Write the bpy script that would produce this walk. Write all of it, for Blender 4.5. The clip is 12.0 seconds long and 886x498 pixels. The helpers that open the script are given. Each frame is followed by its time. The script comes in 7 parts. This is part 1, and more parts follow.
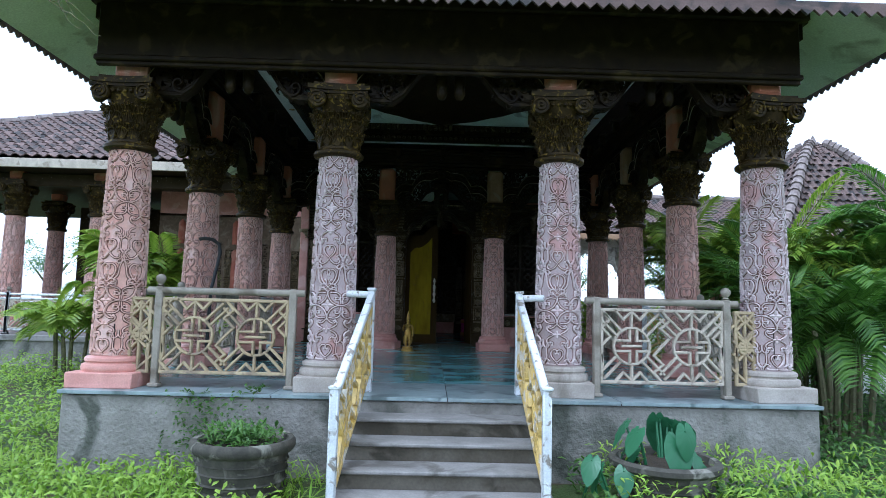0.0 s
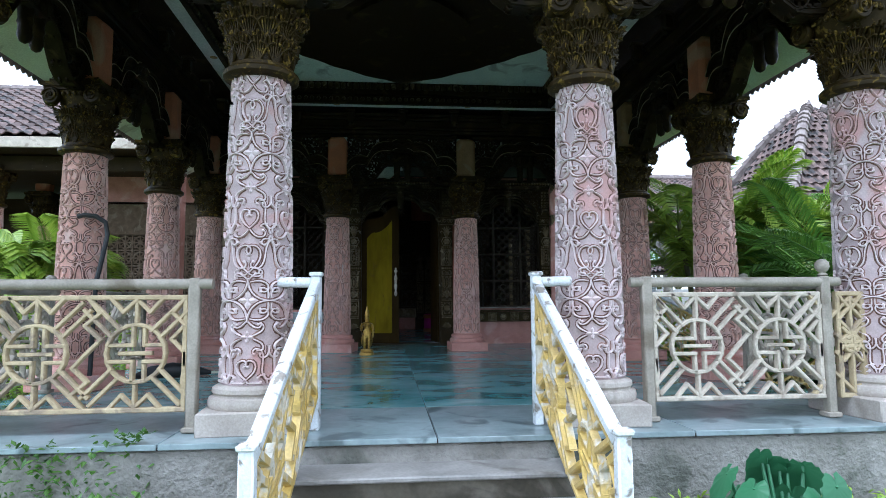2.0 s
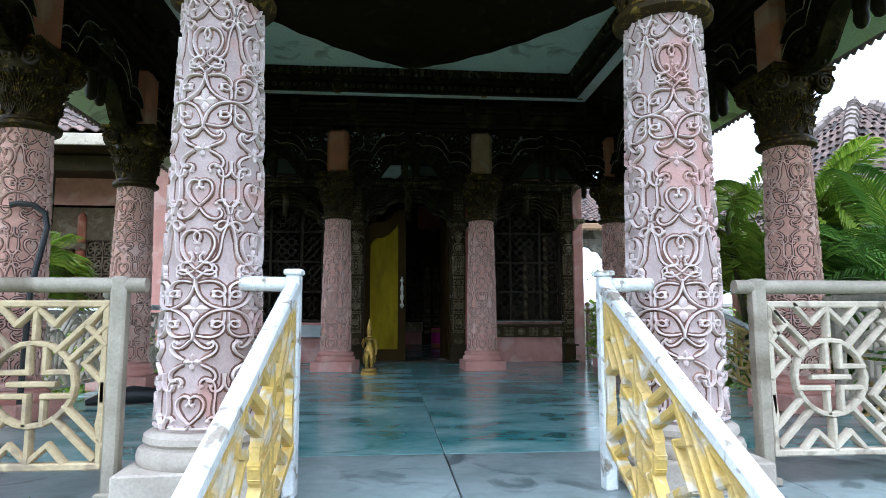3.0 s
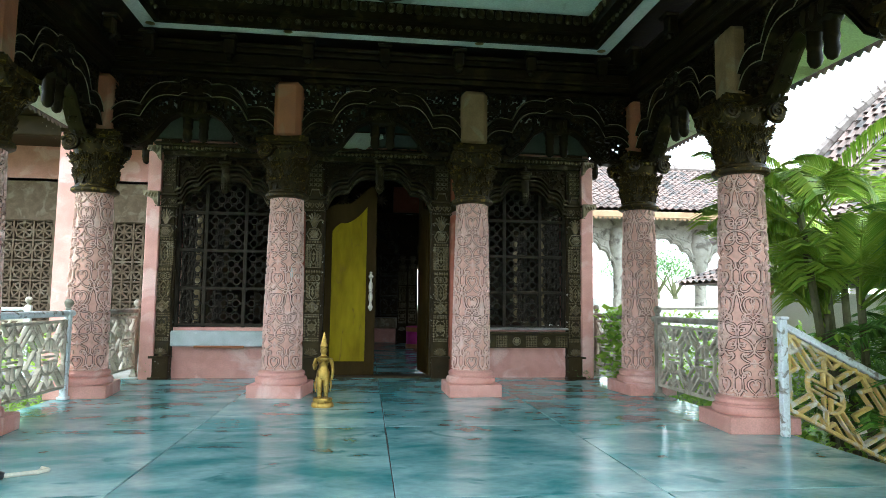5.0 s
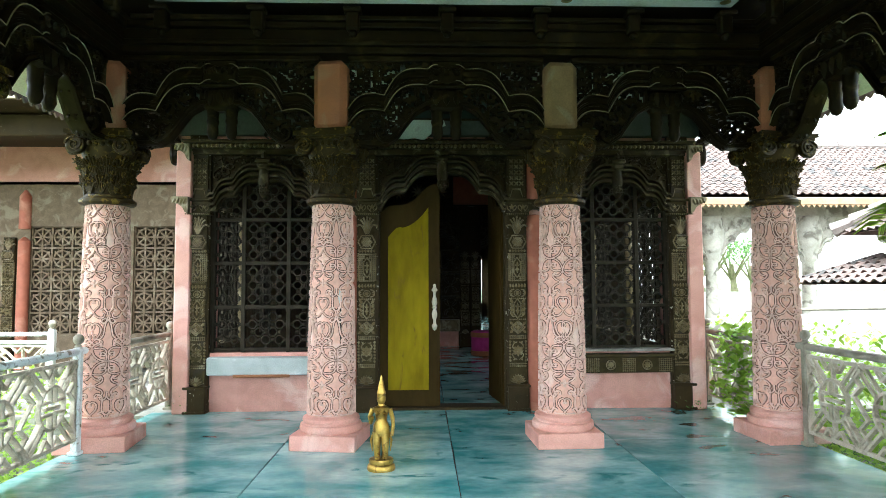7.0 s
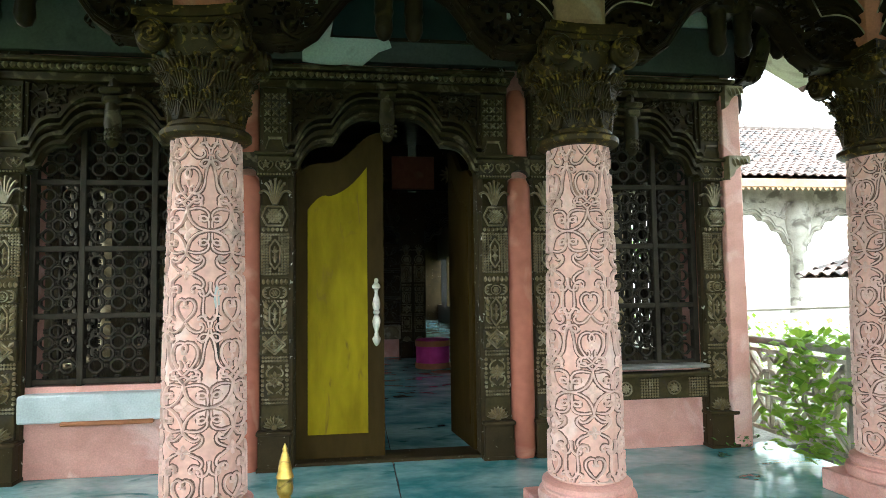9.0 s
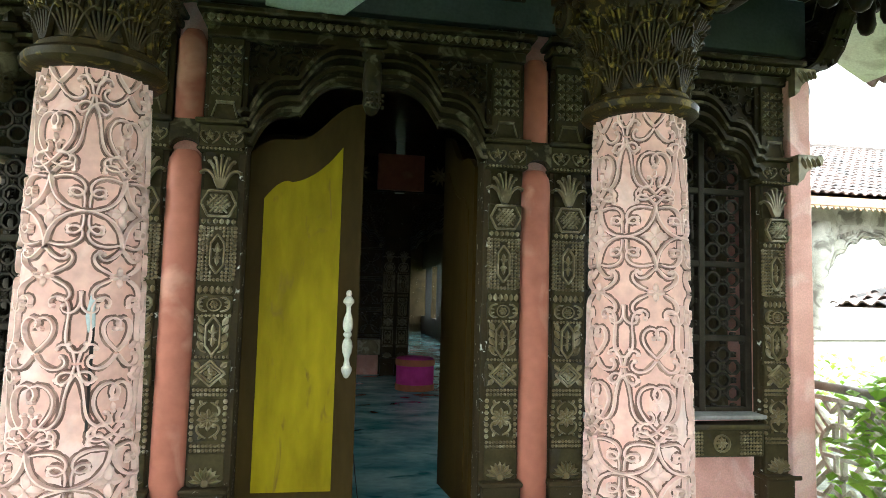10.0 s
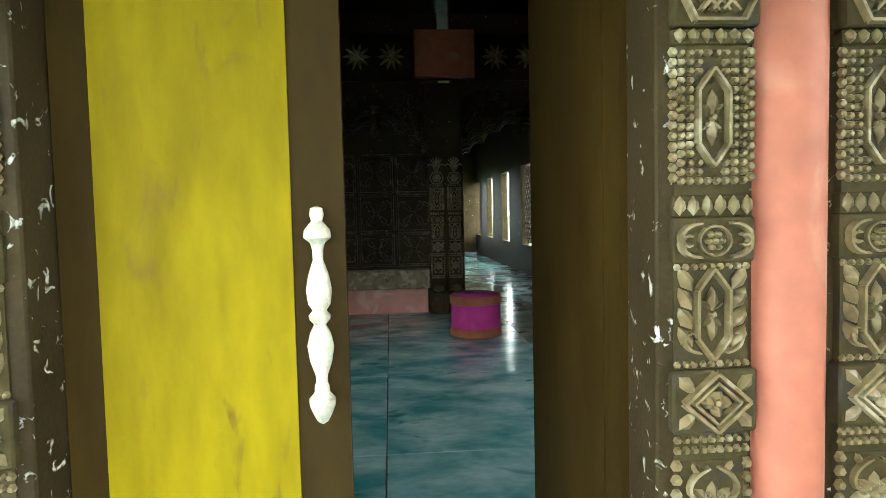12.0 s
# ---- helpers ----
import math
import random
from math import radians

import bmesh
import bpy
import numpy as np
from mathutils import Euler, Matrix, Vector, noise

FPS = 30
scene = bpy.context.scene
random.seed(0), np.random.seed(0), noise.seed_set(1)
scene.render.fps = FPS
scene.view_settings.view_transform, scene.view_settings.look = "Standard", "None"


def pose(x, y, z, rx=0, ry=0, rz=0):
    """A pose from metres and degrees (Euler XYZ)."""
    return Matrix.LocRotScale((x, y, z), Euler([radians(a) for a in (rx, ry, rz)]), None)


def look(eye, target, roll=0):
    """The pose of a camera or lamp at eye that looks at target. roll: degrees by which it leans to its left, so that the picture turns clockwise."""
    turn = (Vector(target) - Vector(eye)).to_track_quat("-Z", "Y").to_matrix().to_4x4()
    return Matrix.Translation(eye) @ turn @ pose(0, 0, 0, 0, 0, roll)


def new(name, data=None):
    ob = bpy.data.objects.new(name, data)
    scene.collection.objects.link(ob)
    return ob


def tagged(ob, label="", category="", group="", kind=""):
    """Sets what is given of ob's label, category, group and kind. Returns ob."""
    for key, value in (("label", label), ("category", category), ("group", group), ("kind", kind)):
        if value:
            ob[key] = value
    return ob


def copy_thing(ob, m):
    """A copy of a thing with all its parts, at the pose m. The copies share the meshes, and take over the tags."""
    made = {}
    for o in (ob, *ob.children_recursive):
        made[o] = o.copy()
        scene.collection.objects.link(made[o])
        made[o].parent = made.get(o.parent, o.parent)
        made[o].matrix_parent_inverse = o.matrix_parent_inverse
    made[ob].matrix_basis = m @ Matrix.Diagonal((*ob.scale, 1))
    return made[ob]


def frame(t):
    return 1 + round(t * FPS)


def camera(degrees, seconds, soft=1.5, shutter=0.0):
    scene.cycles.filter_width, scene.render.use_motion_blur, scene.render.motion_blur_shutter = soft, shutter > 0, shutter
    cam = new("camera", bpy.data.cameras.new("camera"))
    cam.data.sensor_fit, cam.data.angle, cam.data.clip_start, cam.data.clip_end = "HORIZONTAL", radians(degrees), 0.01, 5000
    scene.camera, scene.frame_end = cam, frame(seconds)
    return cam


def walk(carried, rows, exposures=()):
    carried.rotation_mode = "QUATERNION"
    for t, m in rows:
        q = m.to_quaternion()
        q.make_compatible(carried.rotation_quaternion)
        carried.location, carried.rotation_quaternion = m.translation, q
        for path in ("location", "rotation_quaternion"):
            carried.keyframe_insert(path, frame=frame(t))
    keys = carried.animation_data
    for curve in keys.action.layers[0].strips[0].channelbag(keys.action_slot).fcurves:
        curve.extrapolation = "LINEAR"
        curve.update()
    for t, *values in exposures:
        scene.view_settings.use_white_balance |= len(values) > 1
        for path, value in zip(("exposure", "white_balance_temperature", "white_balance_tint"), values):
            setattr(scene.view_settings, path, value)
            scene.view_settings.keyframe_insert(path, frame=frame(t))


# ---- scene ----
cam = camera(70.7, 12.0, soft=0.6)
PATH = [
    (0, (-0.112, 0.471, 1.351), (-0.083, 2.462, 1.546), 1.4),
    (0.5, (-0.18, 0.825, 1.364), (-0.046, 2.812, 1.553), 1.2),
    (1, (-0.202, 1.272, 1.345), (-0.055, 3.258, 1.524), 0.5),
    (1.5, (-0.248, 1.779, 1.342), (-0.073, 3.764, 1.513), -0.4),
    (2, (-0.236, 2.272, 1.338), (-0.058, 4.256, 1.516), -0.4),
    (2.5, (-0.218, 2.787, 1.342), (-0.082, 4.773, 1.533), -0.3),
    (2.7, (-0.257, 3.012, 1.328), (-0.101, 4.995, 1.535), -0.5),
    (4.3, (-0.155, 4.703, 1.426), (-0.009, 6.683, 1.666), 2.1),
    (4.5, (-0.169, 4.886, 1.457), (0.004, 6.865, 1.69), 1.9),
    (5, (-0.134, 5.244, 1.614), (0.105, 7.223, 1.785), 0.7),
    (5.5, (-0.126, 5.55, 1.734), (0.054, 7.537, 1.876), -0.0),
    (6, (-0.152, 5.839, 1.845), (0.013, 7.83, 1.933), -0.4),
    (6.5, (-0.179, 6.142, 1.966), (-0.075, 8.136, 2.067), -0.2),
    (6.7, (-0.191, 6.282, 2.0), (-0.128, 8.278, 2.121), -0.2),
    (8.3, (-0.287, 7.922, 1.875), (-0.134, 9.915, 1.95), -1.2),
    (8.5, (-0.296, 8.132, 1.893), (-0.086, 10.118, 1.992), -1.5),
    (9, (-0.247, 8.668, 1.927), (0.034, 10.644, 2.05), -0.8),
    (9.5, (-0.228, 9.205, 1.962), (0.11, 11.171, 2.108), 1.1),
    (10, (-0.157, 9.722, 1.98), (0.173, 11.689, 2.133), 1.5),
    (10.5, (-0.089, 10.344, 1.961), (0.17, 12.324, 2.067), 1.6),
    (11, (-0.033, 10.857, 1.958), (0.132, 12.849, 2.003), 0.2),
    (11.5, (0.028, 11.411, 1.944), (0.16, 13.406, 1.952), -1.0),
    (12, (0.084, 11.964, 1.98), (0.25, 13.954, 1.868), -1.3),
]
walk(cam, [(t, look(eye, target, roll)) for t, eye, target, roll in PATH], exposures=[(0, 1.05, 4900, 9), (2.7, 1.68, 5150, 8), (4.3, 2.25, 5350, 0), (5.0, 2.9, 5450, -2), (6.5, 3.36, 5650, -2), (9.5, 3.57, 5750, -3), (10.5, 3.82, 5800, -3), (11.0, 3.85, 5800, -3), (12.0, 5.0, 6050, -3)])

# ---------------------------------------------------------------- light
world = bpy.data.worlds.new("overcast_sky")
scene.world = world
world.use_nodes = True
wn, wl = world.node_tree.nodes, world.node_tree.links
sky = wn.new("ShaderNodeTexSky")
sky.sky_type, sky.sun_disc = "NISHITA", False
sky.sun_elevation, sky.sun_rotation = radians(74), radians(209)
sky.air_density, sky.dust_density, sky.ozone_density = 1.2, 0.6, 1.0
pale = wn.new("ShaderNodeHueSaturation")
pale.inputs["Saturation"].default_value = 0.04
wl.new(sky.outputs["Color"], pale.inputs["Color"])
wl.new(pale.outputs["Color"], wn["Background"].inputs["Color"])
wn["Background"].inputs["Strength"].default_value = 0.15
sun_data = bpy.data.lights.new("sun", "SUN")
sun_data.energy, sun_data.angle, sun_data.color = 1.5, radians(40), (1.0, 0.97, 0.93)
sun = new("sun", sun_data)
sun.matrix_world = look((-2.5, 1.5, 18.0), (0.0, 6.0, 0.0))

# ---------------------------------------------------------------- mesh helper
FZ = 0.64           # veranda floor
NECK = 2.70         # top of the column shafts


class Mesh:
    """Collects vertices and faces of one mesh."""

    def __init__(self):
        self.v, self.f, self.base = [], [], Matrix()

    def add(self, verts, faces):
        k = len(self.v)
        self.v += [tuple(p) for p in verts]
        self.f += [tuple(k + i for i in q) for q in faces]

    def box(self, cx, cy, cz, sx, sy, sz, b=0.0, rot=None):
        hx, hy, hz = sx / 2, sy / 2, sz / 2
        if b <= 0:
            p = [(x, y, z) for x in (-hx, hx) for y in (-hy, hy) for z in (-hz, hz)]
            q = [(0, 1, 3, 2), (4, 6, 7, 5), (0, 4, 5, 1), (2, 3, 7, 6), (0, 2, 6, 4), (1, 5, 7, 3)]
        else:
            b = min(b, hx * 0.9, hy * 0.9, hz * 0.9)
            p, q, idx = [], [], {}
            for sxx in (-1, 1):
                for syy in (-1, 1):
                    for szz in (-1, 1):
                        for a in range(3):
                            idx[sxx, syy, szz, a] = len(p)
                            p.append((sxx * (hx - (b if a != 0 else 0)), syy * (hy - (b if a != 1 else 0)), szz * (hz - (b if a != 2 else 0))))
            for s in (-1, 1):
                q.append([idx[s, -1, -1, 0], idx[s, 1, -1, 0], idx[s, 1, 1, 0], idx[s, -1, 1, 0]][::s])
                q.append([idx[-1, s, -1, 1], idx[1, s, -1, 1], idx[1, s, 1, 1], idx[-1, s, 1, 1]][::-s])
                q.append([idx[-1, -1, s, 2], idx[1, -1, s, 2], idx[1, 1, s, 2], idx[-1, 1, s, 2]][::s])
            for s in (-1, 1):
                for t in (-1, 1):
                    q.append([idx[s, t, -1, 0], idx[s, t, 1, 0], idx[s, t, 1, 1], idx[s, t, -1, 1]][::s * t])
                    q.append([idx[s, -1, t, 0], idx[s, -1, t, 2], idx[s, 1, t, 2], idx[s, 1, t, 0]][::s * t])
                    q.append([idx[-1, s, t, 1], idx[-1, s, t, 2], idx[1, s, t, 2], idx[1, s, t, 1]][::-s * t])
            for sxx in (-1, 1):
                for syy in (-1, 1):
                    for szz in (-1, 1):
                        q.append([idx[sxx, syy, szz, a] for a in range(3)][::sxx * syy * szz])
        if rot is not None:
            p = [rot @ Vector(c) for c in p]
        self.add([(c[0] + cx, c[1] + cy, c[2] + cz) for c in p], q)
        return self

    def lathe(self, prof, n=24, cx=0.0, cy=0.0, cz=0.0, sx=1.0, sy=1.0, cap=True):
        p = []
        for r, z in prof:
            for i in range(n):
                a = 2 * math.pi * i / n
                p.append((cx + sx * r * math.cos(a), cy + sy * r * math.sin(a), cz + z))
        q = []
        for j in range(len(prof) - 1):
            for i in range(n):
                k = (i + 1) % n
                q.append((j * n + i, j * n + k, (j + 1) * n + k, (j + 1) * n + i))
        if cap:
            q.append(tuple(range(n))[::-1])
            q.append(tuple((len(prof) - 1) * n + i for i in range(n)))
        self.add(p, q)
        return self

    def tube(self, path, r, n=8, taper=None):
        pts = [Vector(c) for c in path]
        p, q = [], []
        up = Vector((0, 0, 1))
        for i, c in enumerate(pts):
            d = (pts[min(i + 1, len(pts) - 1)] - pts[max(i - 1, 0)]).normalized()
            a = d.cross(up)
            if a.length < 0.05:
                a = d.cross(Vector((1, 0, 0)))
            a.normalize()
            b = a.cross(d).normalized()
            up = b
            rr = r * (taper[i] if taper else 1.0)
            for k in range(n):
                t = 2 * math.pi * k / n
                p.append(c + a * (rr * math.cos(t)) + b * (rr * math.sin(t)))
        m = len(pts)
        for i in range(m - 1):
            for k in range(n):
                l = (k + 1) % n
                q.append((i * n + k, i * n + l, (i + 1) * n + l, (i + 1) * n + k))
        q.append(tuple(range(n))[::-1])
        q.append(tuple((m - 1) * n + k for k in range(n)))
        self.add(p, q)
        return self

    def ribbon(self, pts, w, h, place, ends=0.5, foot=0.0):
        """A raised rounded band along plane points, laid by place(u, v, lift)."""
        m = len(pts)
        p, q = [], []
        for i, (u, v) in enumerate(pts):
            u0, v0 = pts[max(i - 1, 0)]
            u1, v1 = pts[min(i + 1, m - 1)]
            du, dv = u1 - u0, v1 - v0
            l = math.hypot(du, dv) or 1.0
            nu, nv = -dv / l, du / l
            k = w * 0.5 * (1.0 - ends * abs(2 * i / (m - 1) - 1) ** 4)
            for s, z in ((-1, foot), (-0.5, h), (0.5, h), (1, foot)):
                p.append(place(u + nu * k * s, v + nv * k * s, z))
        for i in range(m - 1):
            for k in range(3):
                q.append((i * 4 + k, (i + 1) * 4 + k, (i + 1) * 4 + k + 1, i * 4 + k + 1))
        q.append((0, 1, 2, 3))
        q.append(tuple((m - 1) * 4 + k for k in (3, 2, 1, 0)))
        self.add(p, q)
        return self

    def dome(self, u, v, r, h, place, n=6):
        p = [place(u + r * math.cos(2 * math.pi * i / n), v + r * math.sin(2 * math.pi * i / n), 0.0) for i in range(n)]
        p += [place(u + 0.62 * r * math.cos(2 * math.pi * i / n), v + 0.62 * r * math.sin(2 * math.pi * i / n), h * 0.8) for i in range(n)]
        p.append(place(u, v, h))
        q = [(i, (i + 1) % n, n + (i + 1) % n, n + i) for i in range(n)] + [(n + i, n + (i + 1) % n, 2 * n) for i in range(n)]
        self.add(p, q)
        return self

    def petal(self, u, v, ang, length, width, h, place):
        """A small pointed leaf with a raised rib."""
        c, s = math.cos(ang), math.sin(ang)
        at = lambda a, b, z: place(u + a * c - b * s, v + a * s + b * c, z)
        k = [(0, 0, 0.2), (0.35, -0.5, 0.25), (0.35, 0.5, 0.25), (0.7, -0.38, 0.4), (0.7, 0.38, 0.4), (1, 0, 0.1), (0.4, 0, 1.0), (0.75, 0, 1.0)]
        p = [at(a * length, b * width, z * h) for a, b, z in k]
        p += [at(a * length, b * width, 0) for a, b, z in k[:6]]
        q = [(0, 1, 6), (0, 6, 2), (1, 3, 7, 6), (6, 7, 4, 2), (3, 5, 7), (7, 5, 4), (8, 9, 1, 0), (0, 2, 10, 8), (9, 11, 3, 1), (2, 4, 12, 10), (11, 13, 5, 3), (4, 5, 13, 12)]
        self.add(p, q)
        return self

    def prism(self, poly, y0, y1, place=None):
        """A polygon of (x, z) drawn out from y0 to y1."""
        n = len(poly)
        put = place or (lambda x, z, y: (x, y, z))
        p = [put(x, z, y0) for x, z in poly] + [put(x, z, y1) for x, z in poly]
        q = [tuple(range(n)), tuple(range(2 * n - 1, n - 1, -1))] + [((i + 1) % n, i, n + i, n + (i + 1) % n) for i in range(n)]
        self.add(p, q)
        return self

    def strip(self, lower, upper, y0, y1):
        """A solid between two curves of (x, z) with the same count, from y0 to y1."""
        m = len(lower)
        p = []
        for (xa, za), (xb, zb) in zip(lower, upper):
            p += [(xa, y0, za), (xb, y0, zb), (xb, y1, zb), (xa, y1, za)]
        q = []
        for i in range(m - 1):
            a, b = i * 4, i * 4 + 4
            q += [(a, b, b + 1, a + 1), (a + 1, b + 1, b + 2, a + 2), (a + 2, b + 2, b + 3, a + 3), (a + 3, b + 3, b, a)]
        q += [(0, 1, 2, 3), tuple(4 * (m - 1) + k for k in (3, 2, 1, 0))]
        self.add(p, q)
        return self

    def data(self, name):
        me = bpy.data.meshes.new(name)
        me.from_pydata(self.v, [], self.f)
        me.validate()
        bm = bmesh.new()
        bm.from_mesh(me)
        bmesh.ops.recalc_face_normals(bm, faces=bm.faces)
        bm.to_mesh(me)
        bm.free()
        return me


def finish(me, material, smooth=40):
    me.materials.append(material)
    if smooth:
        me.polygons.foreach_set("use_smooth", [True] * len(me.polygons))
        me.set_sharp_from_angle(angle=radians(smooth))
    return me


def solid(name, m, material, label="", category="", group="", kind="", at=None, smooth=40):
    """A top-level thing or piece of the setting that is one mesh."""
    ob = new(name, finish(m.data(name), material, smooth))
    if at is not None:
        ob.matrix_world = at
    return tagged(ob, label, category, group, kind)


def part(name, m, material, parent, label="", at=None, smooth=40):
    me = m if isinstance(m, bpy.types.Mesh) else finish(m.data(name), material, smooth)
    ob = new(name, me)
    ob.parent = parent
    if at is not None:
        ob.matrix_basis = at
    return tagged(ob, label)


def thing(name, m, label, category, group="", kind=""):
    """An empty at the base of a thing, to hold its parts."""
    ob = new(name)
    ob.empty_display_size = 0.1
    ob.matrix_world = m
    return tagged(ob, label, category, group, kind)


def scroll(u, v, ang, length, k0, k1, n=16, power=1.6):
    """A curl: a line whose bend grows from k0 to k1 per metre along its length."""
    out = [(u, v)]
    step = length / n
    for i in range(n):
        k = k0 + (k1 - k0) * ((i + 0.5) / n) ** power
        ang += k * step * 0.5
        u, v = u + math.cos(ang) * step, v + math.sin(ang) * step
        ang += k * step * 0.5
        out.append((u, v))
    return out


FLAT = lambda u, v, z: (u, -z, v)      # on a wall that faces -y

# ---------------------------------------------------------------- materials


def surface(name, c1, c2, rough=0.6, scale=6.0, fine=60.0, bump=0.15, metal=0.0, c3=None, amount3=0.5, scale3=2.5, rnd=0.0, stretch=None, rough2=None, spec=None, ramp=(0.35, 0.65), depth=0.004):
    """Two mottled colours, a third in patches, grain and relief at real size."""
    mt = bpy.data.materials.new(name)
    mt.use_nodes = True
    n, l = mt.node_tree.nodes, mt.node_tree.links
    bsdf = n["Principled BSDF"]
    co = n.new("ShaderNodeTexCoord")
    vec = co.outputs["Object"]
    if stretch:
        mp = n.new("ShaderNodeMapping")
        mp.inputs["Scale"].default_value = stretch
        l.new(vec, mp.inputs["Vector"])
        vec = mp.outputs["Vector"]
    info = n.new("ShaderNodeObjectInfo")
    shift = n.new("ShaderNodeVectorMath")
    shift.operation = "MULTIPLY_ADD"
    l.new(info.outputs["Location"], shift.inputs[0])
    shift.inputs[1].default_value = (1.7, 2.3, 1.1)
    l.new(vec, shift.inputs[2])
    vec = shift.outputs[0]

    def noise_tex(s, detail=5.0, dist=0.0):
        t = n.new("ShaderNodeTexNoise")
        t.inputs["Scale"].default_value, t.inputs["Detail"].default_value, t.inputs["Distortion"].default_value = s, detail, dist
        l.new(vec, t.inputs["Vector"])
        return t.outputs["Fac"]

    def band(fac, lo, hi):
        r = n.new("ShaderNodeMapRange")
        r.inputs["From Min"].default_value, r.inputs["From Max"].default_value = lo, hi
        l.new(fac, r.inputs["Value"])
        return r.outputs["Result"]

    def mix(fac, a, b):
        x = n.new("ShaderNodeMix")
        x.data_type = "RGBA"
        if isinstance(fac, float):
            x.inputs[0].default_value = fac
        else:
            l.new(fac, x.inputs[0])
        for sock, val in ((x.inputs[6], a), (x.inputs[7], b)):
            if isinstance(val, tuple):
                sock.default_value = (*val, 1)
            else:
                l.new(val, sock)
        return x.outputs[2]

    big, small = noise_tex(scale, 6.0, 0.4), noise_tex(fine, 4.0)
    col = mix(band(big, *ramp), c1, c2)
    if c3:
        col = mix(band(noise_tex(scale3, 8.0, 0.8), 0.62 - 0.25 * amount3, 0.70 - 0.2 * amount3), col, c3)
    grain = n.new("ShaderNodeMix")
    grain.data_type, grain.blend_type = "RGBA", "MULTIPLY"
    grain.inputs[0].default_value = 0.55
    l.new(col, grain.inputs[6])
    gr = n.new("ShaderNodeMapRange")
    gr.inputs["From Min"].default_value, gr.inputs["From Max"].default_value = 0.3, 0.7
    gr.inputs["To Min"].default_value, gr.inputs["To Max"].default_value = 0.72, 1.12
    l.new(small, gr.inputs["Value"])
    comb = n.new("ShaderNodeCombineColor")
    for k in range(3):
        l.new(gr.outputs["Result"], comb.inputs[k])
    l.new(comb.outputs[0], grain.inputs[7])
    col = grain.outputs[2]
    if rnd:
        hs = n.new("ShaderNodeHueSaturation")
        rr = n.new("ShaderNodeMapRange")
        rr.inputs["To Min"].default_value, rr.inputs["To Max"].default_value = 1 - rnd, 1 + rnd
        l.new(info.outputs["Random"], rr.inputs["Value"])
        l.new(rr.outputs["Result"], hs.inputs["Value"])
        l.new(col, hs.inputs["Color"])
        col = hs.outputs["Color"]
    l.new(col, bsdf.inputs["Base Color"])
    rg = n.new("ShaderNodeMapRange")
    rg.inputs["To Min"].default_value, rg.inputs["To Max"].default_value = rough, rough2 if rough2 is not None else min(1.0, rough + 0.2)
    l.new(big, rg.inputs["Value"])
    l.new(rg.outputs["Result"], bsdf.inputs["Roughness"])
    bsdf.inputs["Metallic"].default_value = metal
    if spec is not None:
        bsdf.inputs["Specular IOR Level"].default_value = spec
    if bump:
        bp = n.new("ShaderNodeBump")
        bp.inputs["Strength"].default_value, bp.inputs["Distance"].default_value = bump, depth
        hsum = n.new("ShaderNodeMath")
        hsum.operation = "ADD"
        l.new(small, hsum.inputs[0])
        l.new(big, hsum.inputs[1])
        l.new(hsum.outputs[0], bp.inputs["Height"])
        l.new(bp.outputs["Normal"], bsdf.inputs["Normal"])
    return mt


PINK = surface("pink_painted_plaster", (0.66, 0.34, 0.28), (0.56, 0.27, 0.22), 0.55, 5, 90, 0.25, c3=(0.72, 0.45, 0.40), amount3=0.35)
CARVED_PINK = surface("pink_limewashed_carving", (0.68, 0.395, 0.318), (0.60, 0.335, 0.268), 0.55, 7, 30, 0.12, c3=(0.70, 0.49, 0.43), amount3=0.3, scale3=3)
BLOCK = surface("coral_block_paint", (0.48, 0.17, 0.085), (0.40, 0.15, 0.085), 0.6, 6, 90, 0.4, c3=(0.45, 0.26, 0.17), amount3=0.35)
TAN = surface("bare_tan_block", (0.33, 0.20, 0.105), (0.25, 0.15, 0.078), 0.7, 6, 80, 0.4, c3=(0.34, 0.27, 0.19), amount3=0.35)
GREYSLAB = surface("pale_blue_grey_slab", (0.30, 0.36, 0.37), (0.21, 0.265, 0.27), 0.22, 3, 20, 0.03, c3=(0.12, 0.155, 0.16), amount3=0.3, scale3=4, rnd=0.1)
VINE_PINK = surface("pale_pink_relief", (0.75, 0.51, 0.435), (0.67, 0.44, 0.37), 0.45, 9, 30, 0.12, c3=(0.50, 0.34, 0.285), amount3=0.15, scale3=6)
LILAC = surface("greyish_lilac_limewash", (0.72, 0.62, 0.61), (0.62, 0.51, 0.50), 0.6, 7, 110, 0.35, c3=(0.62, 0.42, 0.40), amount3=0.35, scale3=2.5)
LILAC_GROUND = surface("dusty_lilac_ground", (0.50, 0.40, 0.395), (0.41, 0.32, 0.31), 0.65, 7, 110, 0.35, c3=(0.50, 0.30, 0.275), amount3=0.35, scale3=2.5)
STONE_GREY = surface("worn_beige_pedestal", (0.46, 0.41, 0.355), (0.36, 0.315, 0.27), 0.7, 5, 80, 0.3, c3=(0.24, 0.21, 0.17), amount3=0.3)
# Grime mixed with the contact shade beside the vines, painted as dark brown.
GRIME_SHADE = surface("brown_grime_and_shade_on_pink", (0.17, 0.092, 0.070), (0.115, 0.062, 0.046), 0.75, 12, 110, 0.3, c3=(0.30, 0.18, 0.14), amount3=0.35, scale3=9)
CORAL = surface("coral_red_paint", (0.41, 0.140, 0.088), (0.36, 0.120, 0.076), 0.45, 2, 12, 0.05, c3=(0.50, 0.23, 0.16), amount3=0.22, scale3=2, spec=0.2)
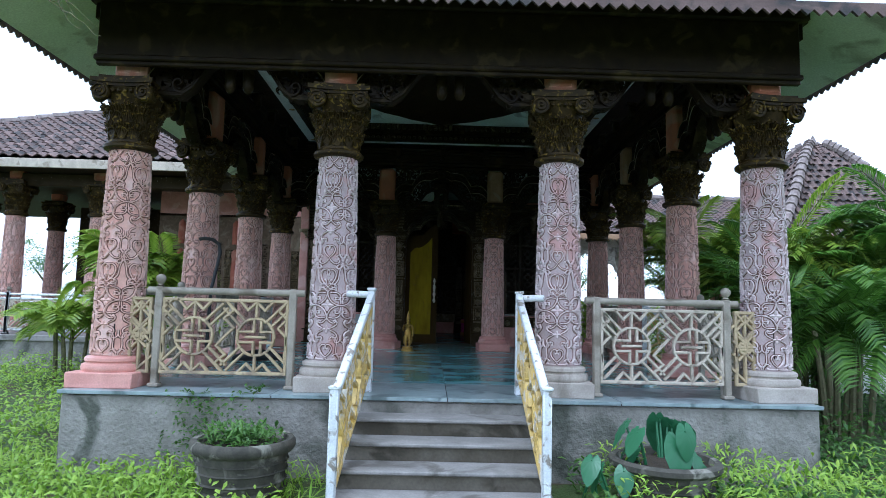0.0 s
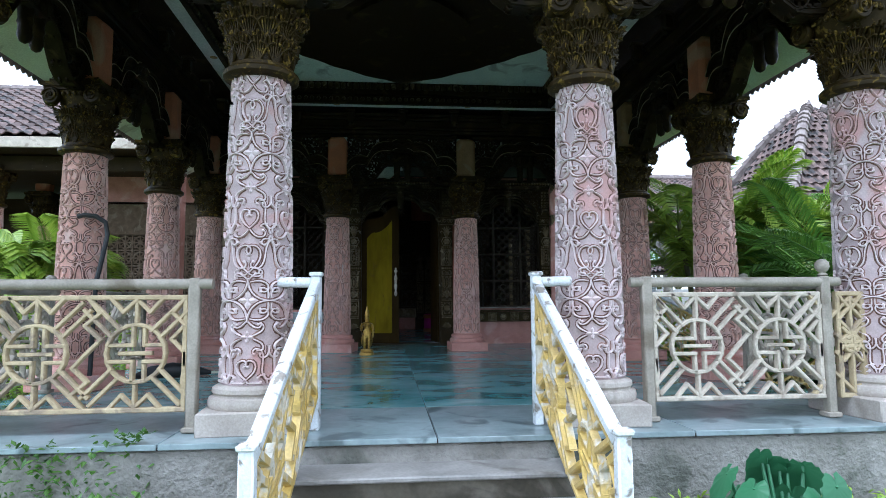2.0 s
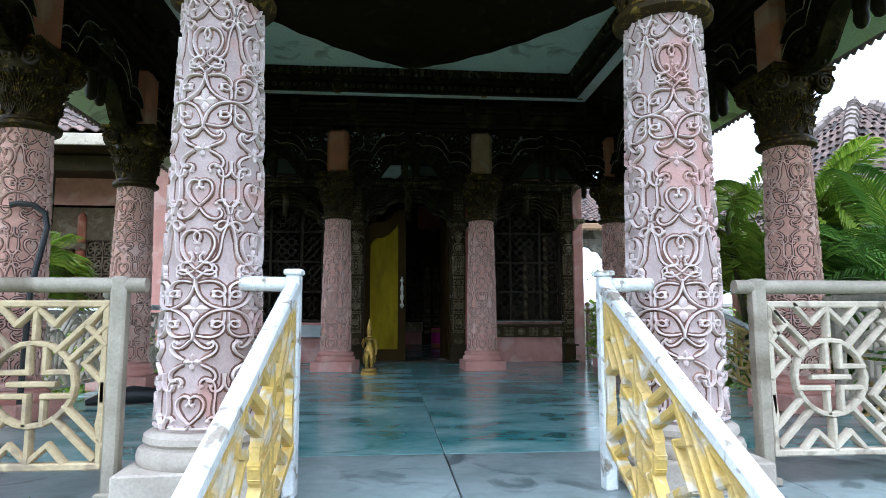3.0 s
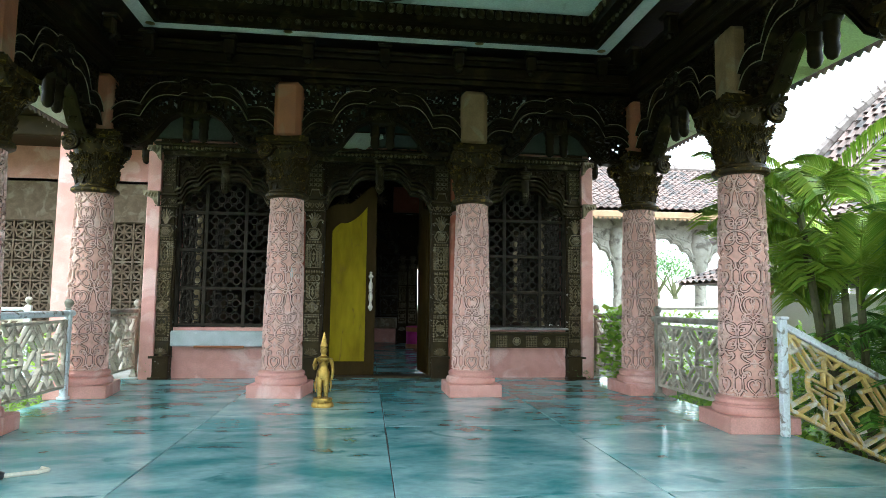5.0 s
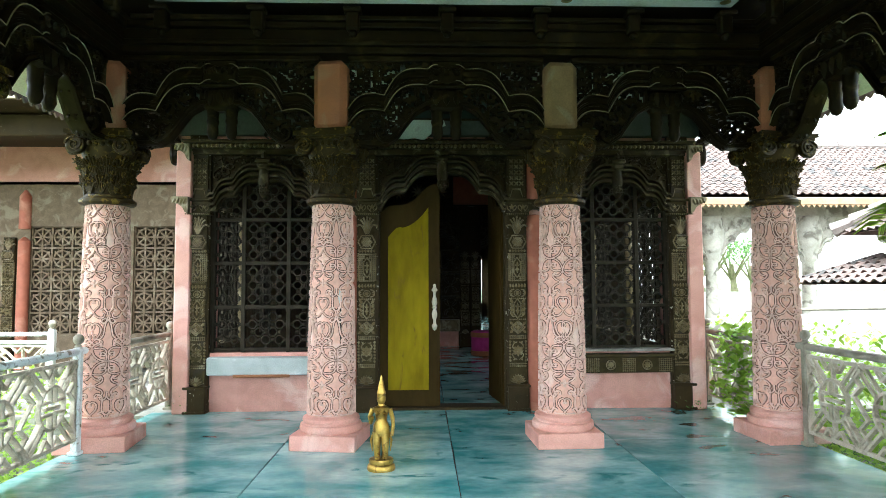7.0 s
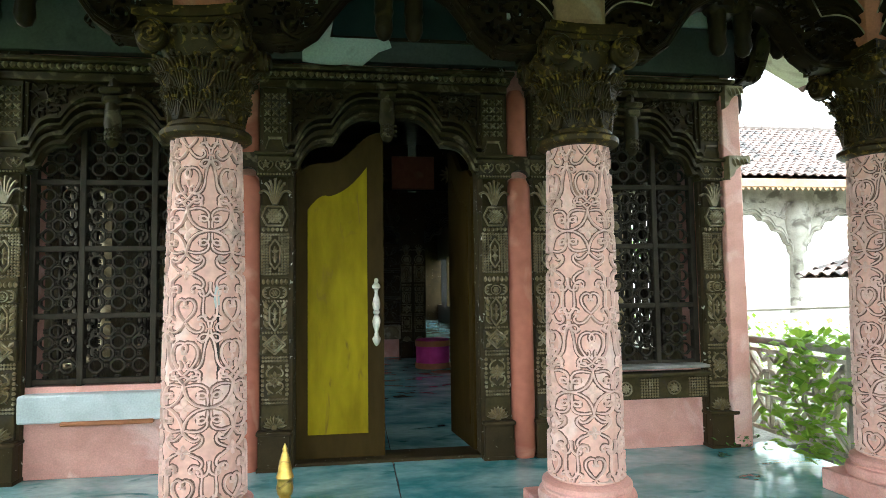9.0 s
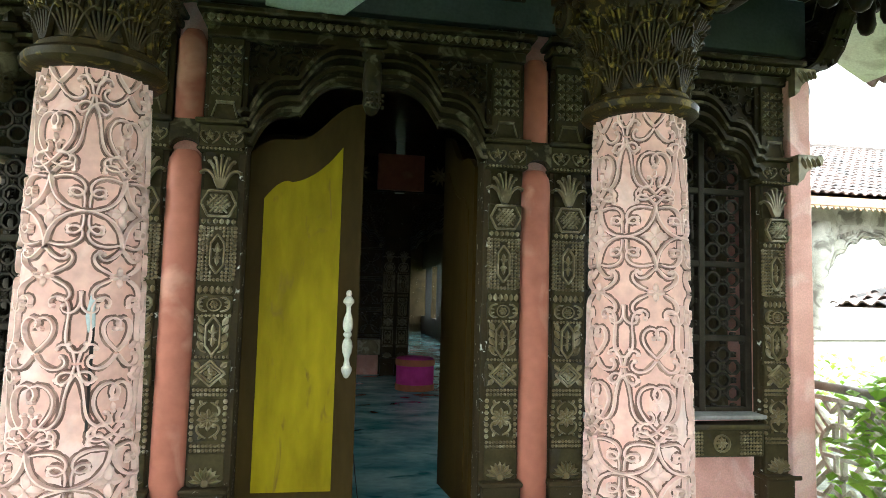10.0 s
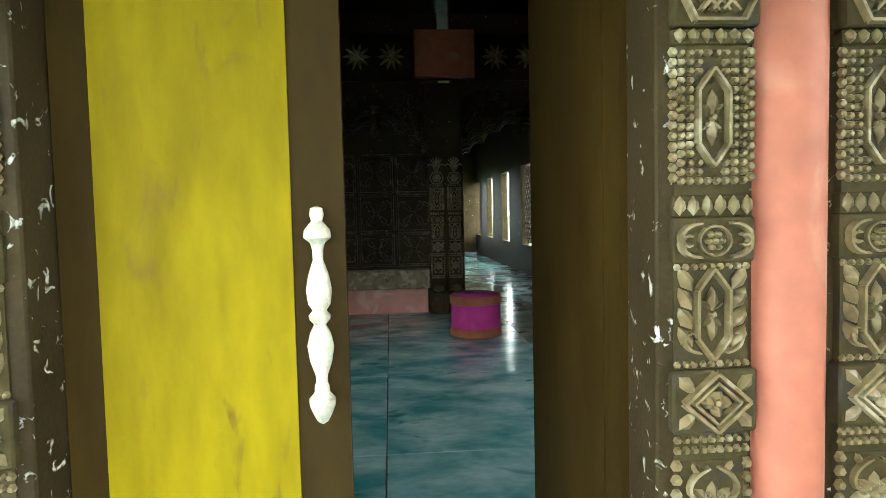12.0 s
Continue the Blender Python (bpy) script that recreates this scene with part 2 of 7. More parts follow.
WOOD = surface("dark_carved_wood", (0.011, 0.0070, 0.0026), (0.021, 0.0140, 0.0052), 0.30, 9, 120, 0.3, c3=(0.045, 0.032, 0.012), amount3=0.20, scale3=5, rough2=0.55, spec=0.09)
ARCH_STONE = surface("olive_brown_carved_arch", (0.042, 0.030, 0.0105), (0.022, 0.0155, 0.0056), 0.34, 12, 140, 0.4, c3=(0.13, 0.105, 0.060), amount3=0.28, scale3=9, spec=0.12)
CAPITAL = surface("dark_gilded_carving", (0.020, 0.0130, 0.0042), (0.044, 0.0290, 0.0085), 0.30, 10, 120, 0.3, c3=(0.16, 0.108, 0.020), amount3=0.24, scale3=22, rough2=0.55, spec=0.10)
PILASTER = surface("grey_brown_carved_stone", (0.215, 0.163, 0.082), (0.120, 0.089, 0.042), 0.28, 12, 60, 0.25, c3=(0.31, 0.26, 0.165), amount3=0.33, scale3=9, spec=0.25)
# Ground behind the ornaments: recess shade and grime painted darker than PILASTER.
PIL_CORE = surface("shaded_grimy_carved_ground", (0.040, 0.031, 0.013), (0.062, 0.047, 0.020), 0.6, 14, 60, 0.4, c3=(0.045, 0.036, 0.024), amount3=0.35, scale3=7, spec=0.08)
WING_BROWN = surface("faded_brown_carved_plaster", (0.16, 0.112, 0.066), (0.11, 0.076, 0.043), 0.7, 8, 60, 0.35, c3=(0.21, 0.165, 0.11), amount3=0.3, scale3=5)
ARCH_LINE = surface("worn_gilt_edge", (0.40, 0.33, 0.21), (0.24, 0.19, 0.11), 0.35, 12, 80, 0.2, c3=(0.05, 0.04, 0.02), amount3=0.35, scale3=6)
JALI = surface("dark_lattice_wood", (0.022, 0.017, 0.011), (0.038, 0.030, 0.020), 0.5, 10, 130, 0.35, spec=0.10)
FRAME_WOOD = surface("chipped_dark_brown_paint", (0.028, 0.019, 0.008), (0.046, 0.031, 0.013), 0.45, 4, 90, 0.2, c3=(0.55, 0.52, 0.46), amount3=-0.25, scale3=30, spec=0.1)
CHIPPED = surface("brown_paint_with_white_chips", (0.028, 0.019, 0.008), (0.046, 0.031, 0.013), 0.45, 4, 90, 0.2, c3=(0.62, 0.60, 0.55), amount3=-0.02, scale3=24, spec=0.1)
BEIGE = surface("weathered_beige_paint", (0.50, 0.40, 0.24), (0.40, 0.31, 0.18), 0.6, 7, 80, 0.35, c3=(0.27, 0.21, 0.14), amount3=0.35, scale3=6)
LEAF_BROWN = surface("brown_door_paint", (0.042, 0.025, 0.004), (0.029, 0.017, 0.003), 0.5, 3, 20, 0.15, stretch=(1, 1, 0.3), spec=0.08)
YELLOW = surface("weathered_yellow_door_paint", (0.245, 0.182, 0.001), (0.17, 0.122, 0.001), 0.5, 3.5, 14, 0.06, c3=(0.15, 0.098, 0.014), amount3=0.12, scale3=8, stretch=(1.3, 1.3, 0.35), spec=0.08)
MARBLE = surface("polished_green_marble", (0.075, 0.27, 0.28), (0.36, 0.55, 0.55), 0.10, 2.6, 22, 0.05, c3=(0.045, 0.20, 0.21), amount3=0.06, scale3=3.0, rnd=0.16, stretch=(0.75, 1.2, 1), rough2=0.26, spec=1.0)
PLINTH = surface("rough_grey_cement", (0.30, 0.285, 0.255), (0.20, 0.19, 0.165), 0.85, 3, 34, 0.9, c3=(0.09, 0.095, 0.075), amount3=0.30, scale3=1.8, depth=0.02)
STEP = surface("worn_stone_steps", (0.16, 0.14, 0.105), (0.10, 0.085, 0.058), 0.65, 4, 50, 0.35, c3=(0.06, 0.05, 0.032), amount3=0.35, scale3=3)
TREAD = surface("grey_stone_treads", (0.27, 0.255, 0.235), (0.19, 0.18, 0.165), 0.55, 5, 60, 0.3, c3=(0.11, 0.10, 0.085), amount3=0.3)
WHITE_PAINT = surface("peeling_white_paint", (0.74, 0.76, 0.77), (0.60, 0.62, 0.63), 0.5, 6, 80, 0.35, c3=(0.24, 0.21, 0.17), amount3=0.28, scale3=14)
CREAM = surface("cream_painted_concrete", (0.56, 0.49, 0.39), (0.44, 0.38, 0.30), 0.65, 7, 80, 0.35, c3=(0.30, 0.25, 0.19), amount3=0.3, scale3=6)
RAIL_GREY = surface("weathered_grey_rail", (0.35, 0.31, 0.25), (0.26, 0.23, 0.18), 0.6, 8, 90, 0.35, c3=(0.17, 0.14, 0.10), amount3=0.3)
OCHRE = surface("ochre_yellow_painted_iron", (0.62, 0.43, 0.10), (0.52, 0.38, 0.15), 0.5, 6, 80, 0.3, c3=(0.60, 0.55, 0.45), amount3=0.45, scale3=9)
SILVER = surface("pale_metal_handle", (0.66, 0.62, 0.50), (0.52, 0.48, 0.38), 0.38, 20, 150, 0.25, metal=0.25)
GOLD = surface("brassy_gold_statue", (0.47, 0.31, 0.075), (0.32, 0.20, 0.04), 0.28, 14, 120, 0.25, metal=0.9, c3=(0.16, 0.10, 0.03), amount3=0.2, scale3=18)
# Pale plaster under the roof, its shade put into a darker grey-green.
SHADE_WALL = surface("shaded_grey_green_plaster", (0.12, 0.135, 0.115), (0.08, 0.09, 0.078), 0.75, 2, 60, 0.2, c3=(0.09, 0.10, 0.085), amount3=0.3, spec=0.12)
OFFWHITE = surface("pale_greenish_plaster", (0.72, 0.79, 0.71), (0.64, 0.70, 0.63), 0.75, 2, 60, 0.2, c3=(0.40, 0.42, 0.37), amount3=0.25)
WHITE_WALL = surface("white_limewash", (0.80, 0.79, 0.76), (0.68, 0.67, 0.63), 0.75, 2, 60, 0.2)
STAINED_WHITE = surface("stained_white_carving", (0.56, 0.53, 0.46), (0.38, 0.35, 0.29), 0.75, 5, 60, 0.3, c3=(0.20, 0.18, 0.15), amount3=0.35, scale3=4)
SILLGREY = surface("pale_grey_paint", (0.50, 0.53, 0.52), (0.40, 0.43, 0.42), 0.55, 5, 80, 0.2, c3=(0.72, 0.74, 0.73), amount3=0.35)
TILE = surface("weathered_clay_tile", (0.105, 0.070, 0.060), (0.17, 0.115, 0.10), 0.75, 6, 70, 0.4, c3=(0.055, 0.048, 0.046), amount3=0.45, scale3=3, rnd=0.45)
RIDGE = surface("lichened_ridge_tile", (0.27, 0.225, 0.205), (0.16, 0.125, 0.115), 0.8, 9, 70, 0.4, rnd=0.2)
FASCIA = surface("painted_fascia_board", (0.42, 0.27, 0.15), (0.33, 0.20, 0.11), 0.6, 5, 70, 0.2)
DARKBOARD = surface("dark_green_board", (0.015, 0.030, 0.024), (0.022, 0.040, 0.032), 0.4, 5, 60, 0.1)
SOIL = surface("wet_soil", (0.05, 0.035, 0.02), (0.03, 0.022, 0.014), 0.9, 14, 70, 0.7, depth=0.02)
GRASS_GROUND = surface("grassy_ground", (0.075, 0.115, 0.026), (0.05, 0.08, 0.02), 0.9, 3, 40, 0.8, c3=(0.07, 0.05, 0.028), amount3=0.3, depth=0.03)
POT = surface("mossy_stone_pot", (0.085, 0.078, 0.060), (0.045, 0.042, 0.032), 0.8, 10, 70, 0.5, c3=(0.22, 0.21, 0.17), amount3=0.35, scale3=6)
BLACK = surface("black_plastic", (0.012, 0.012, 0.013), (0.020, 0.020, 0.021), 0.4, 8, 90, 0.1)
MAGENTA = surface("magenta_velvet", (0.52, 0.035, 0.27), (0.42, 0.025, 0.21), 0.8, 8, 200, 0.3)
RUST = surface("orange_brown_trim", (0.36, 0.13, 0.045), (0.28, 0.10, 0.035), 0.6, 8, 120, 0.2)
CRACK = surface("dark_gap", (0.03, 0.022, 0.018), (0.02, 0.015, 0.012), 0.9, 20, 90, 0.1)


def foliage(name, c1, c2, rough=0.45):
    mt = bpy.data.materials.new(name)
    mt.use_nodes = True
    n, l = mt.node_tree.nodes, mt.node_tree.links
    b = n["Principled BSDF"]
    geo, ramp = n.new("ShaderNodeNewGeometry"), n.new("ShaderNodeMix")
    ramp.data_type = "RGBA"
    ramp.inputs[6].default_value, ramp.inputs[7].default_value = (*c1, 1), (*c2, 1)
    l.new(geo.outputs["Random Per Island"], ramp.inputs[0])
    l.new(ramp.outputs[2], b.inputs["Base Color"])
    b.inputs["Roughness"].default_value = rough
    tr = n.new("ShaderNodeBsdfTranslucent")
    l.new(ramp.outputs[2], tr.inputs["Color"])
    mx = n.new("ShaderNodeMixShader")
    mx.inputs[0].default_value = 0.35
    l.new(b.outputs[0], mx.inputs[1])
    l.new(tr.outputs[0], mx.inputs[2])
    l.new(mx.outputs[0], n["Material Output"].inputs["Surface"])
    return mt


GRASS = foliage("bright_grass_leaves", (0.19, 0.33, 0.030), (0.34, 0.48, 0.055), 0.5)
WEED = foliage("weed_leaves", (0.055, 0.13, 0.025), (0.12, 0.23, 0.035), 0.5)
PALM = foliage("palm_leaflets", (0.065, 0.155, 0.022), (0.17, 0.32, 0.04), 0.4)
# Brighter copy of PALM, with sunlight painted into the leaf colours.
PALM_LIT = foliage("sunlit_palm_leaflets", (0.17, 0.29, 0.025), (0.34, 0.43, 0.05), 0.4)
TARO = foliage("taro_leaf", (0.045, 0.16, 0.070), (0.07, 0.22, 0.10), 0.35)
STEM = surface("palm_stem", (0.16, 0.15, 0.07), (0.10, 0.095, 0.045), 0.7, 10, 80, 0.3)

# ---------------------------------------------------------------- veranda: ground, plinth, floor
g = Mesh()
g.add([(-400, -400, -0.02), (400, -400, -0.02), (400, 400, -0.02), (-400, 400, -0.02)], [(0, 1, 2, 3)])
solid("ground", g, GRASS_GROUND, "grassy garden ground round the buildings", "ground", kind="structure", smooth=0)

PX, PY0, PY1 = 3.10, 5.66, 13.40
m = Mesh()
m.box(0, (PY0 + PY1) / 2, 0.27, 2 * PX, PY1 - PY0, 0.68, 0.02)
solid("plinth", m, PLINTH, "rough grey cement plinth under the veranda", "plinth", kind="structure")
m = Mesh()
m.box(0, 17.5, 0.27, 12.0, 8.2, 0.68)
m.box(8.0, 21.0, 0.27, 12.0, 6.0, 0.66)
m.box(-9.0, 18.0, 0.27, 11.0, 6.6, 0.66)
solid("building_base", m, PLINTH, "grey cement base under the rooms", "base", kind="structure")

floor = solid("floor", Mesh().box(0, (PY0 + PY1) / 2 - 0.01, 0.617, 2 * PX + 0.03, PY1 - PY0 + 0.02, 0.016), CRACK, "polished green marble veranda floor in slabs", "floor", kind="structure")
XJ = [-PX - 0.02, -1.40, 0.03, 1.45, PX + 0.02]
YJ = [PY0 - 0.03, 6.65, 8.45, 10.25, 12.05, 13.42]
for i in range(4):
    for j in range(5):
        a, b, c, d = XJ[i], XJ[i + 1], YJ[j], YJ[j + 1]
        part("slab", Mesh().box(0, 0, 0, b - a - 0.007, d - c - 0.007, 0.03, 0.003), MARBLE if j else GREYSLAB, floor, at=pose((a + b) / 2, (c + d) / 2, FZ - 0.015))

stairs = thing("front_steps", pose(0, 0, 0), "worn grey stone steps up to the veranda", "steps", kind="structure")
for k in range(4):
    top, front = FZ - 0.128 * (k + 1), PY0 - 0.27 * (k + 1)
    part("step", Mesh().box(-0.02, (front + PY0) / 2 + 0.02, top / 2 - 0.02, 1.46, PY0 - front - 0.03, top - 0.01, 0.006), STEP, stairs)
    part("tread", Mesh().box(-0.02, front + 0.135, top - 0.014, 1.50, 0.31, 0.028, 0.008), TREAD, stairs, "pale stone tread with a rounded nosing")

# ---------------------------------------------------------------- columns
SH0, R0, R1 = 0.895, 0.193, 0.158        # shaft foot, radii


def shaft_radius(z):
    t = (z - SH0) / (NECK - SH0)
    return R0 + (R1 - R0) * t + 0.006 * math.sin(math.pi * t)


def vine_relief(cells=5):
    """Hearts, lyres, crossed arcs and flowers carved round a shaft, repeating every 0.85 m."""
    r, shade_lines = Mesh(), Mesh()
    zb, zt = 0.905, 2.69
    up = math.pi / 2
    half = math.pi * 0.178 / cells
    for c in range(cells):
        th0 = 2 * math.pi * c / cells - math.pi / 2 - 0.15

        def place(u, v, z, th0=th0):
            v = min(max(v, zb), zt)
            rr = shaft_radius(v) + z - 0.001
            a = th0 + u / 0.178
            return (rr * math.cos(a), rr * math.sin(a), v)

        for v0 in (0.52, 1.37, 2.22, 3.07):
            lines = []

            def curl(u, dv, ang, ln, k0, k1, n=16, w=0.0092):
                lines.append((scroll(u, v0 + dv, ang, ln, k0, k1, n), w))

            for s in (-1, 1):
                side = 0.0 if s > 0 else math.pi
                # large heart, the lyre round it and its foot
                curl(0.0, -0.695, up - s * 0.80, 0.275, s * 1.5, s * 47, 20)
                curl(s * 0.086, -0.585, up - s * 0.15, 0.165, s * 1.0, -s * 72, 15)
                curl(s * 0.086, -0.585, -up - s * 0.10, 0.165, -s * 1.0, -s * 66, 15)
                curl(s * 0.004, -0.700, -up + s * 1.0, 0.105, s * 6, s * 82, 12)
                curl(s * 0.010, -0.665, s * 0.15 + side, 0.085, -s * 10, -s * 105, 11, 0.0094)
                # small heart, the lyre round it and the crossing curls below
                curl(0.0, -0.440, up - s * 0.85, 0.190, s * 2.0, s * 70, 17)
                curl(s * 0.082, -0.345, up - s * 0.10, 0.135, s * 2, s * 78, 14)
                curl(s * 0.082, -0.345, -up - s * 0.05, 0.150, -s * 2, s * 66, 14)
                curl(s * 0.004, -0.450, -up + s * 0.55, 0.130, s * 5, s * 70, 14)
                # flower node between them
                for t in (-1, 1):
                    curl(s * 0.030, -0.205 + t * 0.008, side + s * t * 0.50, 0.115, -s * t * 3, s * t * 85, 12, 0.0096)
                    # four-cornered frame of hollow arcs, curls in its corners
                    arc = []
                    for i in range(17):
                        a = up * i / 16
                        arc.append((s * half * math.cos(a) ** 3.7, v0 + t * 0.118 * math.sin(a) ** 3.7))
                    lines.append((arc, 0.0096))
                    curl(s * 0.012, t * 0.103, side + s * t * 0.30, 0.180, -s * t * 5, -s * t * 68, 17)
                    curl(s * 0.104, t * 0.012, t * up - s * t * 0.10, 0.105, s * t * 4, s * t * 92, 12, 0.0096)
                    curl(s * 0.006, t * 0.120, t * up - s * t * 0.75, 0.095, s * t * 2, -s * t * 90, 11, 0.0096)
                # runners on the seam between two motifs
                curl(s * 0.108, -0.250, -up + s * 0.2, 0.115, -s * 4, -s * 80, 12, 0.0096)
                curl(s * 0.108, -0.470, up + s * 0.2, 0.090, -s * 3, s * 90, 10, 0.0096)
                curl(s * 0.108, -0.480, -up - s * 0.2, 0.090, s * 3, -s * 90, 10, 0.0096)
            for pts, w in lines:
                pts = [p for p in pts if zb <= p[1] <= zt]
                if len(pts) > 3:
                    r.ribbon(pts, w, 0.0180, place, 0.25)
                    # flat band wider than the ribbon: its shade is painted on both sides
                    shade_lines.ribbon(pts, w * 2.9, 0.0020, place, 0.25)
                    if zb + 0.01 < pts[-1][1] < zt - 0.01:
                        r.dome(pts[-1][0], pts[-1][1], 0.0098, 0.0190, place)
            for cv, n, ln in ((v0, 4, 0.056), (v0 - 0.205, 4, 0.036), (v0 - 0.63, 1, 0.030), (v0 + 0.085, 1, 0.025)):
                if zb + 0.06 < cv < zt - 0.06:
                    r.dome(0, cv, 0.008, 0.013, place)
                    for i in range(n):
                        r.petal(0, cv, up + 2 * math.pi * i / n, ln, ln * 0.6, 0.016, place)
    return finish(r.data("vine_carving"), VINE_PINK), finish(shade_lines.data("grime_lines"), GRIME_SHADE)


def spiral_disc():
    """A volute: a thick disc with a raised spiral, facing -y."""
    s = Mesh()
    s.lathe([(0.070, -0.03), (0.078, -0.02), (0.078, 0.02), (0.070, 0.03)], 20)
    s.v = [(x, z, y) for x, y, z in s.v]
    pts = [((0.066 - 0.0085 * a / 1.57) * math.cos(a), (0.066 - 0.0085 * a / 1.57) * math.sin(a)) for a in [i * 0.32 for i in range(34)]]
    s.ribbon(pts, 0.016, 0.016, lambda u, v, z: (u, -0.03 - z, v), 0.3, -0.004)
    s.dome(0, 0, 0.016, 0.02, lambda u, v, z: (u, -0.03 - z, v), 8)
    return finish(s.data("volute"), CAPITAL)


def acanthus(length, width, curl):
    """A curled leaf with lobes, standing up along z and bending outward to -y."""
    a = Mesh()
    n = 9
    rows = []
    for i in range(n):
        t = i / (n - 1)
        z = length * (t - 0.16 * max(0, t - 0.75) * 4)
        out = -curl * t ** 2.6
        w = width * (0.55 + 0.55 * math.sin(math.pi * min(1, t * 1.05)) ** 0.8) * (1 - 0.55 * t ** 4) * (1.0 + 0.16 * math.cos(i * math.pi))
        if i == n - 1:
            z, out = z - 0.02, out + 0.004
        rows.append([(s * w / 2, out + abs(s) ** 2 * 0.012 - (0.010 if s == 0 else 0) + (0.006 if abs(s) == 0.5 else 0), z) for s in (-1, -0.5, 0, 0.5, 1)])
    p = [c for r in rows for c in r] + [(x, y + 0.014, z) for r in rows for x, y, z in r]
    k = n * 5
    q = []
    for i in range(n - 1):
        for j in range(4):
            o = i * 5 + j
            q.append((o, o + 1, o + 6, o + 5))
            q.append((k + o, k + o + 5, k + o + 6, k + o + 1))
        q.append((i * 5, i * 5 + 5, k + i * 5 + 5, k + i * 5))
        q.append((i * 5 + 4, k + i * 5 + 4, k + i * 5 + 9, i * 5 + 9))
    for j in range(4):
        q.append((j, k + j, k + j + 1, j + 1))
        o = (n - 1) * 5 + j
        q.append((o, o + 1, k + o + 1, k + o))
    a.add(p, q)
    lay = lambda u, v, z: (u, -curl * max(0.0, v / length) ** 2.6 - 0.004 - z, v)
    for k in range(-3, 4):
        t = k / 3
        rib = scroll(t * width * 0.10, length * 0.04, math.pi / 2 - t * 0.55, length * (0.84 - 0.16 * abs(t)), t * 4, -t * 14 if abs(t) < 0.9 else -t * 34, 10, 2.0)
        a.ribbon(rib, 0.013, 0.015, lay, 0.35)
        a.dome(rib[-1][0], rib[-1][1], 0.011, 0.018, lay)
    return finish(a.data("acanthus_leaf"), CAPITAL, 60)


(VINE, SHADE_LINES), VOLUTE = vine_relief(), spiral_disc()
LEAF_LOW, LEAF_HIGH = acanthus(0.19, 0.118, 0.040), acanthus(0.23, 0.118, 0.075)


def column_thing():
    c = thing("column", pose(0, 0, 0), "pink painted column carved with scrolling vines, dark leafy capital", "column", "veranda columns")
    part("pedestal", Mesh().box(0, 0, FZ + 0.062, 0.555, 0.555, 0.130, 0.008), PINK, c)
    part("base_moulding", Mesh().lathe([(0.255, 0.765), (0.262, 0.775), (0.266, 0.80), (0.258, 0.825), (0.235, 0.832), (0.232, 0.842), (0.243, 0.855), (0.240, 0.878), (0.222, 0.890), (0.196, 0.897)], 32), PINK, c)
    prof = [(shaft_radius(SH0 + (NECK - SH0) * i / 14), SH0 + (NECK - SH0) * i / 14) for i in range(15)]
    sh = part("shaft", Mesh().lathe(prof, 32), CARVED_PINK, c)
    part("vine_carving", VINE, CARVED_PINK, sh, "raised scrolling vine carving")
    part("grime_lines", SHADE_LINES, GRIME_SHADE, sh, "brown grime and painted shade along the carving")
    bell = Mesh().lathe([(0.160, 2.70), (0.168, 2.80), (0.175, 2.95), (0.195, 3.08), (0.235, 3.18), (0.25, 3.22)], 24)
    cap = part("capital", bell, CAPITAL, c, "dark gilded capital with leaves and volutes")
    part("collar", Mesh().lathe([(0.165, 2.686), (0.205, 2.690), (0.224, 2.704), (0.226, 2.728), (0.214, 2.742), (0.192, 2.750), (0.190, 2.770), (0.17, 2.782)], 28), CAPITAL, cap)
    for i in range(12):
        a = 30.0 * i
        part("acanthus_leaf", LEAF_LOW, CAPITAL, cap, at=pose(0, 0, 2.765, 0, 0, a) @ pose(0, -0.170, 0, 4))
        part("acanthus_leaf", LEAF_HIGH, CAPITAL, cap, at=pose(0, 0, 2.89, 0, 0, a + 15) @ pose(0, -0.180, 0, 8))
    for i in range(4):
        for s in (-1, 1):
            part("volute", VOLUTE, CAPITAL, cap, at=pose(0, 0, 0, 0, 0, 90 * i) @ pose(s * 0.185, -0.225, 3.175, 0, 0 if s > 0 else 180, 0) if s > 0 else pose(0, 0, 0, 0, 0, 90 * i) @ pose(-0.185, -0.225, 3.175) @ Matrix.Diagonal((-1, 1, 1, 1)))
        eggs = Mesh()
        for k in range(4):
            eggs.lathe([(0.004, -0.022), (0.018, -0.012), (0.021, 0.004), (0.012, 0.02), (0.002, 0.024)], 8, -0.078 + 0.052 * k, -0.232, 3.19)
        part("egg_row", eggs, CAPITAL, cap, at=pose(0, 0, 0, 0, 0, 90 * i))
    ab = Mesh()
    poly = []
    for i in range(4):
        for k in range(7):
            t = -1 + 2 * k / 6
            d = 0.245 - 0.032 * (1 - t * t)
            x, y = t * 0.245, -d
            an = math.pi / 2 * i
            poly.append((x * math.cos(an) - y * math.sin(an), x * math.sin(an) + y * math.cos(an)))
    n = len(poly)
    for z0, z1, s in ((3.235, 3.262, 1.02), (3.262, 3.30, 1.10), (3.30, 3.335, 0.9)):
        ab.add([(x * s, y * s, z0) for x, y in poly] + [(x * s, y * s, z1) for x, y in poly], [tuple(range(n))[::-1], tuple(range(n, 2 * n))] + [(i, (i + 1) % n, n + (i + 1) % n, n + i) for i in range(n)])
    part("abacus", ab, CAPITAL, cap)
    up = Mesh().box(0, 0, 3.64, 0.29, 0.29, 0.62, 0.05)
    part("upper_block", up, BLOCK, c, "coral painted block above the capital")
    return c


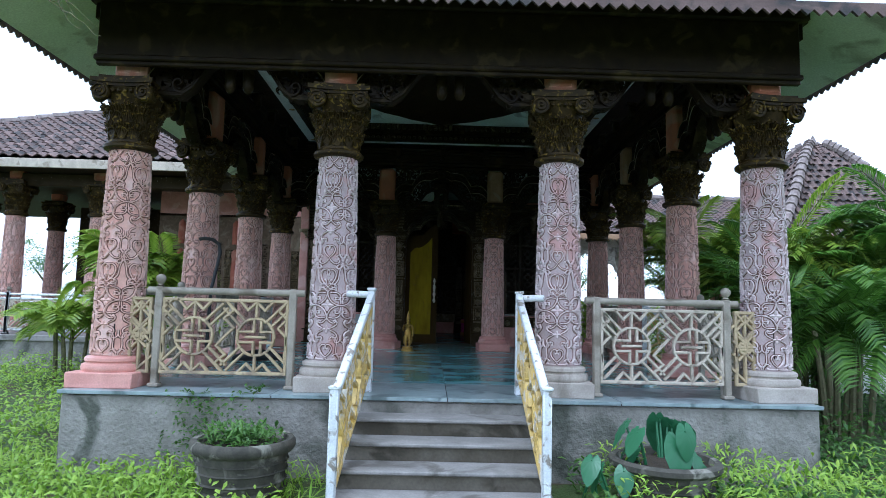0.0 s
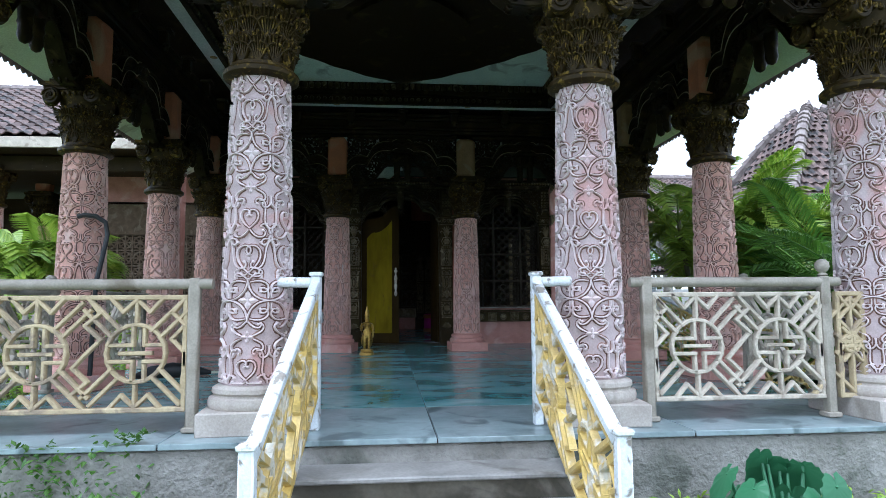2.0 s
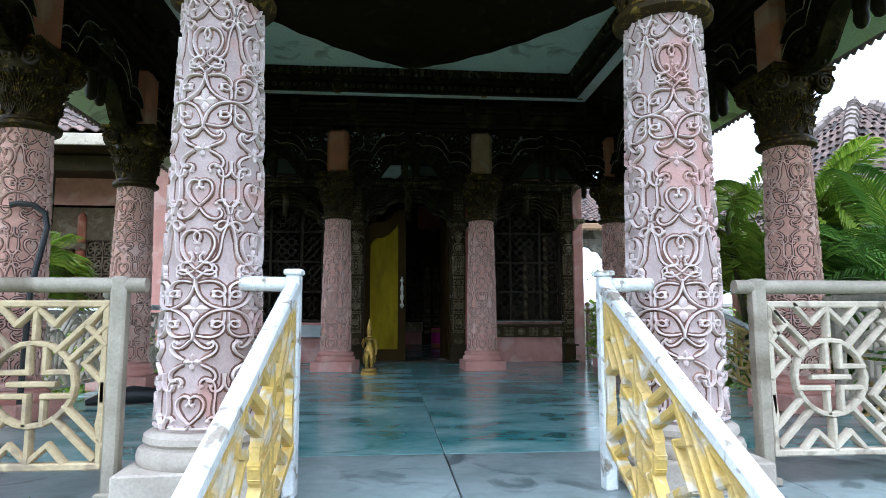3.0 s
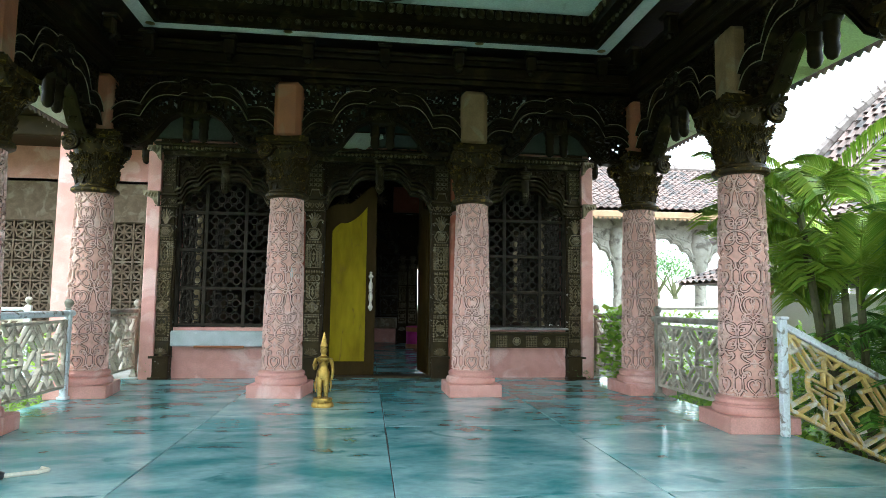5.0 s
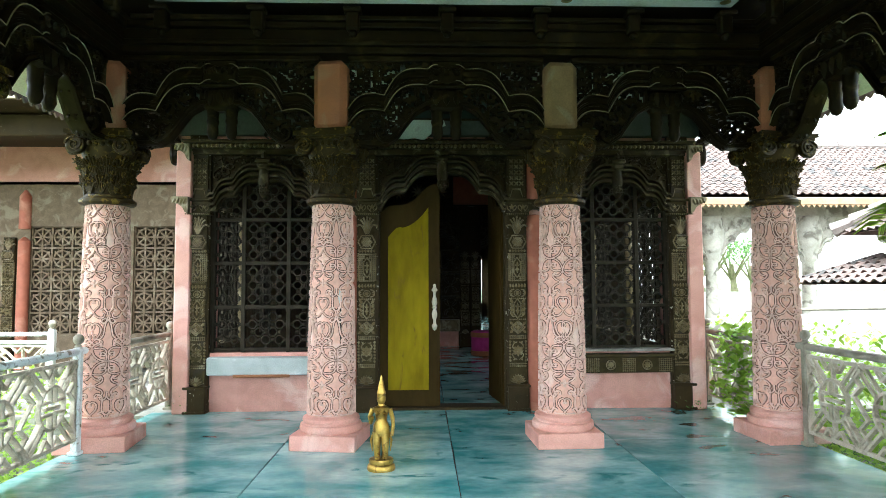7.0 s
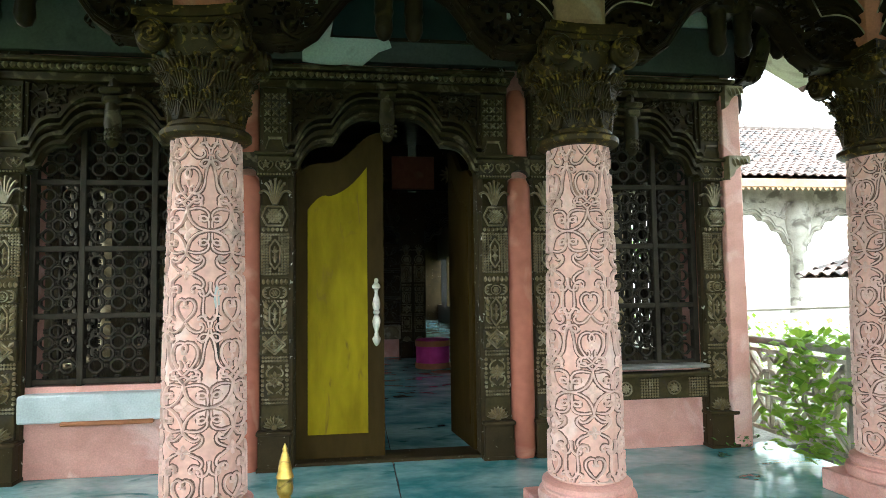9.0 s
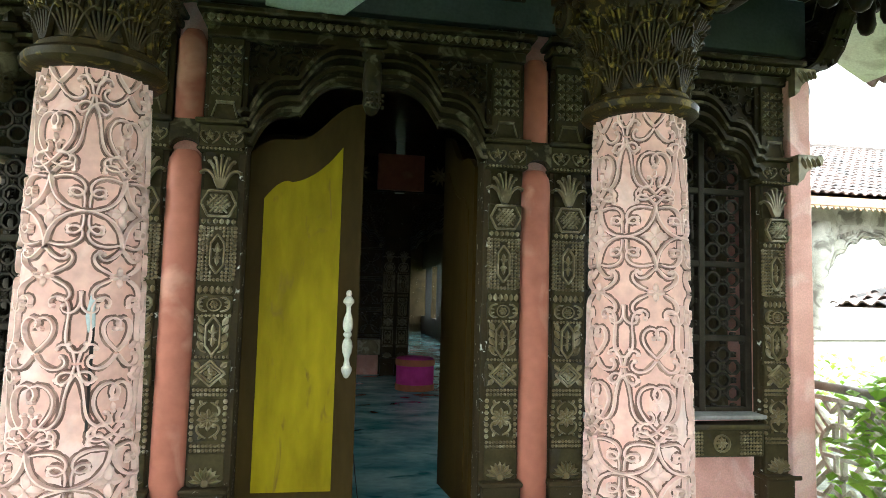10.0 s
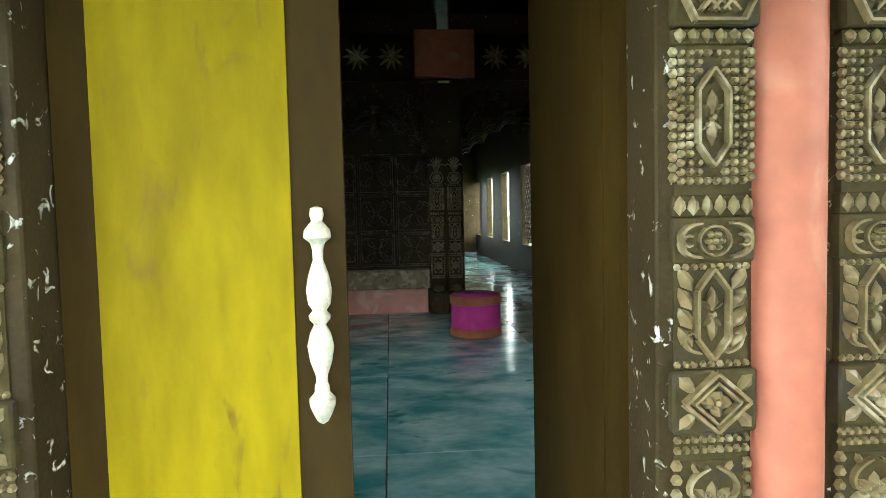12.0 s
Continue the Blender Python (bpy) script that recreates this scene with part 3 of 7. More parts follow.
COLS = [(-2.86, 6.03), (-1.0, 6.06), (1.01, 6.06), (2.86, 6.03), (-2.93, 8.05), (2.93, 8.05), (-2.94, 10.05), (2.94, 10.05),
        (-2.95, 12.03), (-1.0, 12.0), (1.0, 12.0), (2.95, 12.05)]
first_column = column_thing()
first_column.matrix_world = pose(*COLS[0], 0)
for i, (x, y) in enumerate(COLS[1:]):
    copy_thing(first_column, pose(x, y, 0, 0, 0, (4, -5, 7, -8, 2)[i % 5]))

for c in [o for o in scene.objects if o.name.startswith("column") and o.parent is None][1:4]:
    # the three front columns beside the steps are limewashed paler
    for o in c.children_recursive:
        paint = LILAC if o.name.startswith("vine_carving") else LILAC_GROUND if o.name.startswith("shaft") else STONE_GREY if o.name.startswith(("pedestal", "base_moulding")) else None
        if paint:
            o.material_slots[0].link = "OBJECT"
            o.material_slots[0].material = paint
    tagged(c, "greyish lilac limewashed column carved with scrolling vines, dark capital")

for c in [o for o in scene.objects if o.name.startswith("column") and o.parent is None]:
    # two blocks have lost their coral paint
    if c.location.y > 9.0 and 0.5 < c.location.x and not (c.location.x > 2.0 and c.location.y > 11.0):
        for o in c.children:
            if o.name.startswith("upper_block"):
                o.material_slots[0].link = "OBJECT"
                o.material_slots[0].material = TAN
                tagged(o, "bare tan block above the capital")

# long dark splits in some shafts
for x, y, z, h in ((-2.80, 5.845, 0.97, 0.20), (2.83, 5.845, 1.0, 0.26), (-0.905, 11.845, 1.52, 0.34)):
    solid("shaft_crack", Mesh().box(0, 0, h / 2, 0.010, 0.012, h, 0.003), CRACK, "dark split in a pink column shaft", "crack", at=pose(x, y, z))

# ---------------------------------------------------------------- carved arches between the columns


def lobed(half, springs, peak, n=10):
    """The underside of a many-lobed arch: cusps given as (x, z) from the middle outward, mirrored."""
    right = []
    pts = [(0.0, peak)] + springs
    for (xa, za), (xb, zb) in zip(pts[:-1], pts[1:]):
        for i in range(n):
            t = i / n
            bulge = 0.20 * math.hypot(xb - xa, zb - za) * math.sin(math.pi * t)
            right.append((xa + (xb - xa) * t + bulge * 0.45, za + (zb - za) * t + bulge))
    right.append(pts[-1])
    return [(-x, z) for x, z in right[:0:-1]] + right


def raised(curve, lift, spread=1.0):
    return [(x * spread, z + lift) for x, z in curve]


def arch_meshes(span):
    """A scrolled rim, pierced work above it, a ribbed lobed moulding and a pierced spandrel."""
    half = span / 2 - 0.14
    low = lobed(half, [(half * 0.19, 3.735), (half * 0.63, 3.50), (half, 3.37)], 3.75)
    high = raised(low, 0.165)
    body, ribs, holes, worn = Mesh(), Mesh(), Mesh(), Mesh()
    body.strip(low, high, -0.052, 0.052)
    rim = [(0.10, 3.57), (0.20, 3.56), (0.32, 3.50), (0.42, 3.39), (0.51, 3.28), (0.62, 3.215), (0.73, 3.205), (0.86, 3.215), (1.0, 3.20)]
    fine = []
    for (xa, za), (xb, zb) in zip(rim[:-1], rim[1:]):
        fine += [((xa + (xb - xa) * k / 3) * half, za + (zb - za) * k / 3) for k in range(3)]
    fine.append((half, 3.20))

    def under(x):
        for (xa, za), (xb, zb) in zip(fine[:-1], fine[1:]):
            if xa <= x <= xb:
                return za + (zb - za) * (x - xa) / (xb - xa)
        return fine[0][1] if x < fine[0][0] else fine[-1][1]

    def at_x(curve, x):
        return min(curve, key=lambda p: abs(p[0] - x))[1]

    for q in (-1, 1):
        edge = [(q * x, z) for x, z in fine]
        body.strip(edge, [(x, z + 0.055) for x, z in edge], -0.060, 0.060)
        # console that drops beside the capital
        con = scroll(q * (half - 0.01), 3.22, -math.pi / 2 - q * 0.35, 0.34, q * 1.0, q * 26, 14)
        for s in (-1, 1):
            face = lambda u, v, z, s=s: (u, s * (0.020 + z), v)
            ribs.ribbon(con, 0.050, 0.030, face, 0.5)
        body.strip([(u - 0.018, v) for u, v in con], [(u + 0.018, v) for u, v in con], -0.03, 0.03)
    for s in (-1, 1):
        face = lambda u, v, z, s=s: (u, s * (0.050 + z), v)
        for lift, w, h in ((0.010, 0.024, 0.036), (0.050, 0.020, 0.012), (0.090, 0.022, 0.022), (0.150, 0.026, 0.040)):
            pts = raised(low, lift)
            k = len(pts) // 2
            ribs.ribbon(pts[:k + 1], w, h, face, 0.1)
            ribs.ribbon(pts[k:], w, h, face, 0.1)
            if h > 0.03:
                for run in (pts[:k - 3], pts[k + 4:]):
                    worn.ribbon(run, 0.013, h + 0.005, face, 0.1, h - 0.006)
        for q in (-1, 1):
            edge = [(q * x, z + 0.012) for x, z in fine]
            ribs.ribbon(edge, 0.022, 0.026, face, 0.1)
            ribs.ribbon([(x, z + 0.036) for x, z in edge], 0.012, 0.018, face, 0.1)
            ribs.ribbon(scroll(q * half * 0.60, 3.235, 0.15 if q > 0 else math.pi - 0.15, 0.30, q * 6, q * 46, 18), 0.026, 0.034, face, 0.3)
            # leaf curls on the pierced ground
            for k in range(6):
                x = half * (0.30 + 0.11 * k)
                lo, hi = under(x) + 0.06, at_x(low, x) - 0.01
                z = lo
                while z < hi:
                    ribs.ribbon(scroll(q * x, z, math.pi * (0.5 - q * 0.2) + 0.9 * k, 0.12, q * 10, q * 70, 10), 0.014, 0.016, lambda u, v, w, s=s: (u, s * (0.020 + w), v))
                    z += 0.075
            for k in range(8):
                x = half * (0.34 + 0.085 * k)
                z = at_x(high, x) + 0.05
                while z < 3.95:
                    ribs.ribbon(scroll(q * x, z, 1.3 * k, 0.11, q * 10, q * 75, 10), 0.013, 0.016, lambda u, v, w, s=s: (u, s * (0.020 + w), v))
                    z += 0.07
    rnd = random.Random(5)
    cell = 0.024
    for i in range(int(2 * half / cell)):
        x = -half + cell * (i + 0.5)
        a0, a1 = under(abs(x)) + 0.05, at_x(low, x) + 0.01
        b0 = at_x(high, x) - 0.01
        z = a0
        while z < 3.97:
            if (z < a1 or z > b0) and rnd.random() > 0.30:
                holes.box(x, 0, z + cell / 2, cell * 1.02, 0.05, cell * 1.02)
            z += cell
    holes.box(0, 0, 3.99, 2 * half, 0.12, 0.05, 0.01)
    return finish(body.data("arch_board"), WOOD), finish(ribs.data("arch_moulding"), WOOD), finish(holes.data("pierced_spandrel"), WOOD), finish(worn.data("arch_line"), ARCH_LINE)


def pendant_mesh():
    """A carved block at the crown with two hanging drops under it."""
    p = Mesh()
    p.box(0, 0, 3.86, 0.30, 0.16, 0.22, 0.02).box(0, 0, 3.735, 0.35, 0.19, 0.035, 0.012).box(0, 0, 3.62, 0.30, 0.14, 0.20, 0.03)
    for s in (-1, 1):
        p.lathe([(0.008, 3.27), (0.034, 3.285), (0.052, 3.33), (0.046, 3.40), (0.056, 3.43), (0.050, 3.46), (0.058, 3.54)], 12, s * 0.082)
        for k in range(3):
            p.dome(-0.09 + 0.09 * k, 3.86, 0.034, 0.03, lambda u, v, z, s=s: (u, s * (0.08 + z), v), 8)
            p.petal(-0.09 + 0.09 * k, 3.71, -math.pi / 2, 0.15, 0.07, 0.03, lambda u, v, z, s=s: (u, s * (0.07 + z), v))
        for k in range(6):
            p.petal(-0.09 + 0.09 * (k % 3), 3.86, math.pi / 2 + (1 if k > 2 else -1) * 1.0, 0.07, 0.035, 0.03, lambda u, v, z, s=s: (u, s * (0.08 + z), v))
    return finish(p.data("pendant"), WOOD)


PENDANT = pendant_mesh()
arch_cache = {}
LABEL_ARCH = "dark carved wooden many-lobed arch with pierced scrollwork"


def arch_between(a, b, lift=0.0):
    (xa, ya), (xb, yb) = a, b
    span = math.hypot(xb - xa, yb - ya)
    key = round(span, 1)
    turn = math.degrees(math.atan2(yb - ya, xb - xa))
    place = pose((xa + xb) / 2, (ya + yb) / 2, lift, 0, 0, turn)
    if key in arch_cache:
        return copy_thing(arch_cache[key], place)
    t = thing("carved_arch", place, LABEL_ARCH, "arch", "arches between the columns")
    body, ribs, holes, lines = arch_meshes(span)
    part("arch_board", body, WOOD, t)
    part("arch_moulding", ribs, WOOD, t)
    tagged(part("arch_line", lines, ARCH_LINE, t), "worn pale edge lines along the moulding", kind="stuff")
    tagged(part("pierced_spandrel", holes, WOOD, t), kind="stuff")
    part("pendant", PENDANT, WOOD, t, "hanging carved pendant")
    arch_cache[key] = t
    return t


for i, j in ((0, 1), (1, 2), (2, 3), (0, 4), (4, 6), (6, 8), (3, 5), (5, 7), (7, 11), (8, 9), (9, 10), (10, 11)):
    arch_between(COLS[i], COLS[j])
for x in (-2.96, 2.96):
    arch_between((x, 12.05), (x, 13.65), 0.36)

# ---------------------------------------------------------------- beams, ceiling, roof of the veranda
beams = thing("beam_frame", pose(0, 0, 0), "dark moulded timber beams round the veranda top", "beam", kind="structure")


def moulding(length, z0, steps):
    """Stepped moulding along x, its steps as (depth, height)."""
    q = Mesh()
    z = z0
    for d, h in steps:
        q.box(0, 0, z + h / 2, length, 2 * d, h, 0.008)
        z += h
    return q


STEPS = [(0.13, 0.06), (0.17, 0.04), (0.15, 0.10), (0.20, 0.05), (0.24, 0.04)]
for y, ln in ((6.05, 6.1), (12.02, 6.1)):
    part("beam", moulding(ln, 4.015, STEPS), WOOD, beams, at=pose(0, y, 0))
for x in (-2.93, 2.93):
    part("beam", moulding(7.4, 4.014, STEPS), WOOD, beams, at=pose(x, 9.62, 0, 0, 0, 90))
# carved frieze blocks under the inner cornice
BRACKET = Mesh().box(0, 0, 0, 0.11, 0.10, 0.16, 0.015).box(0, -0.02, 0.09, 0.15, 0.14, 0.04, 0.01).box(0, -0.01, -0.10, 0.07, 0.07, 0.06, 0.02)
BRACKET = finish(BRACKET.data("bracket"), WOOD)
for k in range(7):
    part("bracket", BRACKET, WOOD, beams, at=pose(-2.4 + 0.8 * k, 11.73, 4.22))
    part("bracket", BRACKET, WOOD, beams, at=pose(-2.4 + 0.8 * k, 6.35, 4.22, 0, 0, 180))
    part("bracket", BRACKET, WOOD, beams, at=pose(-2.64, 6.7 + 0.78 * k, 4.22, 0, 0, 90))
    part("bracket", BRACKET, WOOD, beams, at=pose(2.64, 6.7 + 0.78 * k, 4.22, 0, 0, -90))

# ceiling: outer dark border, pale ring, rising frieze, pale coffer with a dark lozenge
RX, RY0, RY1 = 2.42, 6.45, 11.68
ceiling = Mesh()


def ring(mesh, x0, x1, y00, y01, y10, y11, z, h):
    mesh.box(0, (y00 + y01) / 2, z + h / 2, 2 * x1, abs(y01 - y00), h)
    mesh.box(0, (y10 + y11) / 2, z + h / 2, 2 * x1, abs(y11 - y10), h)
    for s in (-1, 1):
        mesh.box(s * (x0 + x1) / 2, (y01 + y10) / 2, z + h / 2, x1 - x0, y10 - y01, h)


ring(ceiling, RX, 3.15, 5.75, RY0, RY1, 12.3, 4.40, 0.06)
solid("ceiling", ceiling, WOOD, "dark timber veranda ceiling border", "ceiling", kind="structure", smooth=0)
pale_ring = Mesh()
ring(pale_ring, RX - 0.13, RX + 0.03, RY0 - 0.03, RY0 + 0.13, RY1 - 0.13, RY1 + 0.03, 4.375, 0.05)
solid("ceiling_trim", pale_ring, WHITE_WALL, "pale painted ring with recessed lamps in the ceiling", "trim", kind="structure", smooth=0)
fr = Mesh()
ring(fr, RX - 0.19, RX - 0.13, RY0 + 0.13, RY0 + 0.19, RY1 - 0.19, RY1 - 0.13, 4.36, 0.34)
ring(fr, RX - 0.27, RX - 0.19, RY0 + 0.19, RY0 + 0.27, RY1 - 0.27, RY1 - 0.19, 4.48, 0.20)
beads = Mesh()
for sx in range(46):
    u = -2.1 + 4.2 * sx / 45
    for y, s in ((RY1 - 0.19, 1), (RY0 + 0.19, -1)):
        beads.dome(u, 4.43, 0.035, 0.03, lambda a, b, z, y=y, s=s: (a, y - s * z, b), 6)
        beads.box(u, y - s * 0.09, 4.60, 0.075, 0.05, 0.10, 0.02)
for sy in range(48):
    v = 6.75 + 4.6 * sy / 47
    for s in (-1, 1):
        beads.dome(v, 4.43, 0.035, 0.03, lambda a, b, z, s=s: (s * (RX - 0.19 - z), a, b), 6)
        beads.box(s * (RX - 0.28), v, 4.60, 0.05, 0.075, 0.10, 0.02)
frieze = solid("ceiling_frieze", fr, WOOD, "dark carved frieze round the ceiling coffer", "frieze", kind="structure")
tagged(part("bead_row", beads, ARCH_STONE, frieze), "carved beads and small blocks", kind="stuff")
solid("ceiling_coffer", Mesh().box(0, 9.06, 4.675, 5.0, 5.4, 0.03), OFFWHITE, "pale painted coffer in the veranda ceiling", "ceiling", kind="structure", smooth=0)
loz = Mesh()
poly = []
for i in range(96):
    a = 2 * math.pi * i / 96
    r = 2.28 / (abs(math.cos(a)) ** 1.3 + abs(math.sin(a)) ** 1.3) ** (1 / 1.3) * (1 + 0.008 * math.cos(a * 24))
    poly.append((r * math.cos(a), r * math.sin(a)))
for s, z0, z1 in ((1.0, 4.630, 4.656), (0.93, 4.605, 4.632), (0.6, 4.56, 4.607), (0.3, 4.50, 4.562)):
    n = len(poly)
    loz.add([(x * s, 9.06 + y * s, z0) for x, y in poly] + [(x * s, 9.06 + y * s, z1) for x, y in poly], [tuple(range(n)), tuple(range(2 * n - 1, n - 1, -1))] + [(i, (i + 1) % n, n + (i + 1) % n, n + i) for i in range(n)])
solid("ceiling_medallion", loz, WOOD, "dark carved lozenge medallion on the pale coffer", "medallion", kind="structure")
for x, y in [(-2.355, 6.515), (2.355, 6.515), (-2.355, 11.615), (2.355, 11.615)] + [(x, 11.615) for x in (-1.0, 1.0)] + [(s * 2.355, y) for s in (-1, 1) for y in (8.2, 9.9)]:
    dl = thing("downlight", pose(x, y, 4.385), "small round brass ceiling lamp, unlit, in pale trim", "ceiling lamp", "ceiling downlights")
    part("rim", Mesh().lathe([(0.030, -0.012), (0.046, -0.010), (0.048, 0.0), (0.030, 0.0)], 16), GOLD, dl)
    part("lens", Mesh().lathe([(0.004, -0.006), (0.030, -0.004), (0.030, 0.0)], 16), BLACK, dl)

# eave: sloping pale soffits, tiled roof above
EX, EY, EZ = 3.87, 5.08, 3.74
IX, IY, IZ = 3.17, 5.80, 4.12
BY = 13.9
soffit = Mesh()
soffit.add([(-EX, EY, EZ), (EX, EY, EZ), (IX, IY, IZ), (-IX, IY, IZ), (EX, BY, EZ), (IX, BY, IZ), (-EX, BY, EZ), (-IX, BY, IZ),
            (-EX, EY, EZ + .04), (EX, EY, EZ + .04), (IX, IY, IZ + .04), (-IX, IY, IZ + .04), (EX, BY, EZ + .04), (IX, BY, IZ + .04), (-EX, BY, EZ + .04), (-IX, BY, IZ + .04)],
           [(0, 1, 2, 3), (1, 4, 5, 2), (6, 0, 3, 7), (11, 10, 9, 8), (10, 13, 12, 9), (15, 11, 8, 14), (0, 8, 9, 1), (1, 9, 12, 4), (6, 14, 8, 0)])
solid("soffit", soffit, OFFWHITE, "pale painted sloping eave soffit", "soffit", kind="structure", smooth=0)
fringe = Mesh()
for k in range(78):
    x = -EX + 0.05 + 2 * (EX - 0.05) * k / 77
    fringe.prism([(x - 0.05, EZ + 0.06), (x + 0.05, EZ + 0.06), (x + 0.05, EZ - 0.005), (x, EZ - 0.05), (x - 0.05, EZ - 0.005)], EY - 0.035, EY - 0.012)
for s in (-1, 1):
    for k in range(88):
        y = EY + 0.05 + (BY - EY - 0.1) * k / 87
        fringe.prism([(y - 0.05, EZ + 0.06), (y + 0.05, EZ + 0.06), (y + 0.05, EZ - 0.005), (y, EZ - 0.05), (y - 0.05, EZ - 0.005)], 0, 0.023, lambda a, b, c, s=s: (s * (EX + 0.012 + c), a, b))
solid("eave_fringe", fringe, TILE, "toothed clay tile fringe along the eave", "trim", kind="structure")

# ---------------------------------------------------------------- facade wall with door and windows
WY = 13.42          # wall face
WT = 0.28           # wall thickness
wall = Mesh()
HX = 0.74           # half door opening
WIN0, WIN1, WZ0, WZ1 = 1.33, 2.53, 1.27, 3.30


def wall_box(x0, x1, z0, z1):
    wall.box((x0 + x1) / 2, WY + WT / 2, (z0 + z1) / 2, x1 - x0, WT, z1 - z0)


wall_box(-HX, HX, 3.52, 4.75)
for s in (-1, 1):
    a, b = sorted((s * HX, s * WIN0))
    wall_box(a, b, FZ, 4.75)
    a, b = sorted((s * WIN0, s * WIN1))
    wall_box(a, b, FZ, WZ0)
    wall_box(a, b, WZ1, 4.75)
    a, b = sorted((s * WIN1, s * 2.868))
    wall_box(a, b, FZ, 4.75)
solid("wall_front", wall, PINK, "pink plastered front wall of the hall", "wall", kind="structure", smooth=0)
for s in (-1, 1):
    solid("wall_pier", Mesh().box(s * 2.785, WY - 0.06, 2.05, 0.165, 0.14, 2.82, 0.012), PINK, "pink plastered corner pier beside the window", "pier", kind="structure")
# wall band and porch ceiling carry painted shade in their base colour
solid("wall_upper", Mesh().box(0, WY - 0.05, 3.83, 5.74, 0.09, 0.38, 0.004), SHADE_WALL, "pale plaster wall band above the carved facade, shade painted in as grey-green", "wall", kind="structure", smooth=0)
solid("wall_upper_pale", Mesh().box(0, WY - 0.046, 4.385, 5.74, 0.09, 0.71, 0.004), OFFWHITE, "pale limewashed wall strip under the porch ceiling", "wall", kind="structure", smooth=0)
solid("porch_ceiling", Mesh().box(0, 12.95, 4.39, 6.2, 1.28, 0.05), SHADE_WALL, "pale ceiling between beam and wall, shade painted in as grey-green", "ceiling", kind="structure", smooth=0)
board = thing("dark_panel", pose(0.25, WY - 0.10, 3.80), "dark green framed board high above the door", "board")
part("backing", Mesh().box(0, 0, 0.22, 1.30, 0.02, 0.44, 0.004), DARKBOARD, board)
part("rim", Mesh().box(0, -0.015, 0.01, 1.34, 0.02, 0.025, 0.004).box(0, -0.015, 0.43, 1.34, 0.02, 0.025, 0.004).box(-0.66, -0.015, 0.22, 0.025, 0.02, 0.40, 0.004).box(0.66, -0.015, 0.22, 0.025, 0.02, 0.40, 0.004), FRAME_WOOD, board)

# ---- carved pilasters


def pilaster_thing():
    """Width 0.19, its face towards -y, from the floor to the band."""
    p = thing("pilaster", pose(0, 0, 0), "grey-brown carved pilaster with beads, diamonds and leaf panels", "pilaster", "facade pilasters")
    w = 0.19
    part("foot_block", Mesh().box(0, 0.02, FZ + 0.13, w + 0.035, 0.14, 0.26, 0.006).box(0, 0.02, FZ + 0.268, w + 0.06, 0.165, 0.03, 0.008).box(0, 0.02, FZ + 0.012, w + 0.055, 0.16, 0.03, 0.006), FRAME_WOOD, p, "plain dark brown foot")
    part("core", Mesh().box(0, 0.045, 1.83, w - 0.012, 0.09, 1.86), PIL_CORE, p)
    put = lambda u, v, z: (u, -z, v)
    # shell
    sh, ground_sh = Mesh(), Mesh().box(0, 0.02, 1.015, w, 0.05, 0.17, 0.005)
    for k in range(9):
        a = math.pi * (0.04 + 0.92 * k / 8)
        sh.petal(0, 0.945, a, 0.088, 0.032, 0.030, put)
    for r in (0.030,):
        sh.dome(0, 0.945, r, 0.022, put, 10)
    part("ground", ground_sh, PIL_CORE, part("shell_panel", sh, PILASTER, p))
    # beads
    bd = Mesh()
    for z in (1.115, 1.140, 1.415, 1.440):
        for k in range(9):
            bd.dome(-0.083 + 0.0208 * k, z, 0.0105, 0.014, put)
    for k in range(7):
        for s in (-1, 1):
            bd.dome(s * 0.085, 1.175 + 0.034 * k, 0.015, 0.016, put)
    for row in range(15):
        z = 2.042 + 0.0205 * row
        for k in range(8):
            u = -0.074 + 0.0211 * k
            hexd = abs(u) / 0.040 + max(0, abs(z - 2.185) - 0.09) / 0.055
            if hexd > 1.0:
                bd.dome(u, z, 0.0104, 0.017, put)
    for k in range(13):
        for s in (-1, 1):
            bd.dome(s * 0.092, 2.050 + 0.0235 * k, 0.0125, 0.012, put)
    for z in (1.845, 1.618):
        for k in range(9):
            bd.dome(-0.083 + 0.0208 * k, z, 0.009, 0.012, put)
    tagged(part("bead_field", bd, PILASTER, p, "rows of carved beads"), kind="stuff")
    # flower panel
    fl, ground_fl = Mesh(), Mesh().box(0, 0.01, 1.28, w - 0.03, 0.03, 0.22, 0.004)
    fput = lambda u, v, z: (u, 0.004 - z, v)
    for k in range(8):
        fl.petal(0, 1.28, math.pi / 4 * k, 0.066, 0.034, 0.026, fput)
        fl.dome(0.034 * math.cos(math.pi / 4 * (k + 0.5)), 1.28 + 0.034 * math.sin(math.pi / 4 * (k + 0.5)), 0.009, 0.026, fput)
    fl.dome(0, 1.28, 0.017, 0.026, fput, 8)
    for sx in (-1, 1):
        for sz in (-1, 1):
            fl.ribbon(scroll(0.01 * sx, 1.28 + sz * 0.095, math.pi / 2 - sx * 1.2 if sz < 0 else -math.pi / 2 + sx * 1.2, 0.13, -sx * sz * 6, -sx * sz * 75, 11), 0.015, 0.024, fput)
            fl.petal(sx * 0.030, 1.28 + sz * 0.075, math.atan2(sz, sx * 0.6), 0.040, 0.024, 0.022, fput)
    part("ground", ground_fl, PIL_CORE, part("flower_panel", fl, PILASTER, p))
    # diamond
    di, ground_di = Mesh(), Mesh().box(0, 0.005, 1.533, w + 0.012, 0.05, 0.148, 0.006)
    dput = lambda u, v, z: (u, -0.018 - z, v)
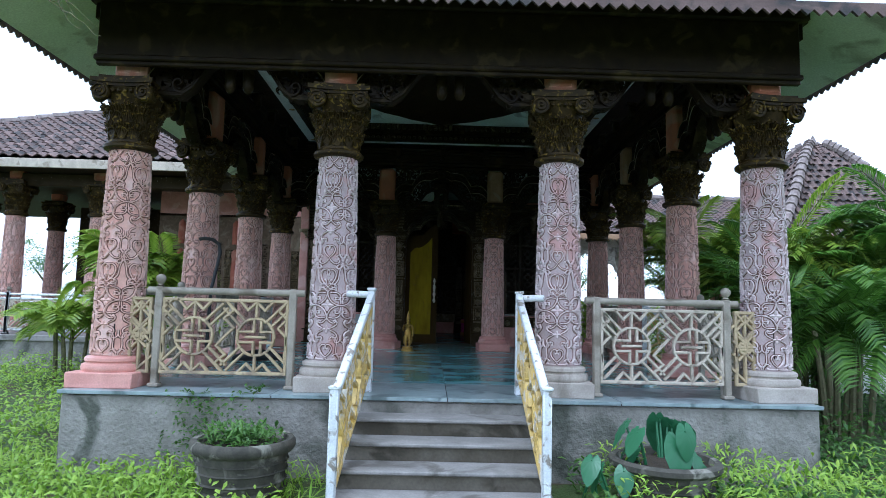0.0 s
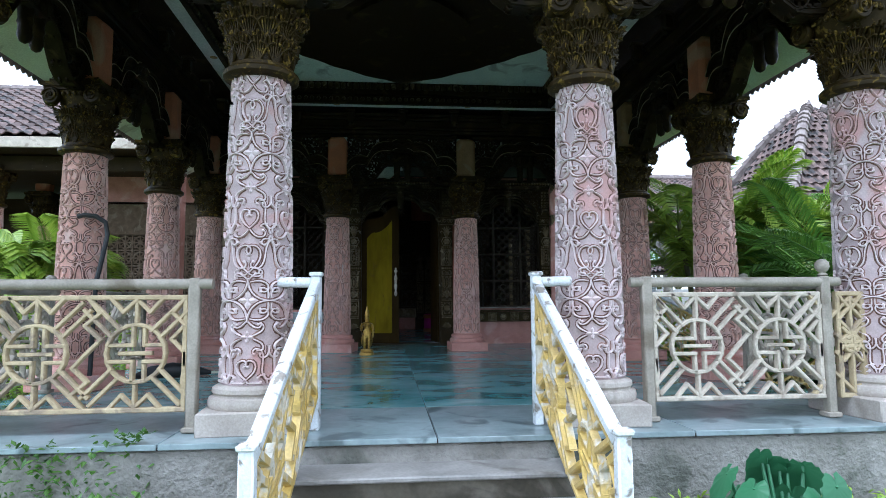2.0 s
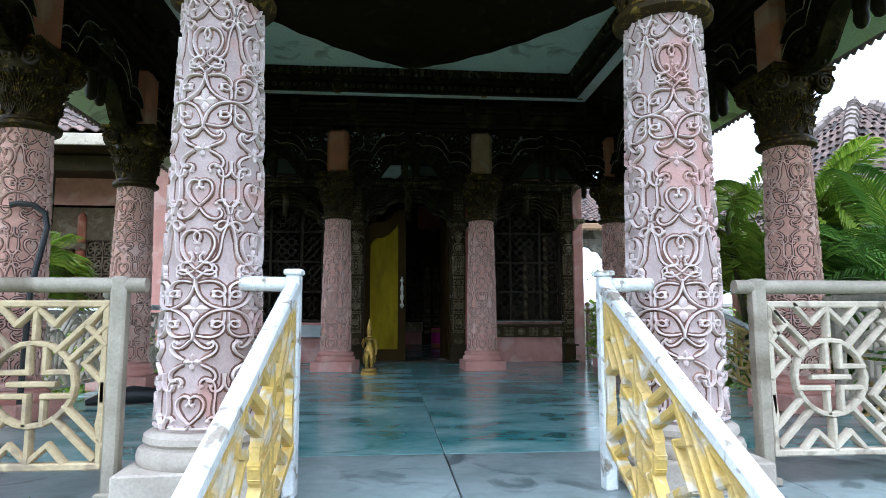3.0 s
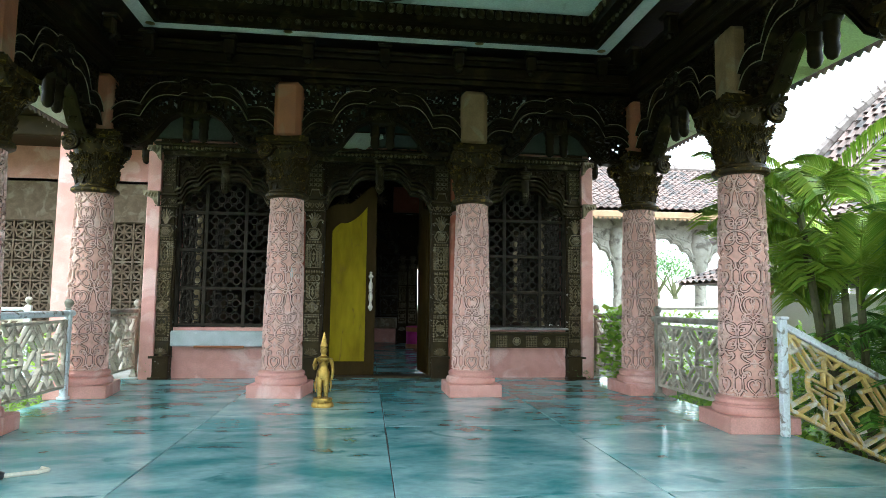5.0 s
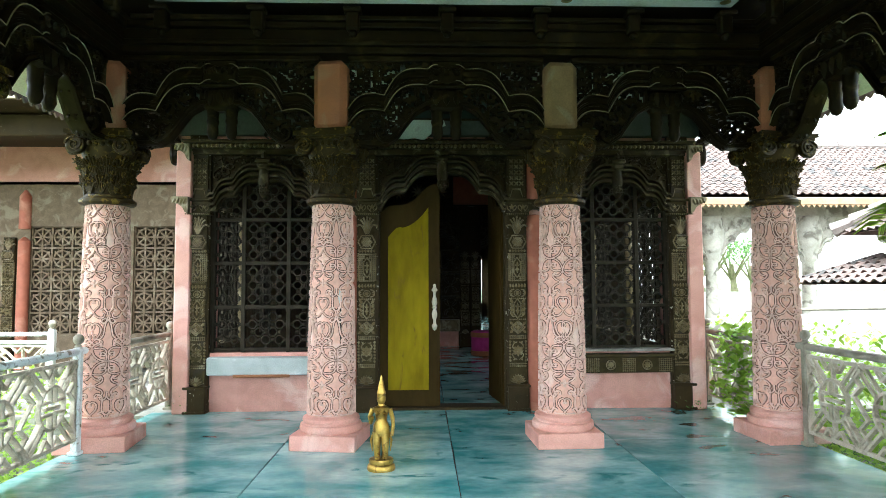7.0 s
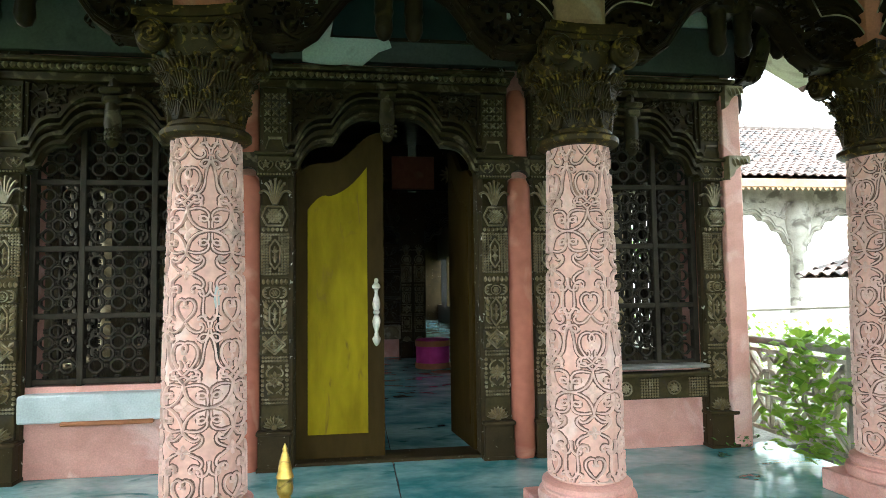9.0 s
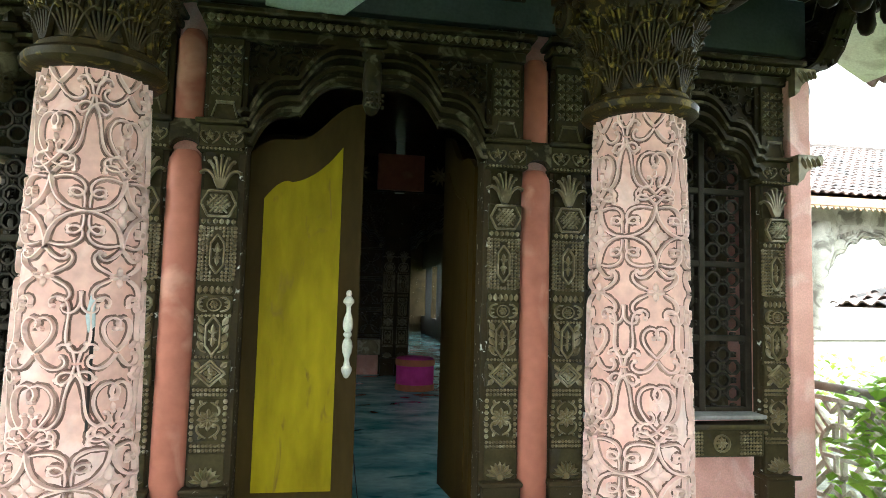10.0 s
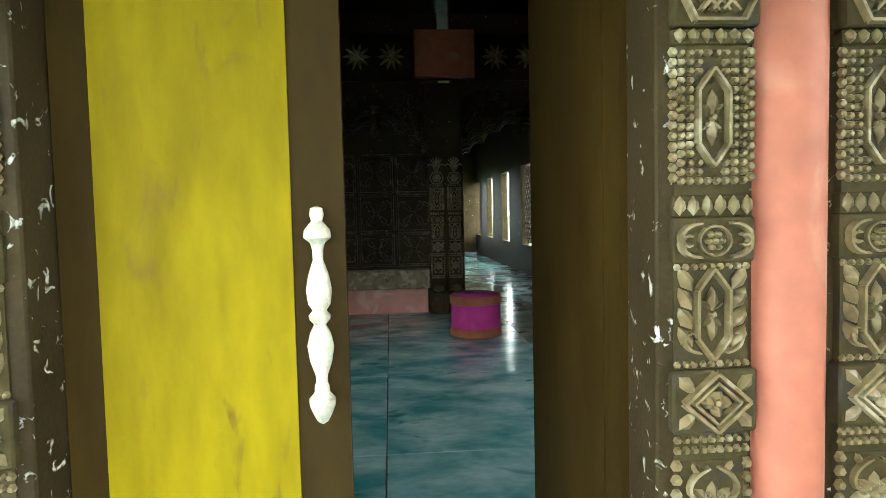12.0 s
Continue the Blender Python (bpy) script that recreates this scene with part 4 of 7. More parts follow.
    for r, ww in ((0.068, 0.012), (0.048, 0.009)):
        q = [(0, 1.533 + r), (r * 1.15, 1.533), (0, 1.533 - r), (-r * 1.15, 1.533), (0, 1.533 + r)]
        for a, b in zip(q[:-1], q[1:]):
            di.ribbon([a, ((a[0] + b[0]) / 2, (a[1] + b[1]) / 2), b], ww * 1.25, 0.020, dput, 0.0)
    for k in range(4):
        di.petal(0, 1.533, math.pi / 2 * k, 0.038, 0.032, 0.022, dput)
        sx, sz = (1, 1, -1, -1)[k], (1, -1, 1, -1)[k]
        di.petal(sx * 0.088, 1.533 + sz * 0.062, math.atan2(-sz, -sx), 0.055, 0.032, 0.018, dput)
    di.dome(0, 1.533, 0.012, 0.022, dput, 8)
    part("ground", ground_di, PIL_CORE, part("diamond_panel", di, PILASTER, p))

    def long_hex(z0, z1, hw):
        h = Mesh()
        zm = [(0, z1), (hw, z1 - 0.05), (hw, z0 + 0.05), (0, z0), (-hw, z0 + 0.05), (-hw, z1 - 0.05), (0, z1)]
        for a, b in zip(zm[:-1], zm[1:]):
            h.ribbon([a, ((a[0] + b[0]) / 2, (a[1] + b[1]) / 2), b], 0.013, 0.020, put, 0.0)
        zc = (z0 + z1) / 2
        h.petal(0, zc, math.pi / 2, 0.065, 0.028, 0.018, put).petal(0, zc, -math.pi / 2, 0.065, 0.028, 0.018, put)
        for s in (-1, 1):
            h.petal(0, zc + 0.01, math.pi / 2 - s * 0.9, 0.035, 0.014, 0.014, put).petal(0, zc - 0.01, -math.pi / 2 + s * 0.9, 0.030, 0.014, 0.014, put)
        h.dome(0, zc, 0.010, 0.020, put, 8)
        return h

    lo = long_hex(1.63, 1.84, 0.038)
    for s in (-1, 1):
        for k in range(4):
            lo.petal(s * 0.048, 1.655 + 0.045 * k, math.pi / 2 - s * 0.55, 0.062, 0.034, 0.022, put)
        lo.ribbon(scroll(s * 0.030, 1.645, s * 0.2 + (0 if s > 0 else math.pi), 0.085, s * 10, s * 95, 10), 0.012, 0.018, put)
    part("leaf_panel", lo, PILASTER, p)
    # rosette with scrolls
    ro, ground_ro = Mesh(), Mesh().box(0, 0.008, 1.908, w + 0.006, 0.04, 0.105, 0.005)
    rput = lambda u, v, z: (u, -0.010 - z, v)
    ro.ribbon([(0.037 * math.cos(a * math.pi / 8), 1.905 + 0.034 * math.sin(a * math.pi / 8)) for a in range(17)], 0.008, 0.013, rput, 0)
    for u, v in ((0, 0), (0.016, 0), (-0.016, 0), (0.008, 0.014), (-0.008, 0.014), (0.008, -0.014), (-0.008, -0.014)):
        ro.dome(u, 1.905 + v, 0.009, 0.020, rput)
    for s in (-1, 1):
        for z0, t in ((1.945, -1), (1.868, 1)):
            ro.ribbon(scroll(s * 0.035, z0, 0.0 if s > 0 else math.pi, 0.10, s * t * 12, s * t * 80, 10), 0.014, 0.022, rput)
    part("ground", ground_ro, PIL_CORE, part("rosette_panel", ro, PILASTER, p))
    # pointed leaf frieze
    tf, ground_tf = Mesh(), Mesh().box(0, 0.012, 1.985, w, 0.04, 0.05, 0.004)
    tg, ground_tg = Mesh(), Mesh().box(0, 0.012, 2.365, w + 0.004, 0.045, 0.035, 0.004)
    for k in range(6):
        tf.petal(-0.080 + 0.032 * k, 1.963, math.pi / 2, 0.046, 0.028, 0.014, lambda u, v, z: (u, -0.008 - z, v))
        tg.petal(-0.080 + 0.032 * k, 2.383, -math.pi / 2, 0.034, 0.028, 0.012, lambda u, v, z: (u, -0.010 - z, v))
    part("ground", ground_tf, PIL_CORE, part("leaf_frieze", tf, PILASTER, p))
    part("ground", ground_tg, PIL_CORE, part("tooth_frieze", tg, PILASTER, p))
    part("oval_panel", long_hex(2.075, 2.295, 0.036), PILASTER, p)
    # knotted hexagon
    kn, ground_kn = Mesh(), Mesh().box(0, 0.0, 2.463, w + 0.008, 0.06, 0.160, 0.006)
    kput = lambda u, v, z: (u, -0.030 - z, v)
    hx = [(0.092, 2.463), (0.056, 2.533), (-0.056, 2.533), (-0.092, 2.463), (-0.056, 2.393), (0.056, 2.393), (0.092, 2.463)]
    for a, b in zip(hx[:-1], hx[1:]):
        kn.ribbon([a, ((a[0] + b[0]) / 2, (a[1] + b[1]) / 2), b], 0.014, 0.018, kput, 0)
    for k in range(-2, 3):
        for s in (-1, 1):
            pts = []
            for i in range(9):
                t = -1 + 2 * i / 8
                u, v = k * 0.024 + s * t * 0.045, 2.463 + t * 0.05
                if abs(u) < 0.078 - abs(v - 2.463) * 0.55:
                    pts.append((u, v))
            if len(pts) > 2:
                kn.ribbon(pts, 0.0145, 0.014 + 0.004 * (s > 0), kput, 0.2)
    part("ground", ground_kn, PIL_CORE, part("knot_panel", kn, PILASTER, p))
    # fan of leaves
    fa, ground_fa = Mesh(), Mesh().box(0, 0.025, 2.65, w - 0.01, 0.05, 0.21, 0.004)
    for k in range(7):
        t = -1 + k / 3
        pts = scroll(t * 0.012, 2.552, math.pi / 2 - t * 0.42, 0.185 - 0.03 * abs(t), t * 2, -t * 22 if abs(t) < 0.9 else -t * 50, 12, 2.2)
        fa.ribbon(pts, 0.020, 0.026, put, 0.3)
        fa.dome(pts[-1][0], pts[-1][1], 0.013, 0.026, put)
    part("ground", ground_fa, PIL_CORE, part("fan_panel", fa, PILASTER, p))
    return p


first_pilaster = pilaster_thing()
PILX = [-2.635, -1.225, -0.82, 0.82, 1.225, 2.635]
first_pilaster.matrix_world = pose(PILX[0], 13.345, 0)
for x in PILX[1:]:
    copy_thing(first_pilaster, pose(x, 13.345, 0))

# side strips of dark wood that carry the pilasters, and the coral half columns between them
strips = thing("facade_frame", pose(0, 0, 0), "chipped dark brown wooden frame strips beside the pilasters", "frame", kind="structure")
for x in PILX:
    part("strip", Mesh().box(x, 13.395, 2.2, 0.235, 0.055, 3.12, 0.005), CHIPPED, strips)
for s in (-1, 1):
    solid("half_column", Mesh().lathe([(0.098, FZ), (0.098, 2.66), (0.09, 2.72), (0.06, 2.765), (0.01, 2.775)], 20), CORAL, "coral red half column between carved pilasters", "half column", "coral half columns", at=pose(s * 1.022, 13.40, 0))
    solid("half_column", Mesh().lathe([(0.085, 2.90), (0.085, 3.40), (0.05, 3.47), (0.01, 3.48)], 20), CORAL, "coral red half column above the carved band", "half column", "coral half columns", at=pose(s * 1.022, 13.42, 0))

# ---- carved band, upper pilasters, cornice


def band(x0, x1, name, label):
    """The carved capital band at the arch springing."""
    b = thing(name, pose((x0 + x1) / 2, 13.33, 2.755), label, "carved band", "carved bands")
    L = x1 - x0
    core = Mesh().box(0, 0.03, 0.09, L, 0.10, 0.13, 0.008).box(0, 0.01, 0.165, L + 0.03, 0.15, 0.026, 0.006).box(0, 0.02, 0.014, L + 0.01, 0.12, 0.022, 0.005)
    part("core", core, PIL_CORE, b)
    orn = Mesh()
    put = lambda u, v, z: (u, -0.02 - z, v)
    n = max(2, int(L / 0.105))
    for k in range(n):
        u = -L / 2 + L * (k + 0.5) / n
        orn.dome(u, 0.088, 0.016, 0.018, put, 8)
        for i in range(5):
            orn.petal(u, 0.088, 2 * math.pi * i / 5 + 0.3, 0.034, 0.02, 0.014, put)
        for s in (-1, 1):
            orn.ribbon(scroll(u + s * 0.012, 0.042, math.pi / 2 - s * 0.9, 0.105, -s * 2, s * 85, 10), 0.010, 0.014, put)
    for k in range(int(L / 0.022)):
        orn.dome(-L / 2 + 0.011 + 0.022 * k, 0.012, 0.009, 0.010, lambda u, v, z: (u, -0.040 - z, v))
    part("ornament", orn, PILASTER, b)
    return b


for s in (-1, 1):
    a, b = sorted((s * 0.70, s * 0.945))
    band(a, b, "carved_band", "carved floral band over a pilaster")
    a, b = sorted((s * 1.10, s * 1.345))
    band(a, b, "carved_band", "carved floral band over a pilaster")
    a, b = sorted((s * 2.50, s * 2.77))
    band(a, b, "carved_band", "carved floral band over a pilaster")
    arc = Mesh()
    lo = [(0.0775 * math.cos(math.pi * k / 12) * 1.0, 2.765 + 0.06 * math.sin(math.pi * k / 12)) for k in range(13)]
    arc.strip(lo, [(x, 2.93) for x, z in lo], 13.31, 13.39)
    solid("band_link", arc, ARCH_STONE, "carved link with a small arch over the coral half column", "carved band", "carved bands", at=pose(s * 1.022, 0, 0))
    prof = [(0.0, 2.76), (0.03, 2.785), (0.05, 2.83), (0.10, 2.875), (0.15, 2.885), (0.16, 2.925), (0.15, 2.945), (0.0, 2.945)]
    for rise, reach, front in ((0.0, 1.15, 13.215), (0.575, 1.0, 13.235)):
        cor = Mesh()
        cor.prism([(2.71 + x * reach, z + rise) for x, z in prof], front, 13.43)
        for k in range(4):
            cor.petal(2.735 + 0.036 * k, 2.93 + rise, -math.pi / 2 + 0.35, 0.085 - 0.008 * k, 0.034, 0.016, lambda u, v, z, front=front: (u, front - z, v))
        if s < 0:
            cor.v = [(-x, y, z) for x, y, z in cor.v]
        solid("cornice_tip", cor, PILASTER, "curved carved cornice end at the corner pier", "cornice", "cornice ends")


def upper_pilaster():
    u = thing("upper_pilaster", pose(0, 0, 0), "short carved pilaster above the band", "pilaster", "upper pilasters")
    part("core", Mesh().box(0, 0.04, 3.18, 0.18, 0.08, 0.49, 0.004), PIL_CORE, u)
    o = Mesh()
    put = lambda a, b, z: (a, -z, b)
    o.ribbon([(-0.07, 2.96), (-0.045, 3.04), (0.045, 3.04), (0.07, 2.96)], 0.011, 0.014, put, 0).ribbon([(-0.05, 3.05), (0.05, 3.05)], 0.012, 0.014, put, 0)
    for r in range(5):
        for c in range(3):
            a, b = -0.055 + 0.055 * c, 3.11 + 0.062 * r
            for k in range(4):
                o.petal(a, b, math.pi / 4 + math.pi / 2 * k, 0.034, 0.018, 0.013, put)
            o.dome(a, b, 0.009, 0.014, put)
    part("ornament", o, PILASTER, u)
    return u


first_upper = upper_pilaster()
first_upper.matrix_world = pose(PILX[0], 13.345, 0)
for x in PILX[1:]:
    copy_thing(first_upper, pose(x, 13.345, 0))


def top_cornice(x0, x1):
    t = thing("top_cornice", pose((x0 + x1) / 2, 13.32, 3.42), "dark carved cornice along the top of the facade", "cornice", "top cornices")
    L = x1 - x0
    part("core", Mesh().box(0, 0.05, 0.03, L, 0.12, 0.06, 0.006).box(0, 0.03, 0.085, L + 0.04, 0.17, 0.05, 0.01).box(0, 0.01, 0.13, L + 0.09, 0.22, 0.035, 0.008), ARCH_STONE, t)
    o = Mesh()
    for k in range(int(L / 0.05)):
        o.petal(-L / 2 + 0.025 + 0.05 * k, 0.11, -math.pi / 2, 0.05, 0.045, 0.018, lambda u, v, z: (u, -0.055 - z, v))
    part("leaf_row", o, PILASTER, t)


top_cornice(-2.75, -1.10)
top_cornice(1.10, 2.75)
top_cornice(-0.93, 0.93)

# ---- arched heads of the windows and the door


def arch_head(name, label, cx, half, springs, peak, top, category, pend):
    t = thing(name, pose(cx, 13.36, 0), label, category)
    c = lobed(half, springs, peak, 12)
    thick = 0.21
    part("arch_board", Mesh().strip(c, [(x * 1.0, z + thick) for x, z in c], -0.01, 0.06), ARCH_STONE, t)
    r = Mesh()
    for lift, w, h in ((0.018, 0.040, 0.045), (0.075, 0.050, 0.075), (0.135, 0.035, 0.10), (0.185, 0.045, 0.115)):
        pts = raised(c, lift)
        r.ribbon(pts[:len(pts) // 2 + 1], w, h, FLAT, 0)
        r.ribbon(pts[len(pts) // 2:], w, h, FLAT, 0)
    part("arch_moulding", r, ARCH_STONE, t)
    # scrollwork spandrels with gaps
    sp = Mesh()
    rnd = random.Random(3)
    for s in (-1, 1):
        x = 0.10
        while x < half - 0.03:
            zc = max(p[1] for p in c if abs(p[0] - x) < 0.08) + thick
            z = zc + 0.02
            while z < top - 0.03:
                a = rnd.random() * 6.28
                sp.ribbon(scroll(s * x, z, a, 0.13, 8, 75, 10), 0.013, 0.016, lambda u, v, q: (u, 0.030 - q, v), 0.3, -0.012)
                sp.petal(s * x, z + 0.02, a + 2.2, 0.05, 0.024, 0.012, lambda u, v, q: (u, 0.024 - q, v))
                z += 0.055
            x += 0.062
    tagged(part("scroll_spandrel", sp, ARCH_STONE, t, "pierced scrollwork"), kind="stuff")
    bk = [(x, z + thick - 0.02) for x, z in c]
    part("spandrel_backing", Mesh().strip(bk, [(x, max(top, z)) for x, z in bk], 0.042, 0.062), FRAME_WOOD, t)
    p = Mesh()
    zt = peak + 0.22
    p.box(0, -0.06, zt + 0.02, 0.16, 0.14, 0.05, 0.012).box(0, -0.06, zt - 0.04, 0.13, 0.13, 0.07, 0.02)
    p.lathe([(0.01, pend), (0.035, pend + 0.02), (0.055, pend + 0.07), (0.050, pend + 0.13), (0.06, pend + 0.16), (0.05, zt - 0.07)], 12, 0, -0.07)
    for k in range(3):
        for j in range(4):
            p.dome(-0.03 + 0.03 * j, pend + 0.05 + 0.035 * k, 0.014, 0.012, lambda u, v, q: (u, -0.07 - math.sqrt(max(0.0004, 0.0030 - u * u)) - q, v), 6)
    p.petal(0, zt + 0.03, math.pi / 2, 0.10, 0.07, 0.03, lambda u, v, q: (u, -0.06 - q, v))
    part("pendant", p, ARCH_STONE, t, "hanging carved drop")
    return t


arch_head("door_arch", "dark carved many-lobed arch over the doorway with a hanging drop", 0, 0.73, [(0.41, 3.00), (0.67, 2.80), (0.73, 2.78)], 3.19, 3.62, "arch", 3.01)
for s in (-1, 1):
    arch_head("window_arch", "dark carved many-lobed arch over the lattice window", s * 1.93, 0.59, [(0.33, 2.96), (0.53, 2.80), (0.59, 2.77)], 3.10, 3.44, "arch", 2.94)

# ---- lattice windows


def octagon_lattice(x0, x1, z0, z1, pitch=0.078):
    """Octagon rings in a checker with flower bosses between."""
    g = Mesh()
    nx, nz = max(1, round((x1 - x0) / pitch)), max(1, round((z1 - z0) / pitch))
    px, pz = (x1 - x0) / nx, (z1 - z0) / nz
    r = 0.5 * min(px, pz) * 1.42 * 1.04
    for i in range(nx + 1):
        for j in range(nz + 1):
            cx, cz = x0 + i * px, z0 + j * pz
            if (i + j) % 2 == 0:
                if not (0 < i < nx and 0 < j < nz):
                    continue
                p, q = [], []
                for y, lst in ((-0.010, (1.0, 0.76)), (0.018, (1.0, 0.76))):
                    for k in lst:
                        for a in range(8):
                            an = math.pi / 8 + math.pi / 4 * a
                            p.append((cx + r * k * math.cos(an), y, cz + r * k * math.sin(an)))
                for a in range(8):
                    b = (a + 1) % 8
                    q += [(a, b, 8 + b, 8 + a), (8 + a, 8 + b, 24 + b, 24 + a), (16 + a, 24 + a, 24 + b, 16 + b), (a, 16 + a, 16 + b, b)]
                g.add(p, q)
            else:
                g.box(cx, 0.004, cz, 0.036, 0.026, 0.036, 0.006)
                for a in range(4):
                    g.petal(cx, cz, math.pi / 4 + math.pi / 2 * a, 0.024, 0.018, 0.010, lambda u, v, z: (u, -0.008 - z, v))
    return g


def lattice_window(cx):
    w = thing("window_1" if cx < 0 else "window_2", pose(cx, 13.47, 0), "dark lattice window with octagon holes, in a grid of bars", "window", kind="structure")
    xs = [-0.575, -0.245, 0.245, 0.575]
    zs = [1.30, 1.76, 2.24, 2.72, 3.22]
    for x in xs:
        part("mullion", Mesh().box(x, 0, 2.26, 0.045, 0.065, 1.98, 0.006), JALI, w)
    for z in zs:
        part("transom", Mesh().box(0, 0.002, z, 1.19, 0.060, 0.040, 0.006), JALI, w)
    for i in range(3):
        for j in range(4):
            part("lattice_pane", octagon_lattice(xs[i] + 0.024, xs[i + 1] - 0.024, zs[j] + 0.022, zs[j + 1] - 0.022), JALI, w)
    return w


lattice_window(-1.93)
lattice_window(1.93)
solid("window_sill", Mesh().box(-1.93, 13.40, 1.135, 1.17, 0.20, 0.19, 0.012), SILLGREY, "pale grey painted window ledge with worn paint", "window sill", kind="structure")
solid("ledge_lip", Mesh().box(-1.93, 13.30, 1.035, 0.60, 0.05, 0.03, 0.008), RUST, "narrow orange-brown lip under the pale ledge", "ledge", kind="structure")
ds = thing("carved_sill", pose(1.93, 13.37, 1.02), "dark carved window sill with rosettes and beads", "window sill")
part("core", Mesh().box(0, 0.02, 0.10, 1.19, 0.13, 0.17, 0.008).box(0, 0.0, 0.205, 1.20, 0.19, 0.03, 0.008), PIL_CORE, ds)
o = Mesh()
sput = lambda u, v, z: (u, -0.045 - z, v)
for k in range(6):
    u = -0.5 + 0.2 * k
    if k % 2 == 0:
        o.ribbon([(u + 0.05 * math.cos(a * math.pi / 9), 0.10 + 0.05 * math.sin(a * math.pi / 9)) for a in range(19)], 0.012, 0.018, sput, 0)
        for a in range(8):
            o.petal(u, 0.10, a * math.pi / 4, 0.042, 0.022, 0.014, sput)
    else:
        for r in range(7):
            for c in range(7):
                o.dome(u - 0.066 + 0.022 * c, 0.036 + 0.0215 * r, 0.010, 0.012, sput)
part("sill_top", Mesh().box(0, 0.105, 0.2625, 1.185, 0.37, 0.025, 0.005), TREAD, ds, "dusty grey sill top")
part("ornament", o, PILASTER, ds)

# ---- door
door_frame = thing("door_frame", pose(0, 0, 0), "chipped dark brown door posts", "door frame", kind="structure")
for s in (-1, 1):
    part("post", Mesh().box(s * 0.715, 13.45, 1.80, 0.05, 0.20, 2.32, 0.006), CHIPPED, door_frame)
part("threshold", Mesh().box(0, 13.52, FZ + 0.012, 1.46, 0.26, 0.03, 0.006), FRAME_WOOD, door_frame)


def turned_handle():
    h = Mesh()
    prof = [(0.002, 0.0), (0.012, 0.006), (0.020, 0.020), (0.030, 0.045), (0.031, 0.06), (0.018, 0.075), (0.017, 0.09), (0.013, 0.10), (0.014, 0.115), (0.026, 0.15), (0.031, 0.185), (0.024, 0.215), (0.014, 0.235),
            (0.024, 0.247), (0.026, 0.256), (0.016, 0.268), (0.026, 0.283), (0.030, 0.315), (0.024, 0.350), (0.012, 0.385), (0.013, 0.41), (0.017, 0.425), (0.032, 0.437), (0.030, 0.455), (0.019, 0.468), (0.013, 0.475), (0.017, 0.490), (0.014, 0.505), (0.002, 0.51)]
    h.lathe(prof, 16)
    for z in (0.06, 0.44):
        h.tube([(0, 0.0, z), (0, 0.06, z)], 0.009, 8)
    return finish(h.data("door_handle"), SILVER)


HANDLE = turned_handle()


def leaf_top(x):
    """Height of the leaf top; x runs from the hinge (0) to the meeting edge (1)."""
    return 2.80 + 0.34 * x ** 1.2 + 0.035 * math.sin(x * 9.5)


def panel_top(x):
    """A low hump by the hinge, then a rise to a point at the meeting edge."""
    if x < 0.33:
        return 2.53 + 0.11 * math.sin(math.pi / 2 * x / 0.30)
    t = (x - 0.33) / 0.67
    return 2.632 + 0.035 * t + 0.195 * t * t


def door_leaf(name, place, side, label, panel_paint):
    d = thing(name, place, label, "door", kind="structure")
    W = 0.66
    b = Mesh()
    n = 24
    lo = [(side * W * i / n, FZ + 0.03) for i in range(n + 1)]
    hi = [(side * W * i / n, leaf_top(i / n)) for i in range(n + 1)]
    b.strip(lo, hi, -0.020, 0.020)
    part("leaf_board", b, LEAF_BROWN, d, "brown painted leaf")
    x0, x1 = 0.088, 0.535
    for k in (-1, 1):
        y = Mesh()
        n = 20
        lo = [(side * (x0 + (x1 - x0) * i / n), 0.845) for i in range(n + 1)]
        hi = [(side * (x0 + (x1 - x0) * i / n), panel_top(i / n)) for i in range(n + 1)]
        y.strip(lo, hi, min(k * 0.018, k * 0.026), max(k * 0.018, k * 0.026))
        part("panel", y, panel_paint, d, "painted door panel")
    if side > 0:
        part("door_handle", HANDLE, SILVER, d, "pale turned baluster handle", at=pose(side * 0.600, -0.075, 1.495))
    return d


door_leaf("door_1", pose(-0.685, 13.50, 0), 1, "closed brown door leaf with a scratched mustard yellow panel", YELLOW)
door_leaf("door_2", pose(0.688, 13.52, 0, 0, 0, -83), -1, "dark brown door leaf standing open into the hall", LEAF_BROWN)

# ---------------------------------------------------------------- railings


